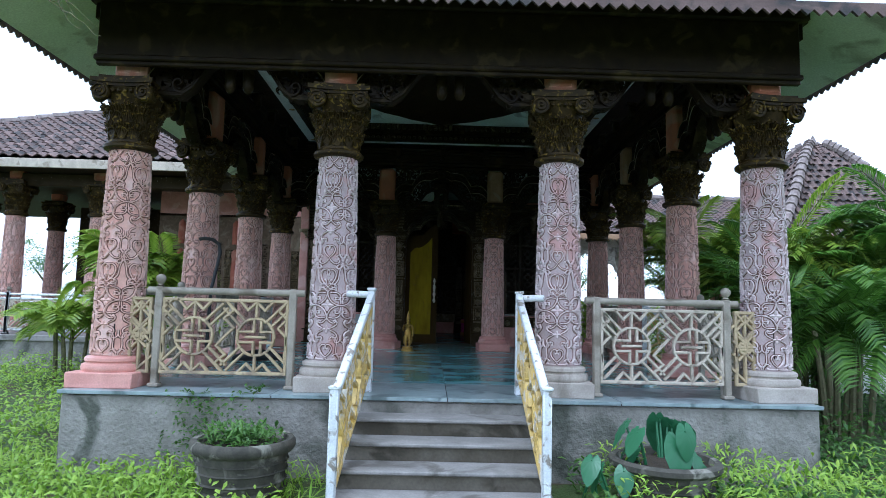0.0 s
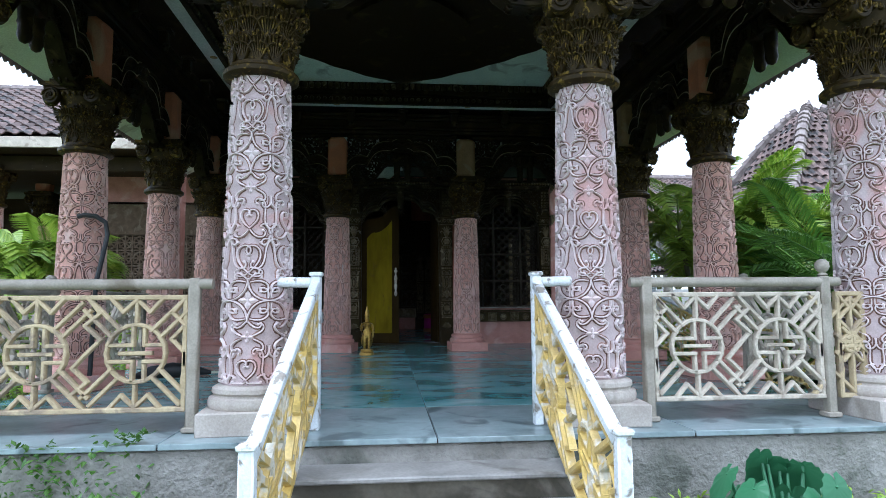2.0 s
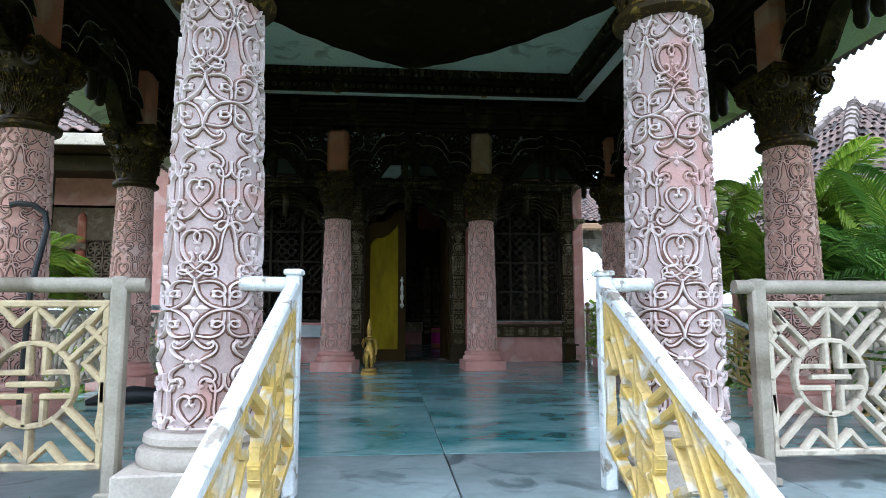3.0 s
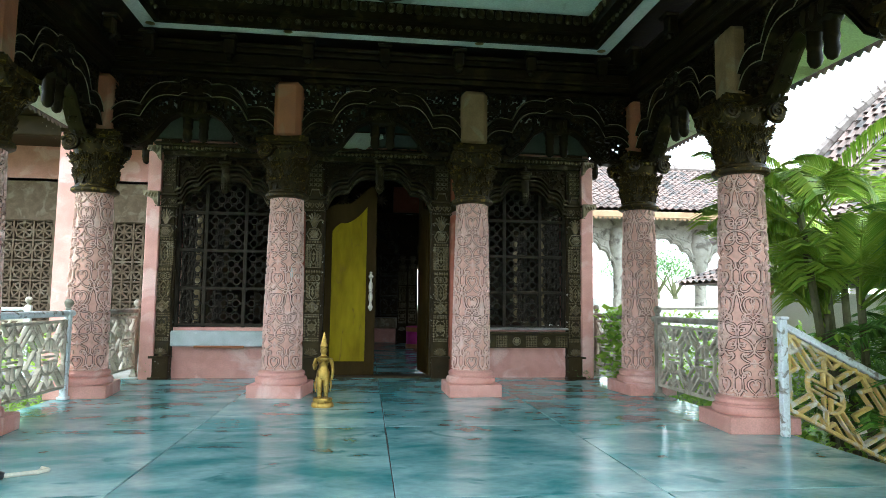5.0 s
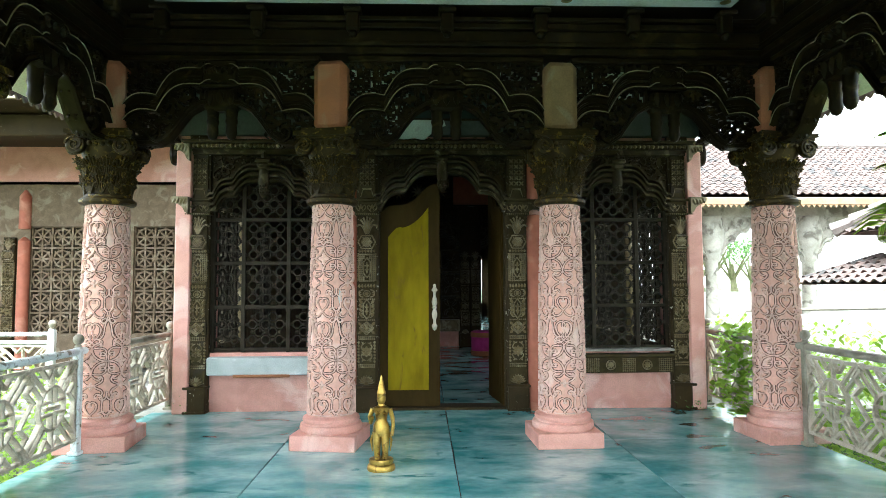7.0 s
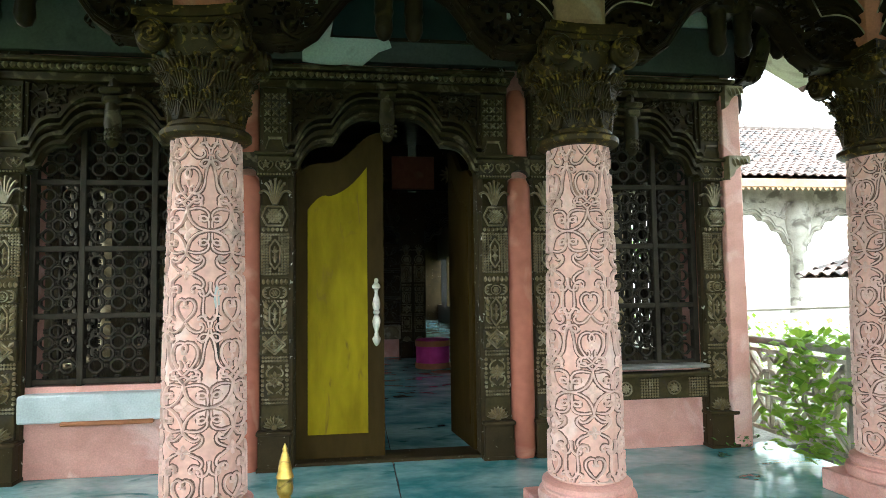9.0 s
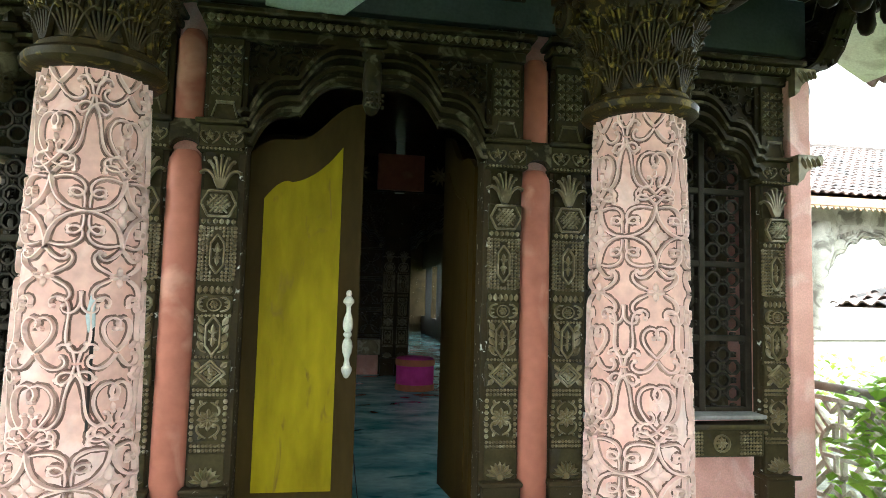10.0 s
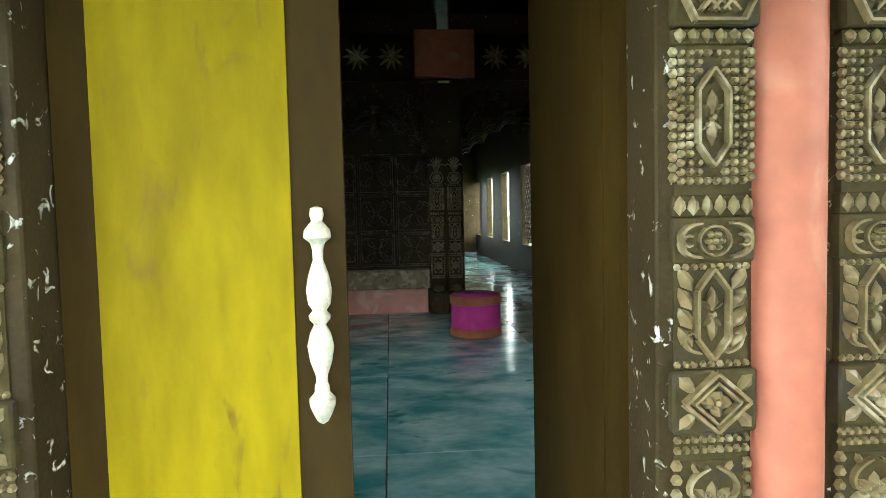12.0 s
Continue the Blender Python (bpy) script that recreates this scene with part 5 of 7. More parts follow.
def fret_lines(W, H):
    """Centre lines of the fret: ringed keys joined by doubled diagonals and zigzags."""
    out = []
    n = max(1, round(W / 0.52))
    cw = W / n
    r = min(0.30 * cw, 0.26 * H)
    for k in range(n):
        cx, cz = (k + 0.5) * cw, H / 2
        out.append([(cx + r * math.cos(a * math.pi / 10), cz + r * math.sin(a * math.pi / 10)) for a in range(21)])
        q = r * 0.52
        for s in (-1, 1):
            out.append([(cx - r * 0.92, cz + s * q * 0.55), (cx - q * 0.2, cz + s * q * 0.55), (cx - q * 0.2, cz + s * r * 0.95)])
            out.append([(cx + r * 0.92, cz + s * q * 0.55), (cx + q * 0.55, cz + s * q * 0.55), (cx + q * 0.55, cz + s * r * 0.85)])
        out.append([(cx - q, cz), (cx + q, cz)])
        for sx in (-1, 1):
            for sz in (-1, 1):
                c, s = sx * 0.7071, sz * 0.7071
                for off in (-0.030, 0.030):
                    ox, oz = -s * off, c * off
                    e = min((cw / 2) / 0.7071, (H / 2) / 0.7071) * 0.98
                    out.append([(cx + c * r * 0.95 + ox, cz + s * r * 0.95 + oz), (cx + c * e + ox, cz + s * e + oz)])
        for sz in (-1, 1):
            z0, z1 = cz + sz * H / 2, cz + sz * (r + 0.02)
            d = abs(z0 - z1)
            out.append([(cx - d * 1.1, z0), (cx - d * 0.55, z0 - sz * d * 0.62), (cx, z0 - sz * d * 0.10), (cx + d * 0.55, z0 - sz * d * 0.62), (cx + d * 1.1, z0)])
            out.append([(cx, z0 - sz * d * 0.10), (cx, z1)])
    for k in range(n + 1):
        cx = k * cw
        pts = []
        for i, (dx, z) in enumerate(((0, 0.5), (0.07, 0.36), (-0.01, 0.25), (0.075, 0.125), (0, 0.0), (-0.07, -0.125), (0.01, -0.25), (-0.07, -0.36), (0, -0.5))):
            x = cx + dx * (1 if k < n else -1)
            pts.append((min(max(x, 0.0), W), H / 2 + z * H))
        out.append(pts)
    return out


def fret_panel(W, H, t=0.022, d=0.030, slope=0.0):
    """The cast fret as one mesh in x and z, sheared by slope for stairs."""
    p = Mesh()

    def bar(a, b, w):
        dx, dz = b[0] - a[0], b[1] - a[1]
        l = math.hypot(dx, dz)
        if l < 1e-4:
            return
        ux, uz = dx / l, dz / l
        a = (a[0] - ux * w * 0.35, a[1] - uz * w * 0.35)
        b = (b[0] + ux * w * 0.35, b[1] + uz * w * 0.35)
        nx, nz = -uz * w / 2, ux * w / 2
        e = 0.6
        poly = []
        lap = 0.0009 * (len(p.f) // 10 % 7)
        for y, k in ((-d / 2 - lap, e), (-d / 2 + 0.006 - lap, 1.0), (d / 2 + lap, 1.0)):
            for q, s in ((a, 1), (b, 1), (b, -1), (a, -1)):
                x, z = q[0] + nx * s * k, q[1] + nz * s * k
                poly.append((x, y, z + slope * x))
        p.add(poly, [(0, 1, 2, 3), (8, 11, 10, 9)] + [(r * 4 + i, r * 4 + (i + 1) % 4, r * 4 + 4 + (i + 1) % 4, r * 4 + 4 + i) for r in range(2) for i in range(4)])

    for line in fret_lines(W, H):
        for a, b in zip(line[:-1], line[1:]):
            bar(a, b, t)
    for a, b in (((0, 0), (W, 0)), ((0, H), (W, H)), ((0, 0), (0, H)), ((W, 0), (W, H))):
        bar(a, b, t * 1.3)
    return p


def post_mesh(h, w=0.062):
    return Mesh().box(0, 0, h / 2, w, w, h, 0.010).box(0, 0, 0.02, w + 0.03, w + 0.03, 0.03, 0.006)


BALL = Mesh().lathe([(0.018, 0.0), (0.030, 0.008), (0.018, 0.020), (0.030, 0.032), (0.042, 0.055), (0.040, 0.082), (0.022, 0.102), (0.004, 0.106)], 16)
BALL = finish(BALL.data("ball_finial"), RAIL_GREY)


def railing(ax, ay, bx, by, panel_mat, post_mat, finials=(True, True), label=""):
    """A stretch of railing from post to post on the veranda floor."""
    L = math.hypot(bx - ax, by - ay)
    turn = math.degrees(math.atan2(by - ay, bx - ax))
    t = thing("railing", pose(ax, ay, FZ, 0, 0, turn), label or "cast fret railing with round top rail and ball posts", "railing", "veranda railings")
    for x, f in ((0, finials[0]), (L, finials[1])):
        ps = part("post", post_mesh(0.86), post_mat, t, at=pose(x, 0, 0))
        if f:
            part("ball_finial", BALL, post_mat, ps, at=pose(0, 0, 0.86))
    part("top_rail", Mesh().tube([(-0.10, 0, 0.825), (L + 0.10, 0, 0.825)], 0.030, 12), post_mat, t)
    part("lattice_panel", fret_panel(L - 0.09, 0.62), panel_mat, t, at=pose(0.045, 0, 0.13))
    return t


railing(-2.47, 5.93, -1.32, 5.93, BEIGE, RAIL_GREY, (True, False), "weathered beige fret railing between front columns")
railing(1.32, 5.93, 2.46, 5.93, CREAM, RAIL_GREY, (False, True), "weathered cream fret railing between front columns")
for s in (-1, 1):
    x = s * 3.0
    railing(x, 6.42, x, 7.70, CREAM, RAIL_GREY, label="cream fret railing along the veranda side")
    if s < 0:
        railing(x, 8.42, x, 9.68, CREAM, RAIL_GREY, label="cream fret railing along the veranda side")
    railing(x, 10.42, x, 11.72, CREAM, WHITE_PAINT if s < 0 else RAIL_GREY, label="cream fret railing along the veranda side")
    railing(x, 12.40, x, 13.55, CREAM, RAIL_GREY, (False, True), label="cream fret railing ending at the corner pier")
    st = thing("rail_stub", pose(s * 2.62, 5.93, FZ), "short cream fret infill beside the corner column", "railing", "veranda railings")
    part("lattice_panel", fret_panel(0.16, 0.62), BEIGE, st, at=pose(-0.08, 0, 0.13))


def stair_rail(x0, y0, z0, x1, y1, z1, base0, base1, label):
    """A sloping rail with an upper and a lower newel and a sheared fret under it."""
    L = math.hypot(x1 - x0, y1 - y0)
    turn = math.degrees(math.atan2(y1 - y0, x1 - x0))
    t = thing("stair_railing", pose(x0, y0, 0, 0, 0, turn), label, "stair railing", "stair railings")
    slope = (z1 - z0) / L
    for x, zt, zb in ((0, z0, base0), (L, z1, base1)):
        nw = part("newel", Mesh().box(0, 0, (zt + zb) / 2, 0.058, 0.058, zt - zb, 0.008), WHITE_PAINT, t, "white painted newel", at=pose(x, 0, 0))
        part("cap", Mesh().box(0, 0, zt + 0.008, 0.074, 0.074, 0.024, 0.006), WHITE_PAINT, nw)
    part("handrail", Mesh().box(0, 0, 0, math.hypot(L, z1 - z0) - 0.03, 0.058, 0.050, 0.010), WHITE_PAINT, t, "peeling white sloping handrail", at=pose(L / 2, 0, (z0 + z1) / 2 - 0.045, 0, -math.degrees(math.atan(slope)), 0))
    part("lattice_panel", fret_panel(L - 0.08, 0.56, 0.024, 0.034, slope), OCHRE, t, "flaking ochre yellow fret panel", at=pose(0.04, 0, z0 - 0.68))
    return t


stair_rail(-0.642, 5.915, 1.510, -0.735, 4.63, 0.825, FZ, -0.02, "stair railing with white newels and ochre fret")
stair_rail(0.642, 5.915, 1.510, 0.655, 4.63, 0.845, FZ, -0.02, "stair railing with white newels and ochre fret")
for s in (-1, 1):
    solid("rail_link", Mesh().tube([(s * 0.66, 5.93, 1.47), (s * 0.86, 5.95, 1.475)], 0.030, 12), WHITE_PAINT, "short white pipe from newel to column", "rail", "rail links")
# side steps on the garden side
stair_rail(3.02, 9.70, 1.52, 4.30, 9.70, 0.88, FZ, 0.0, "side stair railing with white newels and ochre fret")
stair_rail(3.02, 8.42, 1.52, 4.30, 8.42, 0.88, FZ, 0.0, "side stair railing with white newels and ochre fret")
side = thing("side_steps", pose(0, 0, 0), "grey stone side steps down to the garden", "steps", kind="structure")
for k in range(4):
    top, edge = FZ - 0.128 * (k + 1), PX + 0.27 * (k + 1)
    part("step", Mesh().box((PX + edge) / 2, 9.06, top / 2 - 0.01, edge - PX, 1.24, top + 0.02, 0.008), STEP, side)

# ---------------------------------------------------------------- statue and loose things
st = Mesh()
st.lathe([(0.115, 0.0), (0.120, 0.015), (0.112, 0.045), (0.098, 0.055), (0.104, 0.075), (0.100, 0.095), (0.02, 0.098)], 20, sy=0.85)
for s in (-1, 1):
    st.tube([(s * 0.030, 0, 0.09), (s * 0.034, -0.01, 0.16), (s * 0.034, -0.012, 0.24), (s * 0.032, 0.0, 0.33)], 0.030, 10, (0.8, 0.95, 1.15, 1.3))
    st.box(s * 0.034, -0.03, 0.105, 0.032, 0.07, 0.022, 0.008)
st.lathe([(0.060, 0.28), (0.072, 0.32), (0.066, 0.37), (0.045, 0.41), (0.050, 0.45), (0.066, 0.49), (0.070, 0.515), (0.030, 0.535), (0.024, 0.555)], 16, sy=0.72)
st.lathe([(0.020, 0.545), (0.034, 0.565), (0.038, 0.59), (0.034, 0.62), (0.036, 0.63), (0.040, 0.637), (0.032, 0.66), (0.026, 0.70), (0.016, 0.735), (0.010, 0.75), (0.012, 0.76), (0.002, 0.785)], 14, sy=0.9)
st.tube([(0.072, 0, 0.505), (0.095, 0.005, 0.43), (0.100, 0.0, 0.36), (0.088, -0.01, 0.28)], 0.018, 8, (1.2, 1, 0.9, 0.8))
st.tube([(-0.072, 0, 0.505), (-0.098, 0.0, 0.44), (-0.085, -0.04, 0.40), (-0.07, -0.06, 0.45)], 0.018, 8, (1.2, 1, 0.9, 0.8))
for s in (-1, 1):
    st.lathe([(0.004, -0.02), (0.024, 0.0), (0.004, 0.022)], 10, s * 0.028, -0.045, 0.475)
    st.tube([(s * 0.055, 0.01, 0.33), (s * 0.085, 0.02, 0.24), (s * 0.075, 0.02, 0.15)], 0.014, 6, (1, 0.8, 0.3))
solid("statue", st, GOLD, "golden standing figurine with a tall crown on the marble floor", "statue", at=pose(-0.52, 11.22, FZ) @ Matrix.Scale(0.875, 4))

pole = thing("hooked_pole", pose(-2.72, 7.82, FZ), "black crooked pole leaning at a column behind the rail", "pole")
pts = [(0, 0, 0), (0.01, 0, 0.5), (0.02, 0, 0.9), (0.07, 0, 1.15), (0.10, 0, 1.32), (0.08, 0, 1.42), (0.0, 0, 1.475), (-0.10, 0, 1.485), (-0.15, 0, 1.47)]
part("shaft", Mesh().tube(pts, 0.020, 8), BLACK, pole)
part("ferrule", Mesh().lathe([(0.03, 0), (0.03, 0.03), (0.02, 0.05)], 10), BLACK, pole)
um = thing("folded_umbrella", pose(-2.35, 8.75, FZ, 0, 0, 25), "black folded umbrella lying on the marble floor", "umbrella")
part("canopy", Mesh().tube([(-0.34, 0, 0.03), (-0.2, 0.01, 0.06), (0, 0, 0.075), (0.2, -0.01, 0.06), (0.36, 0, 0.03)], 0.075, 10, (0.3, 0.8, 1.0, 0.75, 0.25)), BLACK, um)
part("grip", Mesh().tube([(0.36, 0, 0.03), (0.50, 0, 0.03), (0.56, 0.03, 0.03), (0.53, 0.08, 0.03)], 0.012, 8), SILVER, um)

chip = Mesh().prism([(0, 0), (0.018, 0.02), (0.014, 0.10), (0.002, 0.12), (-0.010, 0.05)], -0.004, 0.004)
solid("paint_chip", chip, SILLGREY, "pale patch where the pink column paint has flaked", "paint patch", at=pose(-0.915, 11.838, 1.84))
tear = Mesh().prism([(-0.62, 3.61), (-0.42, 3.585), (-0.30, 3.60), (-0.20, 3.575), (-0.06, 3.70), (0.04, 3.74), (0.02, 3.80), (-0.42, 3.80), (-0.36, 4.10), (-0.62, 4.10)], 13.285, 13.295)
solid("torn_sheet", tear, OFFWHITE, "torn pale sheet hanging on the wall above the door", "sheet")

# dark outer boards above the outer columns
front_board = thing("fascia_front", pose(0, 0, 0), "dark carved board above the front columns", "board", kind="structure")
part("board", Mesh().box(0, 5.80, 3.78, 6.20, 0.05, 0.74, 0.01), WOOD, front_board)
part("top_moulding", Mesh().box(0, 5.77, 4.06, 6.36, 0.10, 0.16, 0.02), WOOD, front_board)
part("lower_moulding", Mesh().box(0, 5.775, 3.47, 6.22, 0.07, 0.05, 0.012), WOOD, front_board)
for s in (-1, 1):
    solid("fascia_side", Mesh().box(s * 3.14, 9.7, 3.99, 0.05, 7.75, 0.28, 0.01).box(s * 3.17, 9.7, 4.06, 0.08, 7.80, 0.14, 0.02), WOOD, "dark carved board above the side columns", "board", kind="structure")


# ---------------------------------------------------------------- hall behind the door
hall_floor = solid("hall_floor", Mesh().box(0, 17.1, 0.617, 5.8, 6.9, 0.016).box(1.9, 27.0, 0.617, 2.4, 13.0, 0.016), CRACK, "polished green marble hall floor", "floor", kind="structure")
for i in range(4):
    for j in range(4):
        part("slab", Mesh().box(0, 0, 0, 1.443, 1.708, 0.03, 0.003), MARBLE, hall_floor, at=pose(-2.175 + 1.45 * i + 0.03, 14.55 + 1.715 * j, FZ - 0.015))
for j in range(7):
    part("slab", Mesh().box(0, 0, 0, 2.39, 1.79, 0.03, 0.003), MARBLE, hall_floor, at=pose(1.9, 21.4 + 1.8 * j, FZ - 0.015))
hall_sides = thing("wall_hall_sides", pose(0, 0, 0), "brown wood-lined side walls of the hall with window openings", "wall", kind="structure")
for s in (-1, 1):
    for y0, y1, z0, z1 in ((13.72, 14.5, FZ, 4.7), (14.5, 15.7, FZ, 1.25), (14.5, 15.7, 3.0, 4.7), (15.7, 16.5, FZ, 4.7), (16.5, 17.6, FZ, 1.25), (16.5, 17.6, 3.0, 4.7), (17.6, 20.6, FZ, 4.7)):
        part("wall_panel", Mesh().box(s * 2.88, (y0 + y1) / 2, (z0 + z1) / 2, 0.18, y1 - y0, z1 - z0), PILASTER, hall_sides, smooth=0)
for s in (-1, 1):
    for y0, y1 in ((14.5, 15.7), (16.5, 17.6)):
        sw = thing("side_window", pose(s * 2.88, (y0 + y1) / 2, 1.25, 0, 0, 90), "dark lattice window in the hall's side wall", "window", "hall side windows", "structure")
        part("lattice_pane", octagon_lattice(-(y1 - y0) / 2, (y1 - y0) / 2, 0, 1.75, 0.085), JALI, sw)
        for k in range(-1, 2):
            part("mullion", Mesh().box(k * (y1 - y0) / 3.1, 0, 0.875, 0.05, 0.06, 1.75, 0.006), JALI, sw)
hall_back = thing("wall_hall_back", pose(0, 0, 0), "dark wooden back wall of the hall and its passage", "wall", kind="structure")


def hall_wall(x, y, z, w, d, h):
    part("wall_panel", Mesh().box(x, y, z, w, d, h), FRAME_WOOD, hall_back, smooth=0)


hall_wall(-1.06, 20.62, 2.67, 3.68, 0.2, 4.06)
hall_wall(2.85, 20.62, 2.67, 0.5, 0.2, 4.06)
hall_wall(1.8, 20.62, 4.0, 1.7, 0.2, 1.4)
hall_wall(0.72, 27, 2.67, 0.12, 12.6, 4.06)
for k in range(5):
    hall_wall(3.1, 21.5 + 2.5 * k, 2.67, 0.16, 1.5, 4.06)
    hall_wall(3.1, 22.75 + 2.5 * k, 0.95, 0.16, 1.0, 0.62)
    hall_wall(3.1, 22.75 + 2.5 * k, 3.85, 0.16, 1.0, 1.7)
    if k < 2:
        part("passage_lattice", octagon_lattice(-0.5, 0.5, 0, 1.75, 0.11), JALI, hall_back, "dark lattice in a passage window", at=pose(3.1, 22.75 + 2.5 * k, 1.26, 0, 0, 90))
for x, z, w, h in ((1.35, 2.67, 1.2, 4.06), (2.75, 2.67, 0.9, 4.06), (2.05, 3.9, 0.9, 1.6), (2.05, 0.95, 0.9, 0.62)):
    hall_wall(x, 33.3, z, w, 0.2, h)
solid("wall_dado", Mesh().box(-1.15, 20.49, 0.81, 3.45, 0.06, 0.34, 0.006), PINK, "pink plaster base of the hall's back wall", "wall", kind="structure", smooth=0)
solid("hall_ceiling", Mesh().box(0, 17.2, 4.72, 6.0, 7.0, 0.08).box(1.9, 27.2, 4.72, 2.7, 13.2, 0.08), WOOD, "dark timber hall ceiling", "ceiling", kind="structure", smooth=0)
solid("hall_pillar", Mesh().box(0.84, 20.56, 2.2, 0.50, 0.16, 3.1, 0.01), FRAME_WOOD, "dark wooden hall pillar behind carved pilasters", "pillar", kind="structure")
hs = thing("hall_sill", pose(-0.6, 20.42, 0.98), "dark carved sill with a round rosette in the hall", "window sill")
part("core", Mesh().box(0, 0, 0.13, 2.4, 0.16, 0.26, 0.012), PILASTER, hs)
o = Mesh()
o.ribbon([(0.65 + 0.075 * math.cos(a * math.pi / 9), 0.13 + 0.075 * math.sin(a * math.pi / 9)) for a in range(19)], 0.02, 0.02, lambda u, v, z: (u, -0.08 - z, v), 0)
o.dome(0.65, 0.13, 0.03, 0.03, lambda u, v, z: (u, -0.08 - z, v), 10)
part("rosette", o, PILASTER, hs)
hl = thing("hall_lattice", pose(-0.6, 20.46, 0), "dark carved screen of leafy panels on the hall's back wall", "screen")
rnd = random.Random(9)
for k in range(5):
    x = -1.0 + 0.5 * k
    for z0, z1 in ((1.30, 1.72), (1.76, 2.24), (2.28, 2.78)):
        panel = Mesh()
        for a, b in (((x - 0.22, z0), (x + 0.22, z0)), ((x - 0.22, z1), (x + 0.22, z1)), ((x - 0.22, z0), (x - 0.22, z1)), ((x + 0.22, z0), (x + 0.22, z1))):
            panel.ribbon([a, ((a[0] + b[0]) / 2, (a[1] + b[1]) / 2), b], 0.035, 0.03, FLAT, 0)
        zc = (z0 + z1) / 2
        for s in (-1, 1):
            for t in (-1, 1):
                panel.ribbon(scroll(x + s * 0.015, zc - t * 0.02, t * math.pi / 2 - s * t * 0.4, 0.34, s * t * 1.5, -s * t * 30, 16), 0.020, 0.022, FLAT)
                panel.ribbon(scroll(x + s * 0.03, zc + t * 0.03, 0.2 * t if s > 0 else math.pi - 0.2 * t, 0.24, s * t * 4, s * t * 36, 14), 0.018, 0.020, FLAT)
                panel.petal(x + s * 0.10, zc + t * 0.13, rnd.uniform(0, 6.28), 0.08, 0.04, 0.02, FLAT)
        panel.dome(x, zc, 0.035, 0.03, FLAT, 8)
        part("carved_panel", panel, ARCH_STONE, hl)
for x in (0.72, 0.96):
    copy_thing(first_pilaster, pose(x, 20.42, 0))
arch_head("hall_arch", "dark carved many-lobed arch over the hall passage", 1.86, 0.78, [(0.28, 3.08), (0.50, 2.93), (0.70, 2.80), (0.78, 2.77)], 3.18, 3.62, "arch", 3.02).location.y = 20.44
arch_head("hall_arch", "dark carved many-lobed arch over the hall screen", -0.10, 0.70, [(0.26, 3.06), (0.46, 2.91), (0.63, 2.79), (0.70, 2.77)], 3.15, 3.62, "arch", 3.00).location.y = 20.40
fl = thing("hall_frieze", pose(0, 20.42, 4.08), "dark frieze with carved open flowers high in the hall", "frieze")
part("board", Mesh().box(0.3, 0.03, 0, 4.6, 0.04, 0.62, 0.006), WOOD, fl)
for x in (-1.2, -0.75, -0.3, 0.15, 1.55, 2.0, 2.45):
    rose = Mesh()
    for k in range(10):
        rose.petal(x, 0.0, math.pi / 5 * k, 0.19, 0.05, 0.02, FLAT)
    rose.dome(x, 0.0, 0.035, 0.03, FLAT, 8)
    part("flower", rose, PILASTER, fl)
solid("hall_block", Mesh().box(0.86, 20.36, 4.10, 0.80, 0.10, 0.62, 0.01), CORAL, "coral painted block above the hall pillar", "block", kind="structure")
drum = thing("drum_stool", pose(1.00, 18.8, FZ), "round magenta velvet stool with orange-brown bands", "stool")
part("side", Mesh().lathe([(0.272, 0.02), (0.272, 0.43)], 36), MAGENTA, drum)
part("band", Mesh().lathe([(0.275, 0.0), (0.285, 0.01), (0.285, 0.085), (0.275, 0.09)], 36), RUST, drum)
part("band", Mesh().lathe([(0.275, 0.35), (0.285, 0.355), (0.285, 0.43), (0.275, 0.44)], 36), RUST, drum)
part("cushion", Mesh().lathe([(0.27, 0.42), (0.275, 0.445), (0.25, 0.46), (0.12, 0.466), (0.01, 0.462)], 36), MAGENTA, drum)
leaf2 = thing("passage_door", pose(2.55, 20.7, 0, 0, 0, 100), "dark wooden door leaf standing open to the passage", "door")
part("leaf_board", Mesh().box(0.4, 0, 1.8, 0.8, 0.05, 2.3, 0.01), FRAME_WOOD, leaf2)
part("panel", Mesh().box(0.4, -0.03, 1.2, 0.5, 0.02, 0.8, 0.008).box(0.4, -0.03, 2.3, 0.5, 0.02, 0.8, 0.008), LEAF_BROWN, leaf2)

# ---------------------------------------------------------------- tiled roofs


def tile_mesh(w=0.25, l=0.34, t=0.022):
    p, q = [], []
    n = 6
    for j, z in ((0, 0.035), (1, 0.0)):
        for i in range(n + 1):
            u = i / n
            x = (u - 0.5) * w * 1.04
            y = l * j
            h = z + 0.030 * math.sin(u * 2 * math.pi)
            p.append((x, y, h))
            p.append((x, y, h - t))
    for i in range(n):
        a, b = 2 * i, 2 * (n + 1) + 2 * i
        q += [(a, a + 2, b + 2, b), (a + 1, a, a + 2, a + 3)[::-1], (b + 1, b + 3, a + 3, a + 1)]
    m = Mesh()
    m.add(p, q)
    return m


TILE_MESH = finish(tile_mesh().data("roof_tile"), TILE)


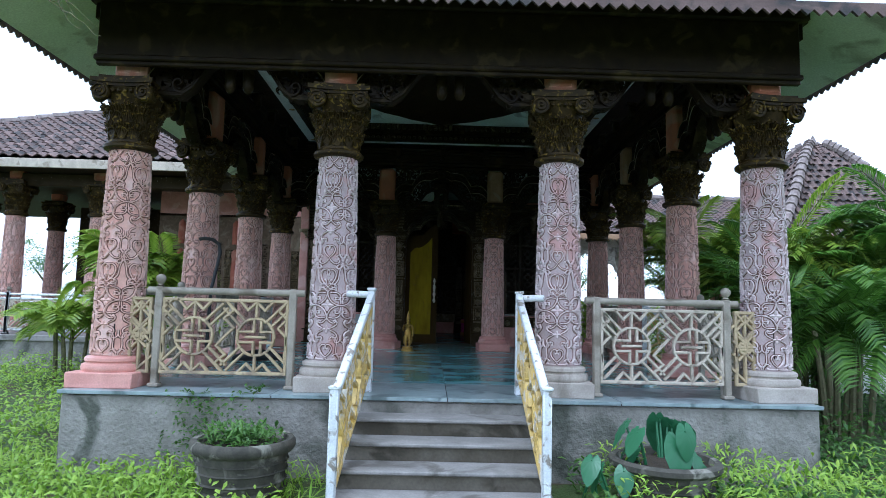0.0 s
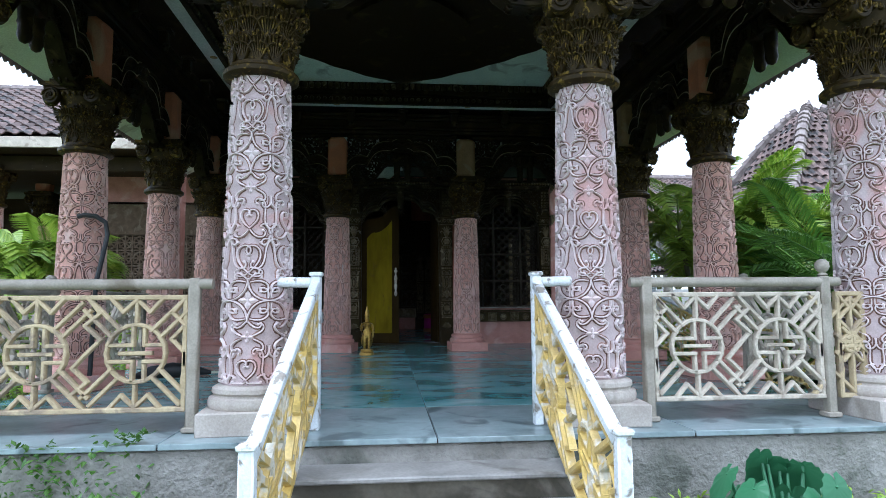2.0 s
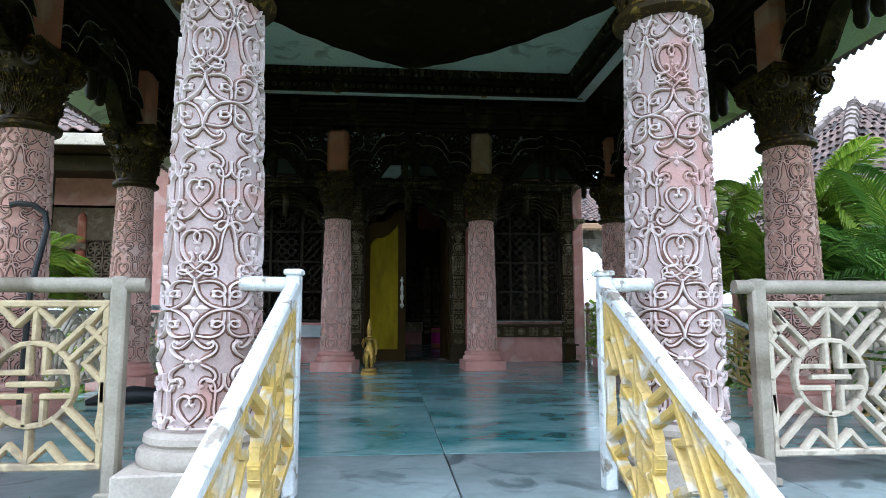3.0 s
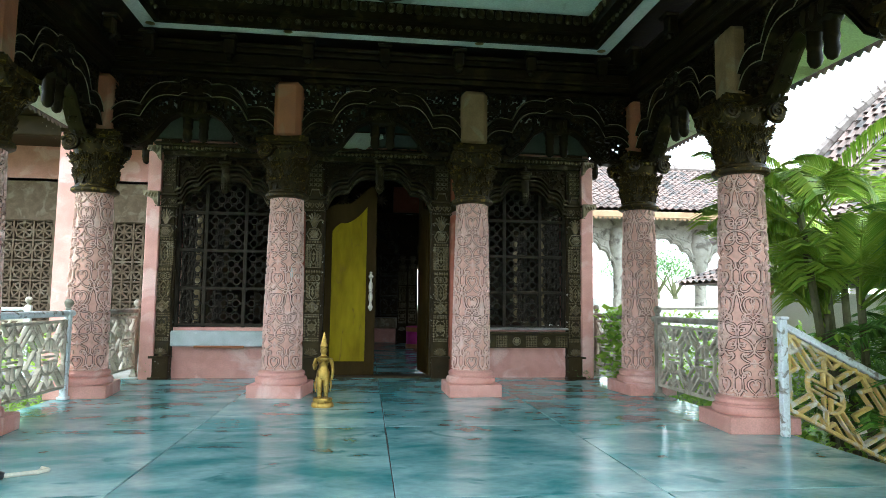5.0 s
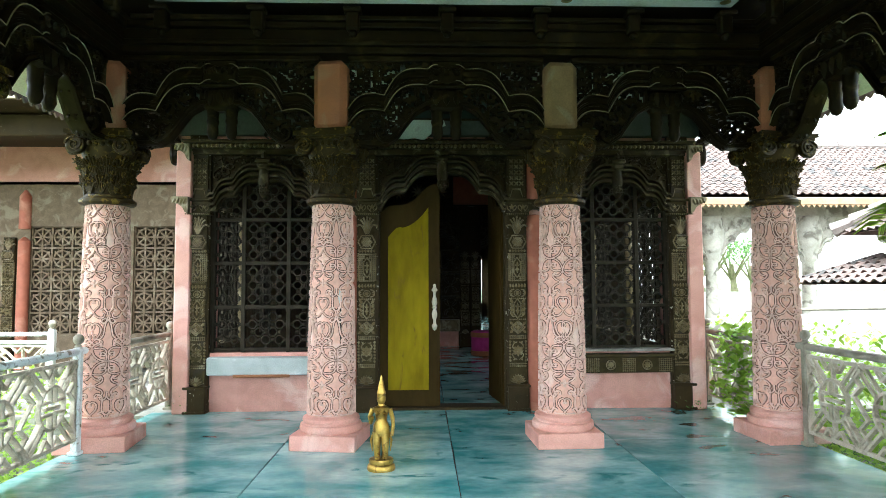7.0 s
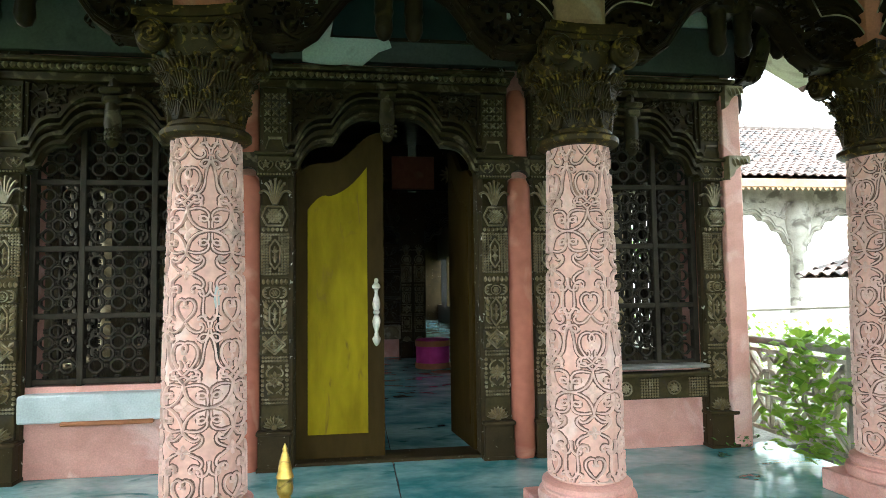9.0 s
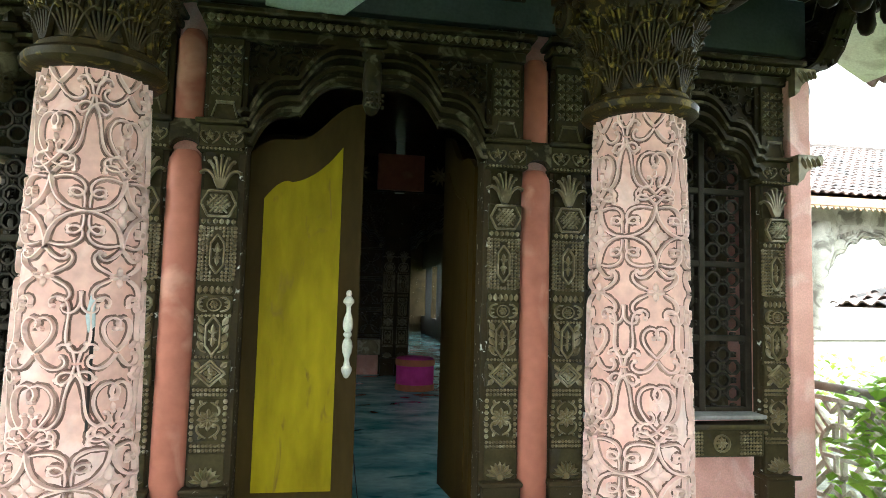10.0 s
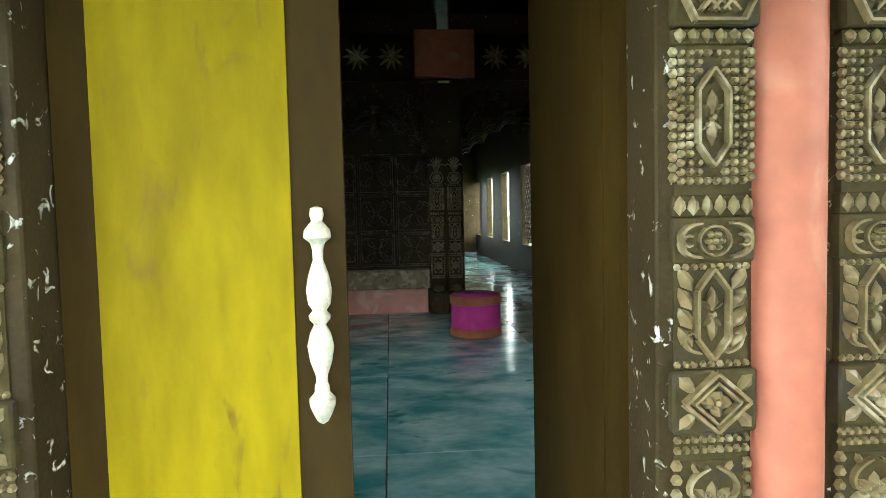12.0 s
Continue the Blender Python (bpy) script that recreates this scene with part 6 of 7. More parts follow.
def tiled_plane(parent, origin, along, up, rows, cols, limit=300, skip=None, w=0.25, step=0.28, size=1.0):
    """Rows of tiles on a slope; the first ones are objects, the rest one joined part."""
    along, up = Vector(along).normalized(), Vector(up).normalized()
    nrm = along.cross(up)
    rot = Matrix((along, up, nrm)).transposed().to_4x4()
    rest, made = Mesh(), 0
    src = tile_mesh()
    rnd = random.Random(rows * 31 + cols)
    w, step = w * size, step * size
    for r in range(rows):
        for c in range(cols):
            u, v = (c + 0.5) * w, r * step
            if skip and skip(u, v):
                continue
            mt = Matrix.Translation(Vector(origin) + along * (u + rnd.uniform(-.006, .006)) + up * (v + rnd.uniform(-.012, .012)) + nrm * 0.03) @ rot @ pose(0, 0, 0, rnd.uniform(-1.5, 1.5), rnd.uniform(-2, 2), rnd.uniform(-1.2, 1.2)) @ Matrix.Scale(size, 4)
            if made < limit:
                part("roof_tile", TILE_MESH, TILE, parent, at=parent.matrix_world.inverted() @ mt)
                made += 1
            else:
                rest.add([mt @ Vector(p) for p in src.v], src.f)
    if rest.v:
        ob = part("roof_tiles", rest, TILE, parent)
        tagged(ob, kind="stuff")


def ridge_tiles(parent, a, b, n, r=0.11):
    a, b = Vector(a), Vector(b)
    d = (b - a) / n
    for k in range(n):
        p0, p1 = a + d * k, a + d * (k + 1.08)
        part("ridge_tile", Mesh().tube([p0 + Vector((0, 0, 0.01)), p1], r, 8, (1.12, 0.95)), RIDGE, parent, "pale lichened ridge tile")


# right building: low tiled roof over a white arcade
rb = thing("garden_house", pose(0, 0, 0), "white arcaded house with an old clay tile roof", "house")
slope = Vector((0, 2.8, 1.5))
tiled_plane(rb, (3.05, 17.65, 3.60), (1, 0, 0), slope, 19, 64, 300, size=0.63)
part("roof_deck", Mesh().prism([(17.6, 3.52), (20.6, 5.12), (20.6, 5.02), (17.6, 3.42)], 3.0, 13.2, lambda a, b, c: (c, a, b)), FRAME_WOOD, rb)
ridge_tiles(rb, (3.0, 20.45, 5.14), (13.2, 20.45, 5.14), 26)
fb = Mesh().box(8.1, 17.60, 3.50, 10.2, 0.05, 0.13, 0.006)
for k in range(100):
    x = 3.05 + 0.1025 * k
    fb.prism([(x, 3.44), (x + 0.1, 3.44), (x + 0.05, 3.38)], 17.585, 17.61)
part("fascia", fb, FASCIA, rb, "toothed ochre eave board")
part("wall", Mesh().box(8.1, 18.42, 3.40, 10.0, 0.16, 0.30).box(8.1, 18.42, 0.85, 10.0, 0.2, 0.44), STAINED_WHITE, rb, "white limewashed wall")
part("wall", Mesh().box(8.1, 22.5, 1.2, 10.0, 0.2, 1.2), WHITE_WALL, rb, "white limewashed wall")
for k in range(6):
    x = 3.45 + 1.9 * k
    part("pillar", Mesh().box(x, 18.4, 1.2, 0.36, 0.36, 0.3, 0.02).lathe([(0.15, 1.3), (0.13, 1.5), (0.115, 2.4), (0.15, 2.45), (0.17, 2.6), (0.24, 2.85), (0.26, 3.0), (0.20, 3.3)], 14, x, 18.4), STAINED_WHITE, rb, "stained white pillar")
    if k < 5:
        cc = lobed(0.83, [(0.28, 2.97), (0.52, 2.80), (0.74, 2.58), (0.83, 2.42)], 3.06)
        am = Mesh().strip(cc, [(x2, 3.28) for x2, z in cc], -0.05, 0.05)
        for lift in (0.03, 0.10):
            for s in (-1, 1):
                am.ribbon(raised(cc, lift), 0.03, 0.03, lambda u, v, z, s=s: (u, s * (0.05 + z), v), 0)
        for s in (-1, 1):
            for j in range(6):
                am.ribbon(scroll(s * (0.25 + 0.09 * j), 3.20 - 0.03 * j, -1.2 if s > 0 else -1.9, 0.22, s * 6, s * 50, 10), 0.025, 0.025, lambda u, v, z: (u, -0.05 - z, v))
        part("arch", am, STAINED_WHITE, rb, "white carved arch", at=pose(x + 0.95, 18.38, 0))
part("floor_edge", Mesh().box(8.1, 18.0, 0.55, 10.2, 1.0, 0.2, 0.01), PLINTH, rb)
sr = thing("white_parapet", pose(0, 0, 0), "low white garden parapet with sloping coping", "parapet")
part("coping", Mesh().tube([(4.6, 16.9, 0.75), (5.2, 16.9, 1.55), (7.6, 16.9, 1.58)], 0.03, 8), RAIL_GREY, sr)
part("panel", Mesh().prism([(4.6, 0.0), (7.6, 0.0), (7.6, 1.50), (5.22, 1.48), (4.6, 0.7)], 16.88, 16.94), WHITE_WALL, sr)

# tower pavilion with a flared roof
tw = thing("tower_pavilion", pose(8.05, 13.6, 0), "small pavilion with a flared pointed clay tile roof", "pavilion")
prof = [(2.08, 2.72), (1.55, 3.08), (1.12, 3.62), (0.84, 4.08), (0.55, 4.55), (0.32, 4.86), (0.13, 5.06)]
core = Mesh()
for (w0, z0), (w1, z1) in zip(prof[:-1], prof[1:]):
    core.add([(sx * w0, sy * w0, z0) for sx, sy in ((-1, -1), (1, -1), (1, 1), (-1, 1))] + [(sx * w1, sy * w1, z1) for sx, sy in ((-1, -1), (1, -1), (1, 1), (-1, 1))], [(i, (i + 1) % 4, 4 + (i + 1) % 4, 4 + i) for i in range(4)])
part("roof_deck", core, TILE, tw)
rnd = random.Random(4)
rows = 20
for face in range(4):
    for r in range(rows):
        t = r / rows * (len(prof) - 1)
        k = int(t)
        f = t - k
        w0 = prof[k][0] + (prof[k + 1][0] - prof[k][0]) * f
        z0 = prof[k][1] + (prof[k + 1][1] - prof[k][1]) * f
        ang = math.degrees(math.atan2(prof[k + 1][1] - prof[k][1], prof[k][0] - prof[k + 1][0]))
        wt = max(0.08, w0 - 0.04 - 0.20 * math.cos(radians(ang)))
        n = max(1, round(2 * wt / 0.165))
        for c in range(n):
            x = -wt + 2 * wt * (c + 0.5) / n
            if face in (0, 3):
                part("roof_tile", TILE_MESH, TILE, tw, at=pose(0, 0, 0, 0, 0, 90 * face) @ pose(x, -w0 - 0.01, z0 + 0.02, ang - 4 + rnd.uniform(-2, 2), rnd.uniform(-2, 2), 0) @ Matrix.Scale(0.66, 4))
    pts = [(-w - 0.02, -w - 0.02, z + 0.05) for w, z in prof]
    for a, b in zip(pts[:-1], pts[1:]):
        for k in range(3):
            p0, p1 = Vector(a).lerp(Vector(b), k / 3), Vector(a).lerp(Vector(b), (k + 1.12) / 3)
            part("hip_tile", Mesh().tube([p0 + Vector((0, 0, 0.02)), p1], 0.10, 8, (1.15, 0.9)), RIDGE, tw, at=pose(0, 0, 0, 0, 0, 90 * face))
part("finial", Mesh().lathe([(0.15, 5.02), (0.17, 5.10), (0.08, 5.15), (0.04, 5.24), (0.01, 5.32)], 12), RIDGE, tw)
for sx in (-1, 1):
    for sy in (-1, 1):
        part("post", Mesh().box(sx * 1.5, sy * 1.5, 1.45, 0.22, 0.22, 2.9, 0.02), PINK, tw)
part("wall", Mesh().box(0, 0, 0.9, 2.9, 2.9, 1.8), WHITE_WALL, tw)
part("upper_wall", Mesh().box(0, 0, 2.52, 3.3, 3.3, 0.40, 0.01), STONE_GREY, tw, "stained beige wall between two roofs")
skirt = Mesh()
for w0, z0 in ((2.55, 1.98), (1.66, 2.38)):
    skirt.add([(sx * w0, sy * w0, z0) for sx, sy in ((-1, -1), (1, -1), (1, 1), (-1, 1))], [])
skirt.f += [(i, (i + 1) % 4, 4 + (i + 1) % 4, 4 + i) for i in range(4)] + [(3, 2, 1, 0)]
part("lower_roof", skirt, TILE, tw, "low skirt roof of clay tiles", smooth=0)
lean = math.degrees(math.atan2(0.40, 0.89))
for face in (0, 3):
    for r in range(6):
        w0, z0 = 2.55 - 0.85 * r / 6, 1.98 + 0.385 * r / 6
        n = round(2 * w0 / 0.2)
        for c in range(n):
            part("roof_tile", TILE_MESH, TILE, tw, at=pose(0, 0, 0, 0, 0, 90 * face) @ pose(-w0 + 2 * w0 * (c + 0.5) / n, -w0, z0 + 0.03, lean - 3 + rnd.uniform(-2, 2), rnd.uniform(-2, 2), 0) @ Matrix.Scale(0.78, 4))

# left wing: deep veranda under a large tiled roof
lw = thing("side_wing", pose(0, 0, 0), "pink columned wing with a broad clay tile roof", "house")
up = Vector((0, 4.3, 2.3))
tiled_plane(lw, (-15.0, 14.2, 4.50), (1, 0, 0), up, 17, 44, 300, lambda u, v: u < v * 1.05 - 0.1)
dk = Mesh()
dk.add([(-15.2, 14.15, 4.42), (-3.95, 14.15, 4.42), (-3.95, 18.5, 6.74), (-10.4, 18.5, 6.74), (-15.2, 23, 4.42), (-3.95, 23, 4.42), (-15.2, 14.15, 4.34), (-3.95, 14.15, 4.34), (-15.2, 23, 4.34), (-3.95, 23, 4.34)],
       [(0, 1, 2, 3), (4, 0, 3), (5, 4, 3, 2), (1, 5, 2), (6, 8, 9, 7), (0, 6, 7, 1), (1, 7, 9, 5), (4, 8, 6, 0), (5, 9, 8, 4)])
part("roof_deck", dk, FRAME_WOOD, lw, smooth=0)
ridge_tiles(lw, (-10.4, 18.45, 6.80), (-3.95, 18.45, 6.80), 16)
ridge_tiles(lw, (-15.1, 14.2, 4.52), (-10.4, 18.45, 6.80), 16)
part("fascia", Mesh().box(-9.6, 14.12, 4.36, 11.3, 0.06, 0.20, 0.008), CREAM, lw, "pale eave board")
part("beam", Mesh().box(-9.6, 15.1, 4.16, 11.2, 0.26, 0.30, 0.02), FRAME_WOOD, lw)
part("wall", Mesh().box(-5.15, 17.25, 4.15, 4.6, 0.25, 0.9), PINK, lw, "pink plaster upper wall")
for x0, x1, z0, z1 in ((-7.45, -6.75, FZ, 3.75), (-6.75, -5.75, FZ, 1.2), (-6.75, -5.75, 3.0, 3.75), (-5.75, -5.05, FZ, 3.75), (-5.05, -4.05, FZ, 1.2), (-5.05, -4.05, 3.0, 3.75), (-4.05, -2.95, FZ, 3.75)):
    part("wall", Mesh().box((x0 + x1) / 2, 17.25, (z0 + z1) / 2, x1 - x0, 0.25, z1 - z0), WING_BROWN, lw)
part("wall", Mesh().box(-6.9, 19.6, 2.4, 8.0, 0.2, 3.6), FRAME_WOOD, lw)
part("pier", Mesh().box(-4.50, 15.1, 2.35, 0.36, 0.36, 3.45, 0.02).box(-4.50, 15.1, 0.75, 0.46, 0.46, 0.24, 0.015), PINK, lw, "plain pink plastered pier")
for x in (-6.25, -4.55):
    g = Mesh()
    for i in range(3):
        for j in range(5):
            u, v = x - 0.333 + 0.333 * i, 1.38 + 0.36 * j
            for k in range(8):
                a = math.pi / 4 * k
                g.box(u + 0.09 * math.cos(a), 17.2 + 0.001 * (k % 4), v + 0.09 * math.sin(a), 0.17, 0.05, 0.028, 0, Matrix.Rotation(-a, 3, "Y"))
                g.box(u + 0.135 * math.cos(a + 0.39), 17.205, v + 0.135 * math.sin(a + 0.39), 0.028, 0.05, 0.105, 0, Matrix.Rotation(-a - 0.39, 3, "Y"))
    for i in range(4):
        g.box(x - 0.5 + 0.333 * i, 17.2, 2.1, 0.03, 0.06, 1.8)
    for j in range(6):
        g.box(x, 17.2, 1.2 + 0.36 * j, 1.0, 0.056, 0.03)
    part("lattice_pane", g, WING_BROWN, lw, "star lattice screen")
for x in (-7.05, -5.55, -5.25, -3.80):
    copy_thing(first_pilaster, pose(x, 17.06, 0.05))
for x in (-6.83, -5.4):
    part("half_column", Mesh().lathe([(0.09, FZ), (0.09, 2.75), (0.02, 2.82)], 16, x, 17.1), CORAL, lw)
    part("half_column", Mesh().lathe([(0.09, 2.95), (0.09, 3.5), (0.02, 3.6)], 16, x, 17.1), CORAL, lw)
for x, y in ((-7.95, 15.1), (-9.9, 15.1), (-12.0, 15.1), (-8.6, 18.2), (-10.8, 18.2), (-12.9, 18.2)):
    cp = copy_thing(first_column, pose(x, y, -0.192))
    cp.scale = (1.15, 1.15, 1.30)


def white_rail(x0, x1, y):
    t = thing("walkway_railing", pose(x0, y, FZ), "white pipe railing with cast fret panels", "railing", "walkway railings")
    L = x1 - x0
    n = max(1, round(L / 1.15))
    for k in range(n + 1):
        ps = part("post", post_mesh(0.88, 0.07), WHITE_PAINT, t, at=pose(L * k / n, 0, 0))
        part("ball_finial", BALL, WHITE_PAINT, ps, at=pose(0, 0, 0.88))
    for z in (0.83, 0.74, 0.10):
        part("rail", Mesh().tube([(0, 0, z), (L, 0, z)], 0.024, 8), WHITE_PAINT, t)
    for k in range(n):
        part("lattice_panel", fret_panel(L / n - 0.09, 0.56), CREAM, t, at=pose(L * k / n + 0.045, 0, 0.14))


white_rail(-8.9, -4.3, 13.6)
white_rail(-13.5, -8.9, 13.6)
part("walkway_edge", Mesh().box(-9.0, 14.6, 0.58, 10.2, 2.2, 0.12, 0.01), TREAD, lw)
part("base_wall", Mesh().box(-9.0, 14.6, 0.25, 10.1, 2.1, 0.6, 0.01), PLINTH, lw)

# ---------------------------------------------------------------- plants


def leaf_cloud(name, pts, sizes, material, label, category="plants", droop=0.3, seed=1, slim=0.45):
    """Many small folded leaves at the given points."""
    r = np.random.RandomState(seed)
    n = len(pts)
    p = np.asarray(pts, float)
    yaw = r.uniform(0, 2 * math.pi, n)
    tilt = r.uniform(0.15, 1.25, n)
    L = np.asarray(sizes) * r.uniform(0.6, 1.3, n)
    d = np.stack([np.cos(yaw) * np.cos(tilt), np.sin(yaw) * np.cos(tilt), np.sin(tilt)], 1)
    s = np.stack([-np.sin(yaw), np.cos(yaw), np.zeros(n)], 1)
    nm = np.cross(d, s)
    w = (L * slim)[:, None]
    L = L[:, None]
    v = np.stack([p, p + d * L * 0.45 + s * w * 0.5 - nm * w * 0.18, p + d * L * 0.5, p + d * L * 0.45 - s * w * 0.5 - nm * w * 0.18, p + d * L + np.array([0, 0, -1]) * L * droop], 1).reshape(-1, 3)
    k = np.arange(n)[:, None] * 5
    f = np.concatenate([k + np.array([[0, 1, 2]]), k + np.array([[0, 2, 3]]), k + np.array([[1, 4, 2]]), k + np.array([[2, 4, 3]])], 1).reshape(-1, 3)
    me = bpy.data.meshes.new(name)
    me.from_pydata(v.tolist(), [], f.tolist())
    me.materials.append(material)
    ob = new(name, me)
    return tagged(ob, label, category, kind="stuff")


rs = np.random.RandomState(11)


def ground_points(n, x0, x1, y0, y1, h, power=1.0, lump=0.5):
    out = []
    while len(out) < n:
        x, y = rs.uniform(x0, x1), rs.uniform(y0, y1)
        if -PX - 0.03 < x < PX + 0.03 and y > PY0 - 0.03:
            continue
        if abs(x) < 0.80 and 4.3 < y < 5.8:
            continue
        b = noise.noise(Vector((x * 0.9, y * 0.9, 0))) * lump + 0.75
        if rs.uniform() > b:
            continue
        out.append((x, y, -0.02 + h * max(0.1, b) * rs.uniform(0, 1) ** power))
    return out


lawn = ground_points(15000, -10.5, -1.1, 3.3, 7.5, 0.26) + ground_points(15000, -13, -3.2, 7.0, 13.4, 0.45)
leaf_cloud("lawn_weeds", lawn, [0.075] * len(lawn), GRASS, "bright green weeds and grass beside the plinth", seed=3)
blades = ground_points(9000, -8, -0.9, 3.2, 6.2, 0.05)
leaf_cloud("grass_blades", blades, [0.20] * len(blades), GRASS, "bright green grass blades by the steps", slim=0.07, seed=4, droop=0.15)
weeds = ground_points(9000, 0.95, 7.5, 3.2, 6.6, 0.32) + ground_points(9000, 3.2, 9.0, 6.0, 15.0, 0.55)
leaf_cloud("garden_weeds", weeds, [0.085] * len(weeds), WEED, "mixed green weeds on the garden side", seed=5)
ferns = ground_points(3000, 1.2, 4.6, 4.4, 5.6, 0.5, 0.8)
leaf_cloud("fern_tuft", ferns, [0.10] * len(ferns), GRASS, "feathery green weeds against the plinth", slim=0.22, seed=6)
far_green = [(rs.uniform(3.3, 5.2), rs.uniform(12.0, 16.5), 0.2 + 1.3 * rs.uniform() ** 1.5) for _ in range(2600)] + [(rs.uniform(3.3, 4.4), rs.uniform(9.9, 13.3), 0.1 + 1.25 * rs.uniform() ** 1.3) for _ in range(3200)]
leaf_cloud("side_shrub", far_green, [0.11] * len(far_green), GRASS, "bright leafy shrubs beside the veranda railing", seed=7)
left_green = [(rs.uniform(-5.0, -3.35), rs.uniform(9.5, 13.3), 0.1 + 1.1 * rs.uniform() ** 1.4) for _ in range(4200)]
leaf_cloud("side_shrub", left_green, [0.10] * len(left_green), GRASS, "leafy shrubs outside the cream railing", seed=8)
climb = [(2.98 + rs.normal(0, 0.07), 12.75 + rs.normal(0, 0.22), 0.7 + 0.85 * rs.uniform()) for _ in range(330)]
leaf_cloud("climber", climb, [0.13] * len(climb), GRASS, "large-leaved climber growing through the railing", seed=9, slim=0.7)
sprig = [(-1.9 + rs.normal(0, 0.18), 5.62 + rs.normal(0, 0.04), 0.15 + 0.5 * rs.uniform()) for _ in range(420)] + [(-1.55 + rs.normal(0, 0.06), 5.66, 0.64 + 0.06 * rs.uniform()) for _ in range(40)] + [(-2.75 + rs.normal(0, 0.08), 13.32, 0.65 + 0.18 * rs.uniform()) for _ in range(30)] + [(2.72 + rs.normal(0, 0.1), 13.2 + rs.normal(0, 0.1), 0.65 + 0.1 * rs.uniform()) for _ in range(30)]
leaf_cloud("plinth_weeds", sprig, [0.055] * len(sprig), WEED, "small weeds rooted in the plinth cracks", seed=10)


def frond(mesh, base, yaw, length, rise, sag, leaf, pairs, rnd):
    """A feather palm leaf: an arching rib with drooping leaflets."""
    pts = []
    for i in range(13):
        t = i / 12
        out = length * (t - 0.18 * t * t)
        pts.append(Vector(base) + Vector((math.cos(yaw) * out, math.sin(yaw) * out, rise * t - sag * t ** 2.3)))
    mesh.tube([tuple(p) for p in pts], 0.014, 4, [1 - 0.85 * i / 12 for i in range(13)])
    side = Vector((-math.sin(yaw), math.cos(yaw), 0))
    for k in range(pairs):
        t = 0.16 + 0.84 * (k + rnd.random() * 0.5) / pairs
        i = min(11, int(t * 12))
        p = pts[i].lerp(pts[i + 1], t * 12 - i)
        d = (pts[i + 1] - pts[i]).normalized()
        L = leaf * (0.55 + 0.6 * math.sin(math.pi * min(1, t * 0.9 + 0.1)))
        for s in (-1, 1):
            v = (d * 0.62 + side * s * 0.72 + Vector((0, 0, 0.28))).normalized()
            w = d.cross(v).normalized().cross(v) * 0.016
            a, m1, e = p, p + v * L * 0.5, p + v * L + Vector((0, 0, -0.34 * L))
            up = Vector((0, 0, 0.004))
            mesh.add([a, m1 + w + up, m1 - up, m1 - w + up, e], [(0, 1, 2), (0, 2, 3), (1, 4, 2), (2, 4, 3)])


def palm(x, y, stems, height, length, material, label, seed, per=9):
    rnd = random.Random(seed)
    t = thing("palm", pose(x, y, 0), label, "palm tree", "garden palms")
    cr = Mesh()
    for k in range(stems):
        a = 2 * math.pi * k / stems + rnd.random()
        r = rnd.uniform(0.08, 0.40)
        h = height * rnd.uniform(0.55, 1.05)
        lean = rnd.uniform(0.1, 0.35)
        bx, by = r * math.cos(a), r * math.sin(a)
        tx, ty = bx + lean * math.cos(a) * h * 0.5, by + lean * math.sin(a) * h * 0.5
        part("stem", Mesh().tube([(bx, by, -0.05), (bx + (tx - bx) * 0.4, by + (ty - by) * 0.4, h * 0.5), (tx, ty, h)], 0.035, 7, (1.2, 1, 0.9)), STEM, t)
        for f in range(per):
            frond(cr, (tx, ty, h - rnd.uniform(0, 0.25)), a + rnd.uniform(-2.2, 2.2), length * rnd.uniform(0.7, 1.1), length * rnd.uniform(0.55, 1.15), length * rnd.uniform(0.30, 0.80), 0.40, 34, rnd)
    part("crown", cr, material, t, smooth=0)


palm(4.75, 8.1, 9, 1.55, 1.55, PALM, "dense green areca palm clump beside the plinth", 1, 8)
palm(5.6, 9.9, 9, 2.5, 1.5, PALM_LIT, "bright green areca palm clump in the garden", 2, 8)
palm(4.35, 10.3, 10, 2.5, 1.15, PALM_LIT, "bright green areca palm clump in the garden", 3, 8)
palm(5.1, 10.2, 8, 0.9, 1.35, PALM, "low green areca palm clump in the garden", 12, 8)
palm(6.8, 9.2, 8, 2.5, 1.6, PALM, "dark green areca palm clump in the garden", 6, 8)
palm(-4.6, 10.5, 6, 1.9, 0.85, PALM_LIT, "yellow-green areca palm near the pink wing", 4, 8)
palm(-6.3, 11.4, 5, 1.3, 0.9, PALM_LIT, "yellow-green areca palm near the pink wing", 14, 8)


def pot(x, y, r, h, label):
    t = thing("plant_pot", pose(x, y, -0.02), label, "plant pot", "garden pots")
    prof = [(r * 0.78, 0), (r * 0.84, h * 0.15), (r * 0.90, h * 0.5), (r * 0.94, h * 0.78), (r * 1.02, h * 0.80), (r * 1.08, h * 0.86), (r * 1.08, h * 0.95), (r * 1.03, h), (r * 0.93, h * 0.99), (r * 0.90, h * 0.86)]
    part("bowl", Mesh().lathe(prof, 36, cap=False), POT, t)
    rings = Mesh()
    for z in (0.22, 0.36, 0.52, 0.66):
        rings.lathe([(r * 0.86, h * z - 0.012), (r * (0.86 + 0.10 * z) + 0.012, h * z), (r * 0.86, h * z + 0.012)], 36)
    part("moulding", rings, POT, t)
    part("soil", Mesh().lathe([(r * 0.92, h * 0.86), (r * 0.5, h * 0.90), (0.01, h * 0.91)], 28), SOIL, t)
    return t


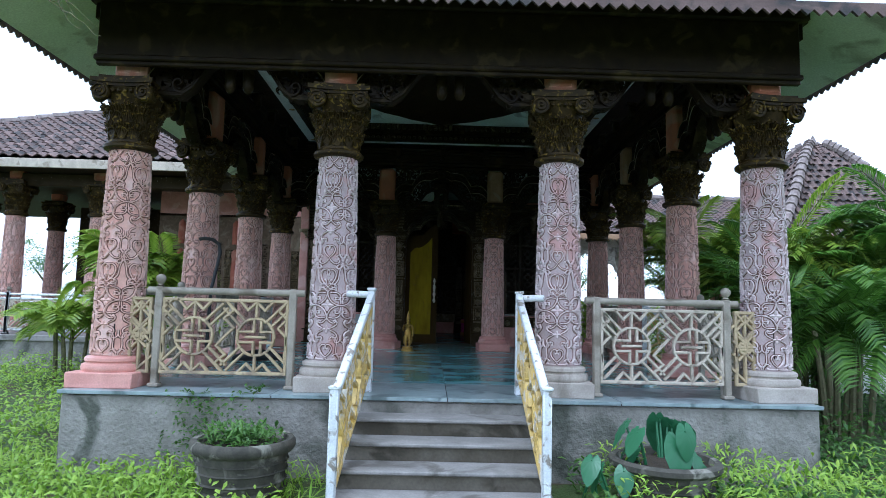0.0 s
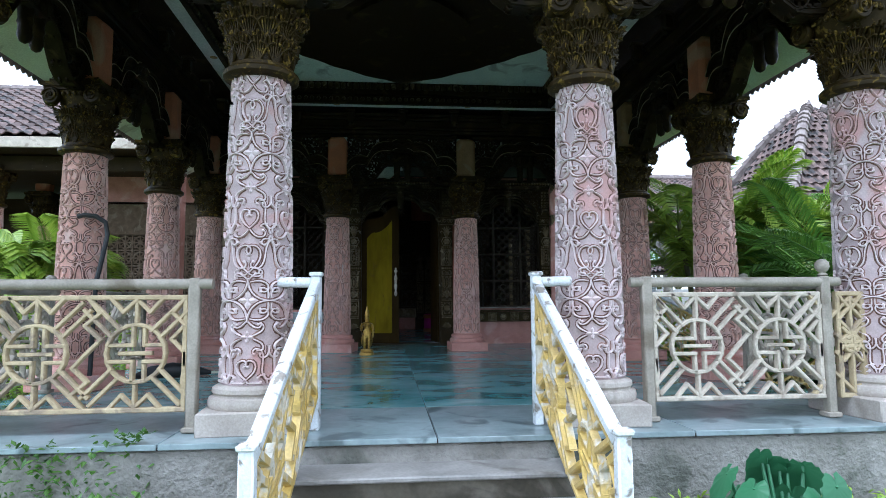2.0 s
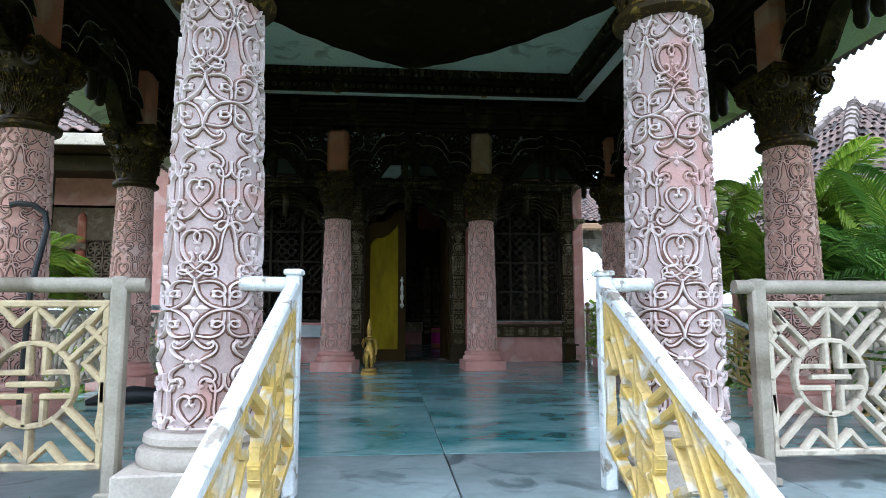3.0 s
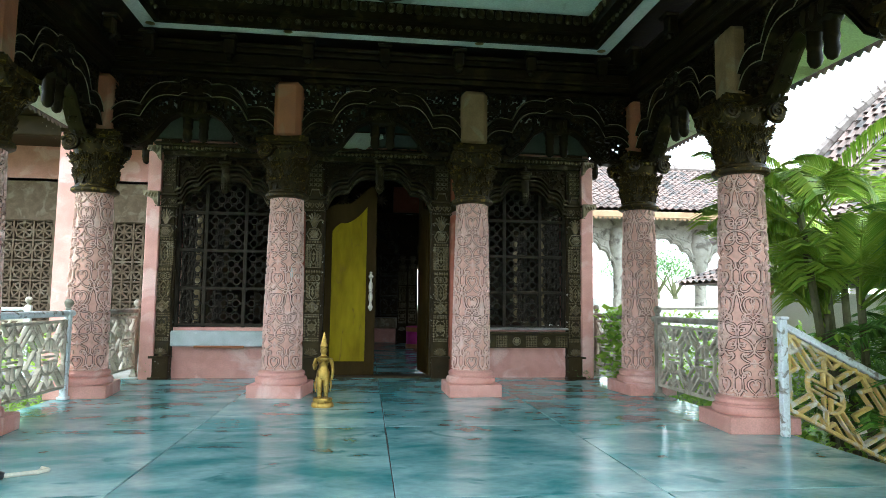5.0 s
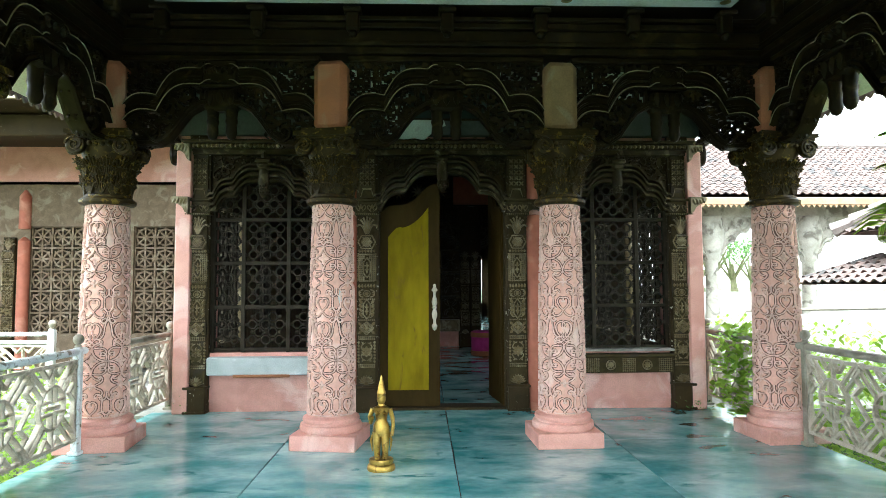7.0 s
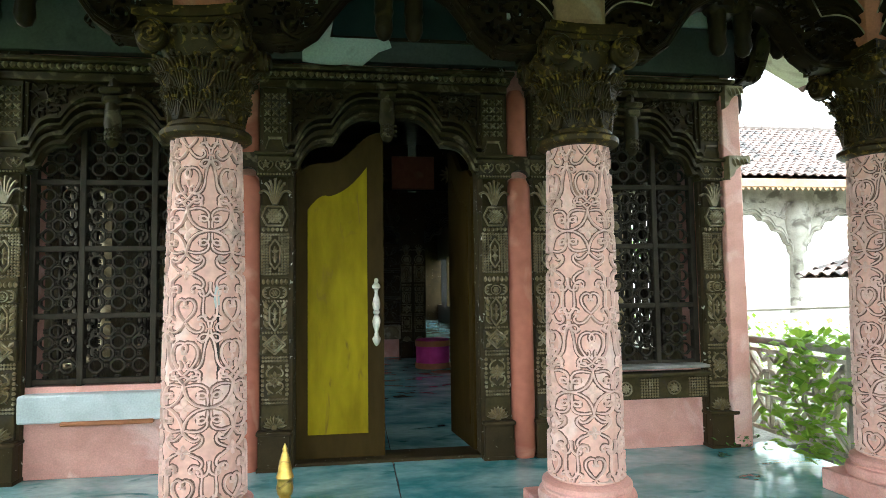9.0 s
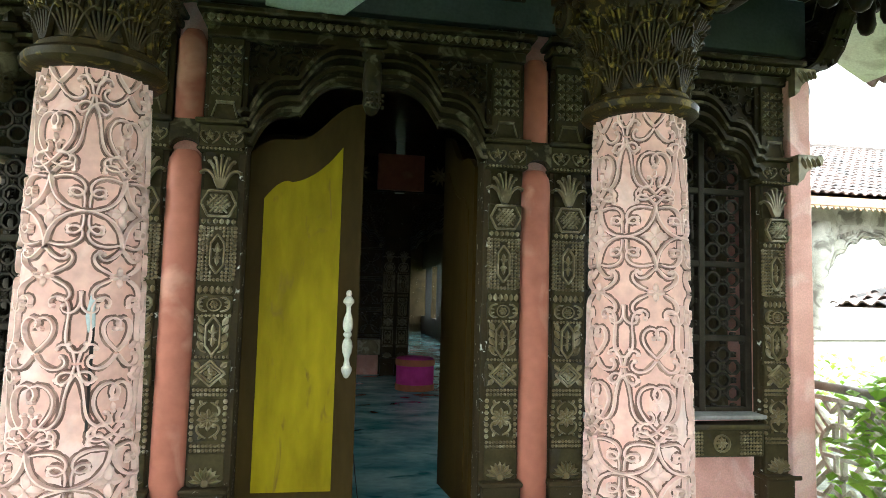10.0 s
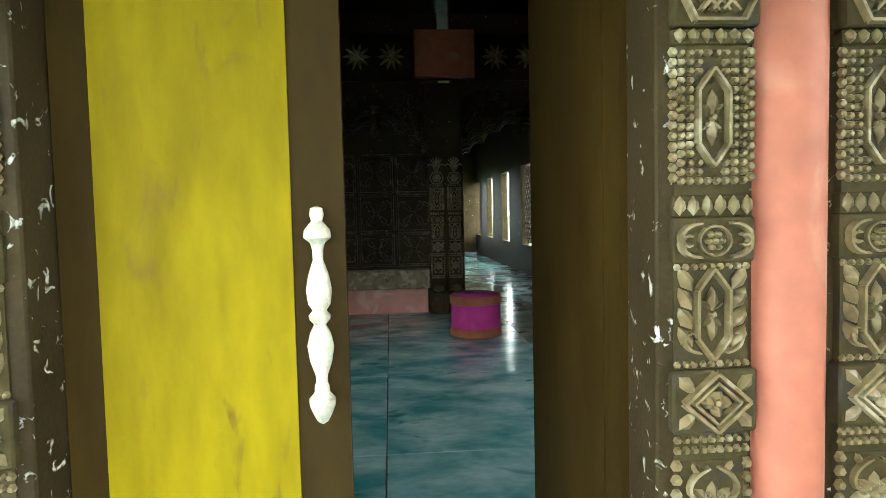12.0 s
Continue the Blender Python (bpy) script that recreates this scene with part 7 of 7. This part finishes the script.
pot(-1.43, 5.05, 0.335, 0.44, "mossy round stone pot with a lipped rim on the grass")
pot(1.58, 5.05, 0.36, 0.36, "mossy stone pot holding taro plants")
pw = [(-1.43 + 0.29 * math.cos(a) * q, 5.05 + 0.29 * math.sin(a) * q, 0.36 + 0.12 * rs.uniform()) for a, q in zip(rs.uniform(0, 6.28, 520), rs.uniform(0.1, 1, 520))]
leaf_cloud("pot_weeds", pw, [0.085] * len(pw), WEED, "small weeds and dry twigs filling the stone pot", seed=12, slim=0.3)


def taro(x, y, z, yaw, size, h, tilt):
    t = thing("taro_plant", pose(x, y, z), "broad heart-shaped green taro leaf on a stalk", "plant", "taro leaves")
    top = Vector((math.cos(yaw) * h * 0.35, math.sin(yaw) * h * 0.35, h))
    part("stalk", Mesh().tube([(0, 0, 0), tuple(top * 0.5 + Vector((0, 0, h * 0.08))), tuple(top)], 0.010, 6, (1.3, 1, 0.8)), TARO, t)
    m = Mesh()
    n = 26
    rim = []
    for i in range(n):
        a = 2 * math.pi * i / n
        r = (1.0 - 0.30 * math.cos(a) + 0.10 * math.cos(2 * a) + 0.40 * math.exp(-((a - math.pi) ** 2) / 0.10)) * (1 - 0.55 * math.exp(-((a - math.pi * 0) ** 2) / 0.06) - 0.55 * math.exp(-((a - 2 * math.pi) ** 2) / 0.06))
        rim.append((-r * math.cos(a) * 0.62 + 0.1, r * math.sin(a) * 0.47))
    pts = [(0.0, 0.0, 0.0)]
    for k in (0.5, 1.0):
        pts += [(u * k, v * k, -0.10 * (abs(v * k)) - 0.22 * (u * k) ** 2 + 0.03 * math.cos(9 * i) * k) for i, (u, v) in enumerate(rim)]
    q = [(0, 1 + i, 1 + (i + 1) % n) for i in range(n)] + [(1 + i, 1 + n + i, 1 + n + (i + 1) % n, 1 + (i + 1) % n) for i in range(n)]
    m.add([Vector(p) * size for p in pts], q)
    part("leaf", m, TARO, t, at=Matrix.Translation(top) @ pose(0, 0, 0, 0, tilt, math.degrees(yaw)), smooth=60)


rt = random.Random(21)
for k in range(13):
    a = rt.uniform(0, 6.28)
    taro(1.58 + 0.18 * math.cos(a), 5.05 + 0.15 * math.sin(a), 0.28, a, rt.uniform(0.15, 0.24), rt.uniform(0.10, 0.30), rt.uniform(35, 75))
for k in range(4):
    taro(0.98 + 0.09 * k, 4.95 + rt.uniform(-0.1, 0.1), 0.0, rt.uniform(3, 6), 0.15, rt.uniform(0.2, 0.36), rt.uniform(30, 60))

# far trees and a bare twig under the eave
far = [(rs.uniform(-30, 34), rs.uniform(40, 46), 0) for _ in range(10)]
for i, (x, y, z) in enumerate(far):
    t = thing("far_tree", pose(x, y, 0), "distant leafy tree behind the roofs", "tree", "distant trees")
    part("trunk", Mesh().tube([(0, 0, -0.1), (0.1, 0, 1.6), (0.0, 0.1, 3.2)], 0.22, 8, (1.3, 1, 0.6)), STEM, t)
    for k in range(5):
        a = 1.256 * k
        lim = Mesh().tube([(0, 0, 2.2), (0.7 * math.cos(a), 0.7 * math.sin(a), 3.2), (1.3 * math.cos(a), 1.3 * math.sin(a), 4.0)], 0.09, 6, (1, 0.7, 0.3))
        part("limb", lim, STEM, t)
    cl = []
    for k in range(14):
        cx, cy, cz = rs.normal(0, 1.2), rs.normal(0, 1.2), 3.4 + abs(rs.normal(0, 0.9))
        cl += [(cx + rs.normal(0, 0.4), cy + rs.normal(0, 0.4), cz + rs.normal(0, 0.35)) for _ in range(110)]
    ob = leaf_cloud("crown", cl, [0.22] * len(cl), WEED, seed=30 + i, label="")
    ob.parent = t
tg = thing("bare_twig", pose(-3.1, 5.06, 3.72), "thin bare dry twig hanging by the eave", "twig")
b = Mesh()
rt = random.Random(2)
for k in range(5):
    x, z = -0.05 * k, 0.05 * k
    pts = [(x, 0, z)]
    for i in range(7):
        x += rt.uniform(0.02, 0.09)
        z -= rt.uniform(-0.02, 0.10)
        pts.append((x, rt.uniform(-0.02, 0.02), z))
    b.tube(pts, 0.006, 5, [1 - i * 0.11 for i in range(8)])
part("branch", b, STEM, tg)
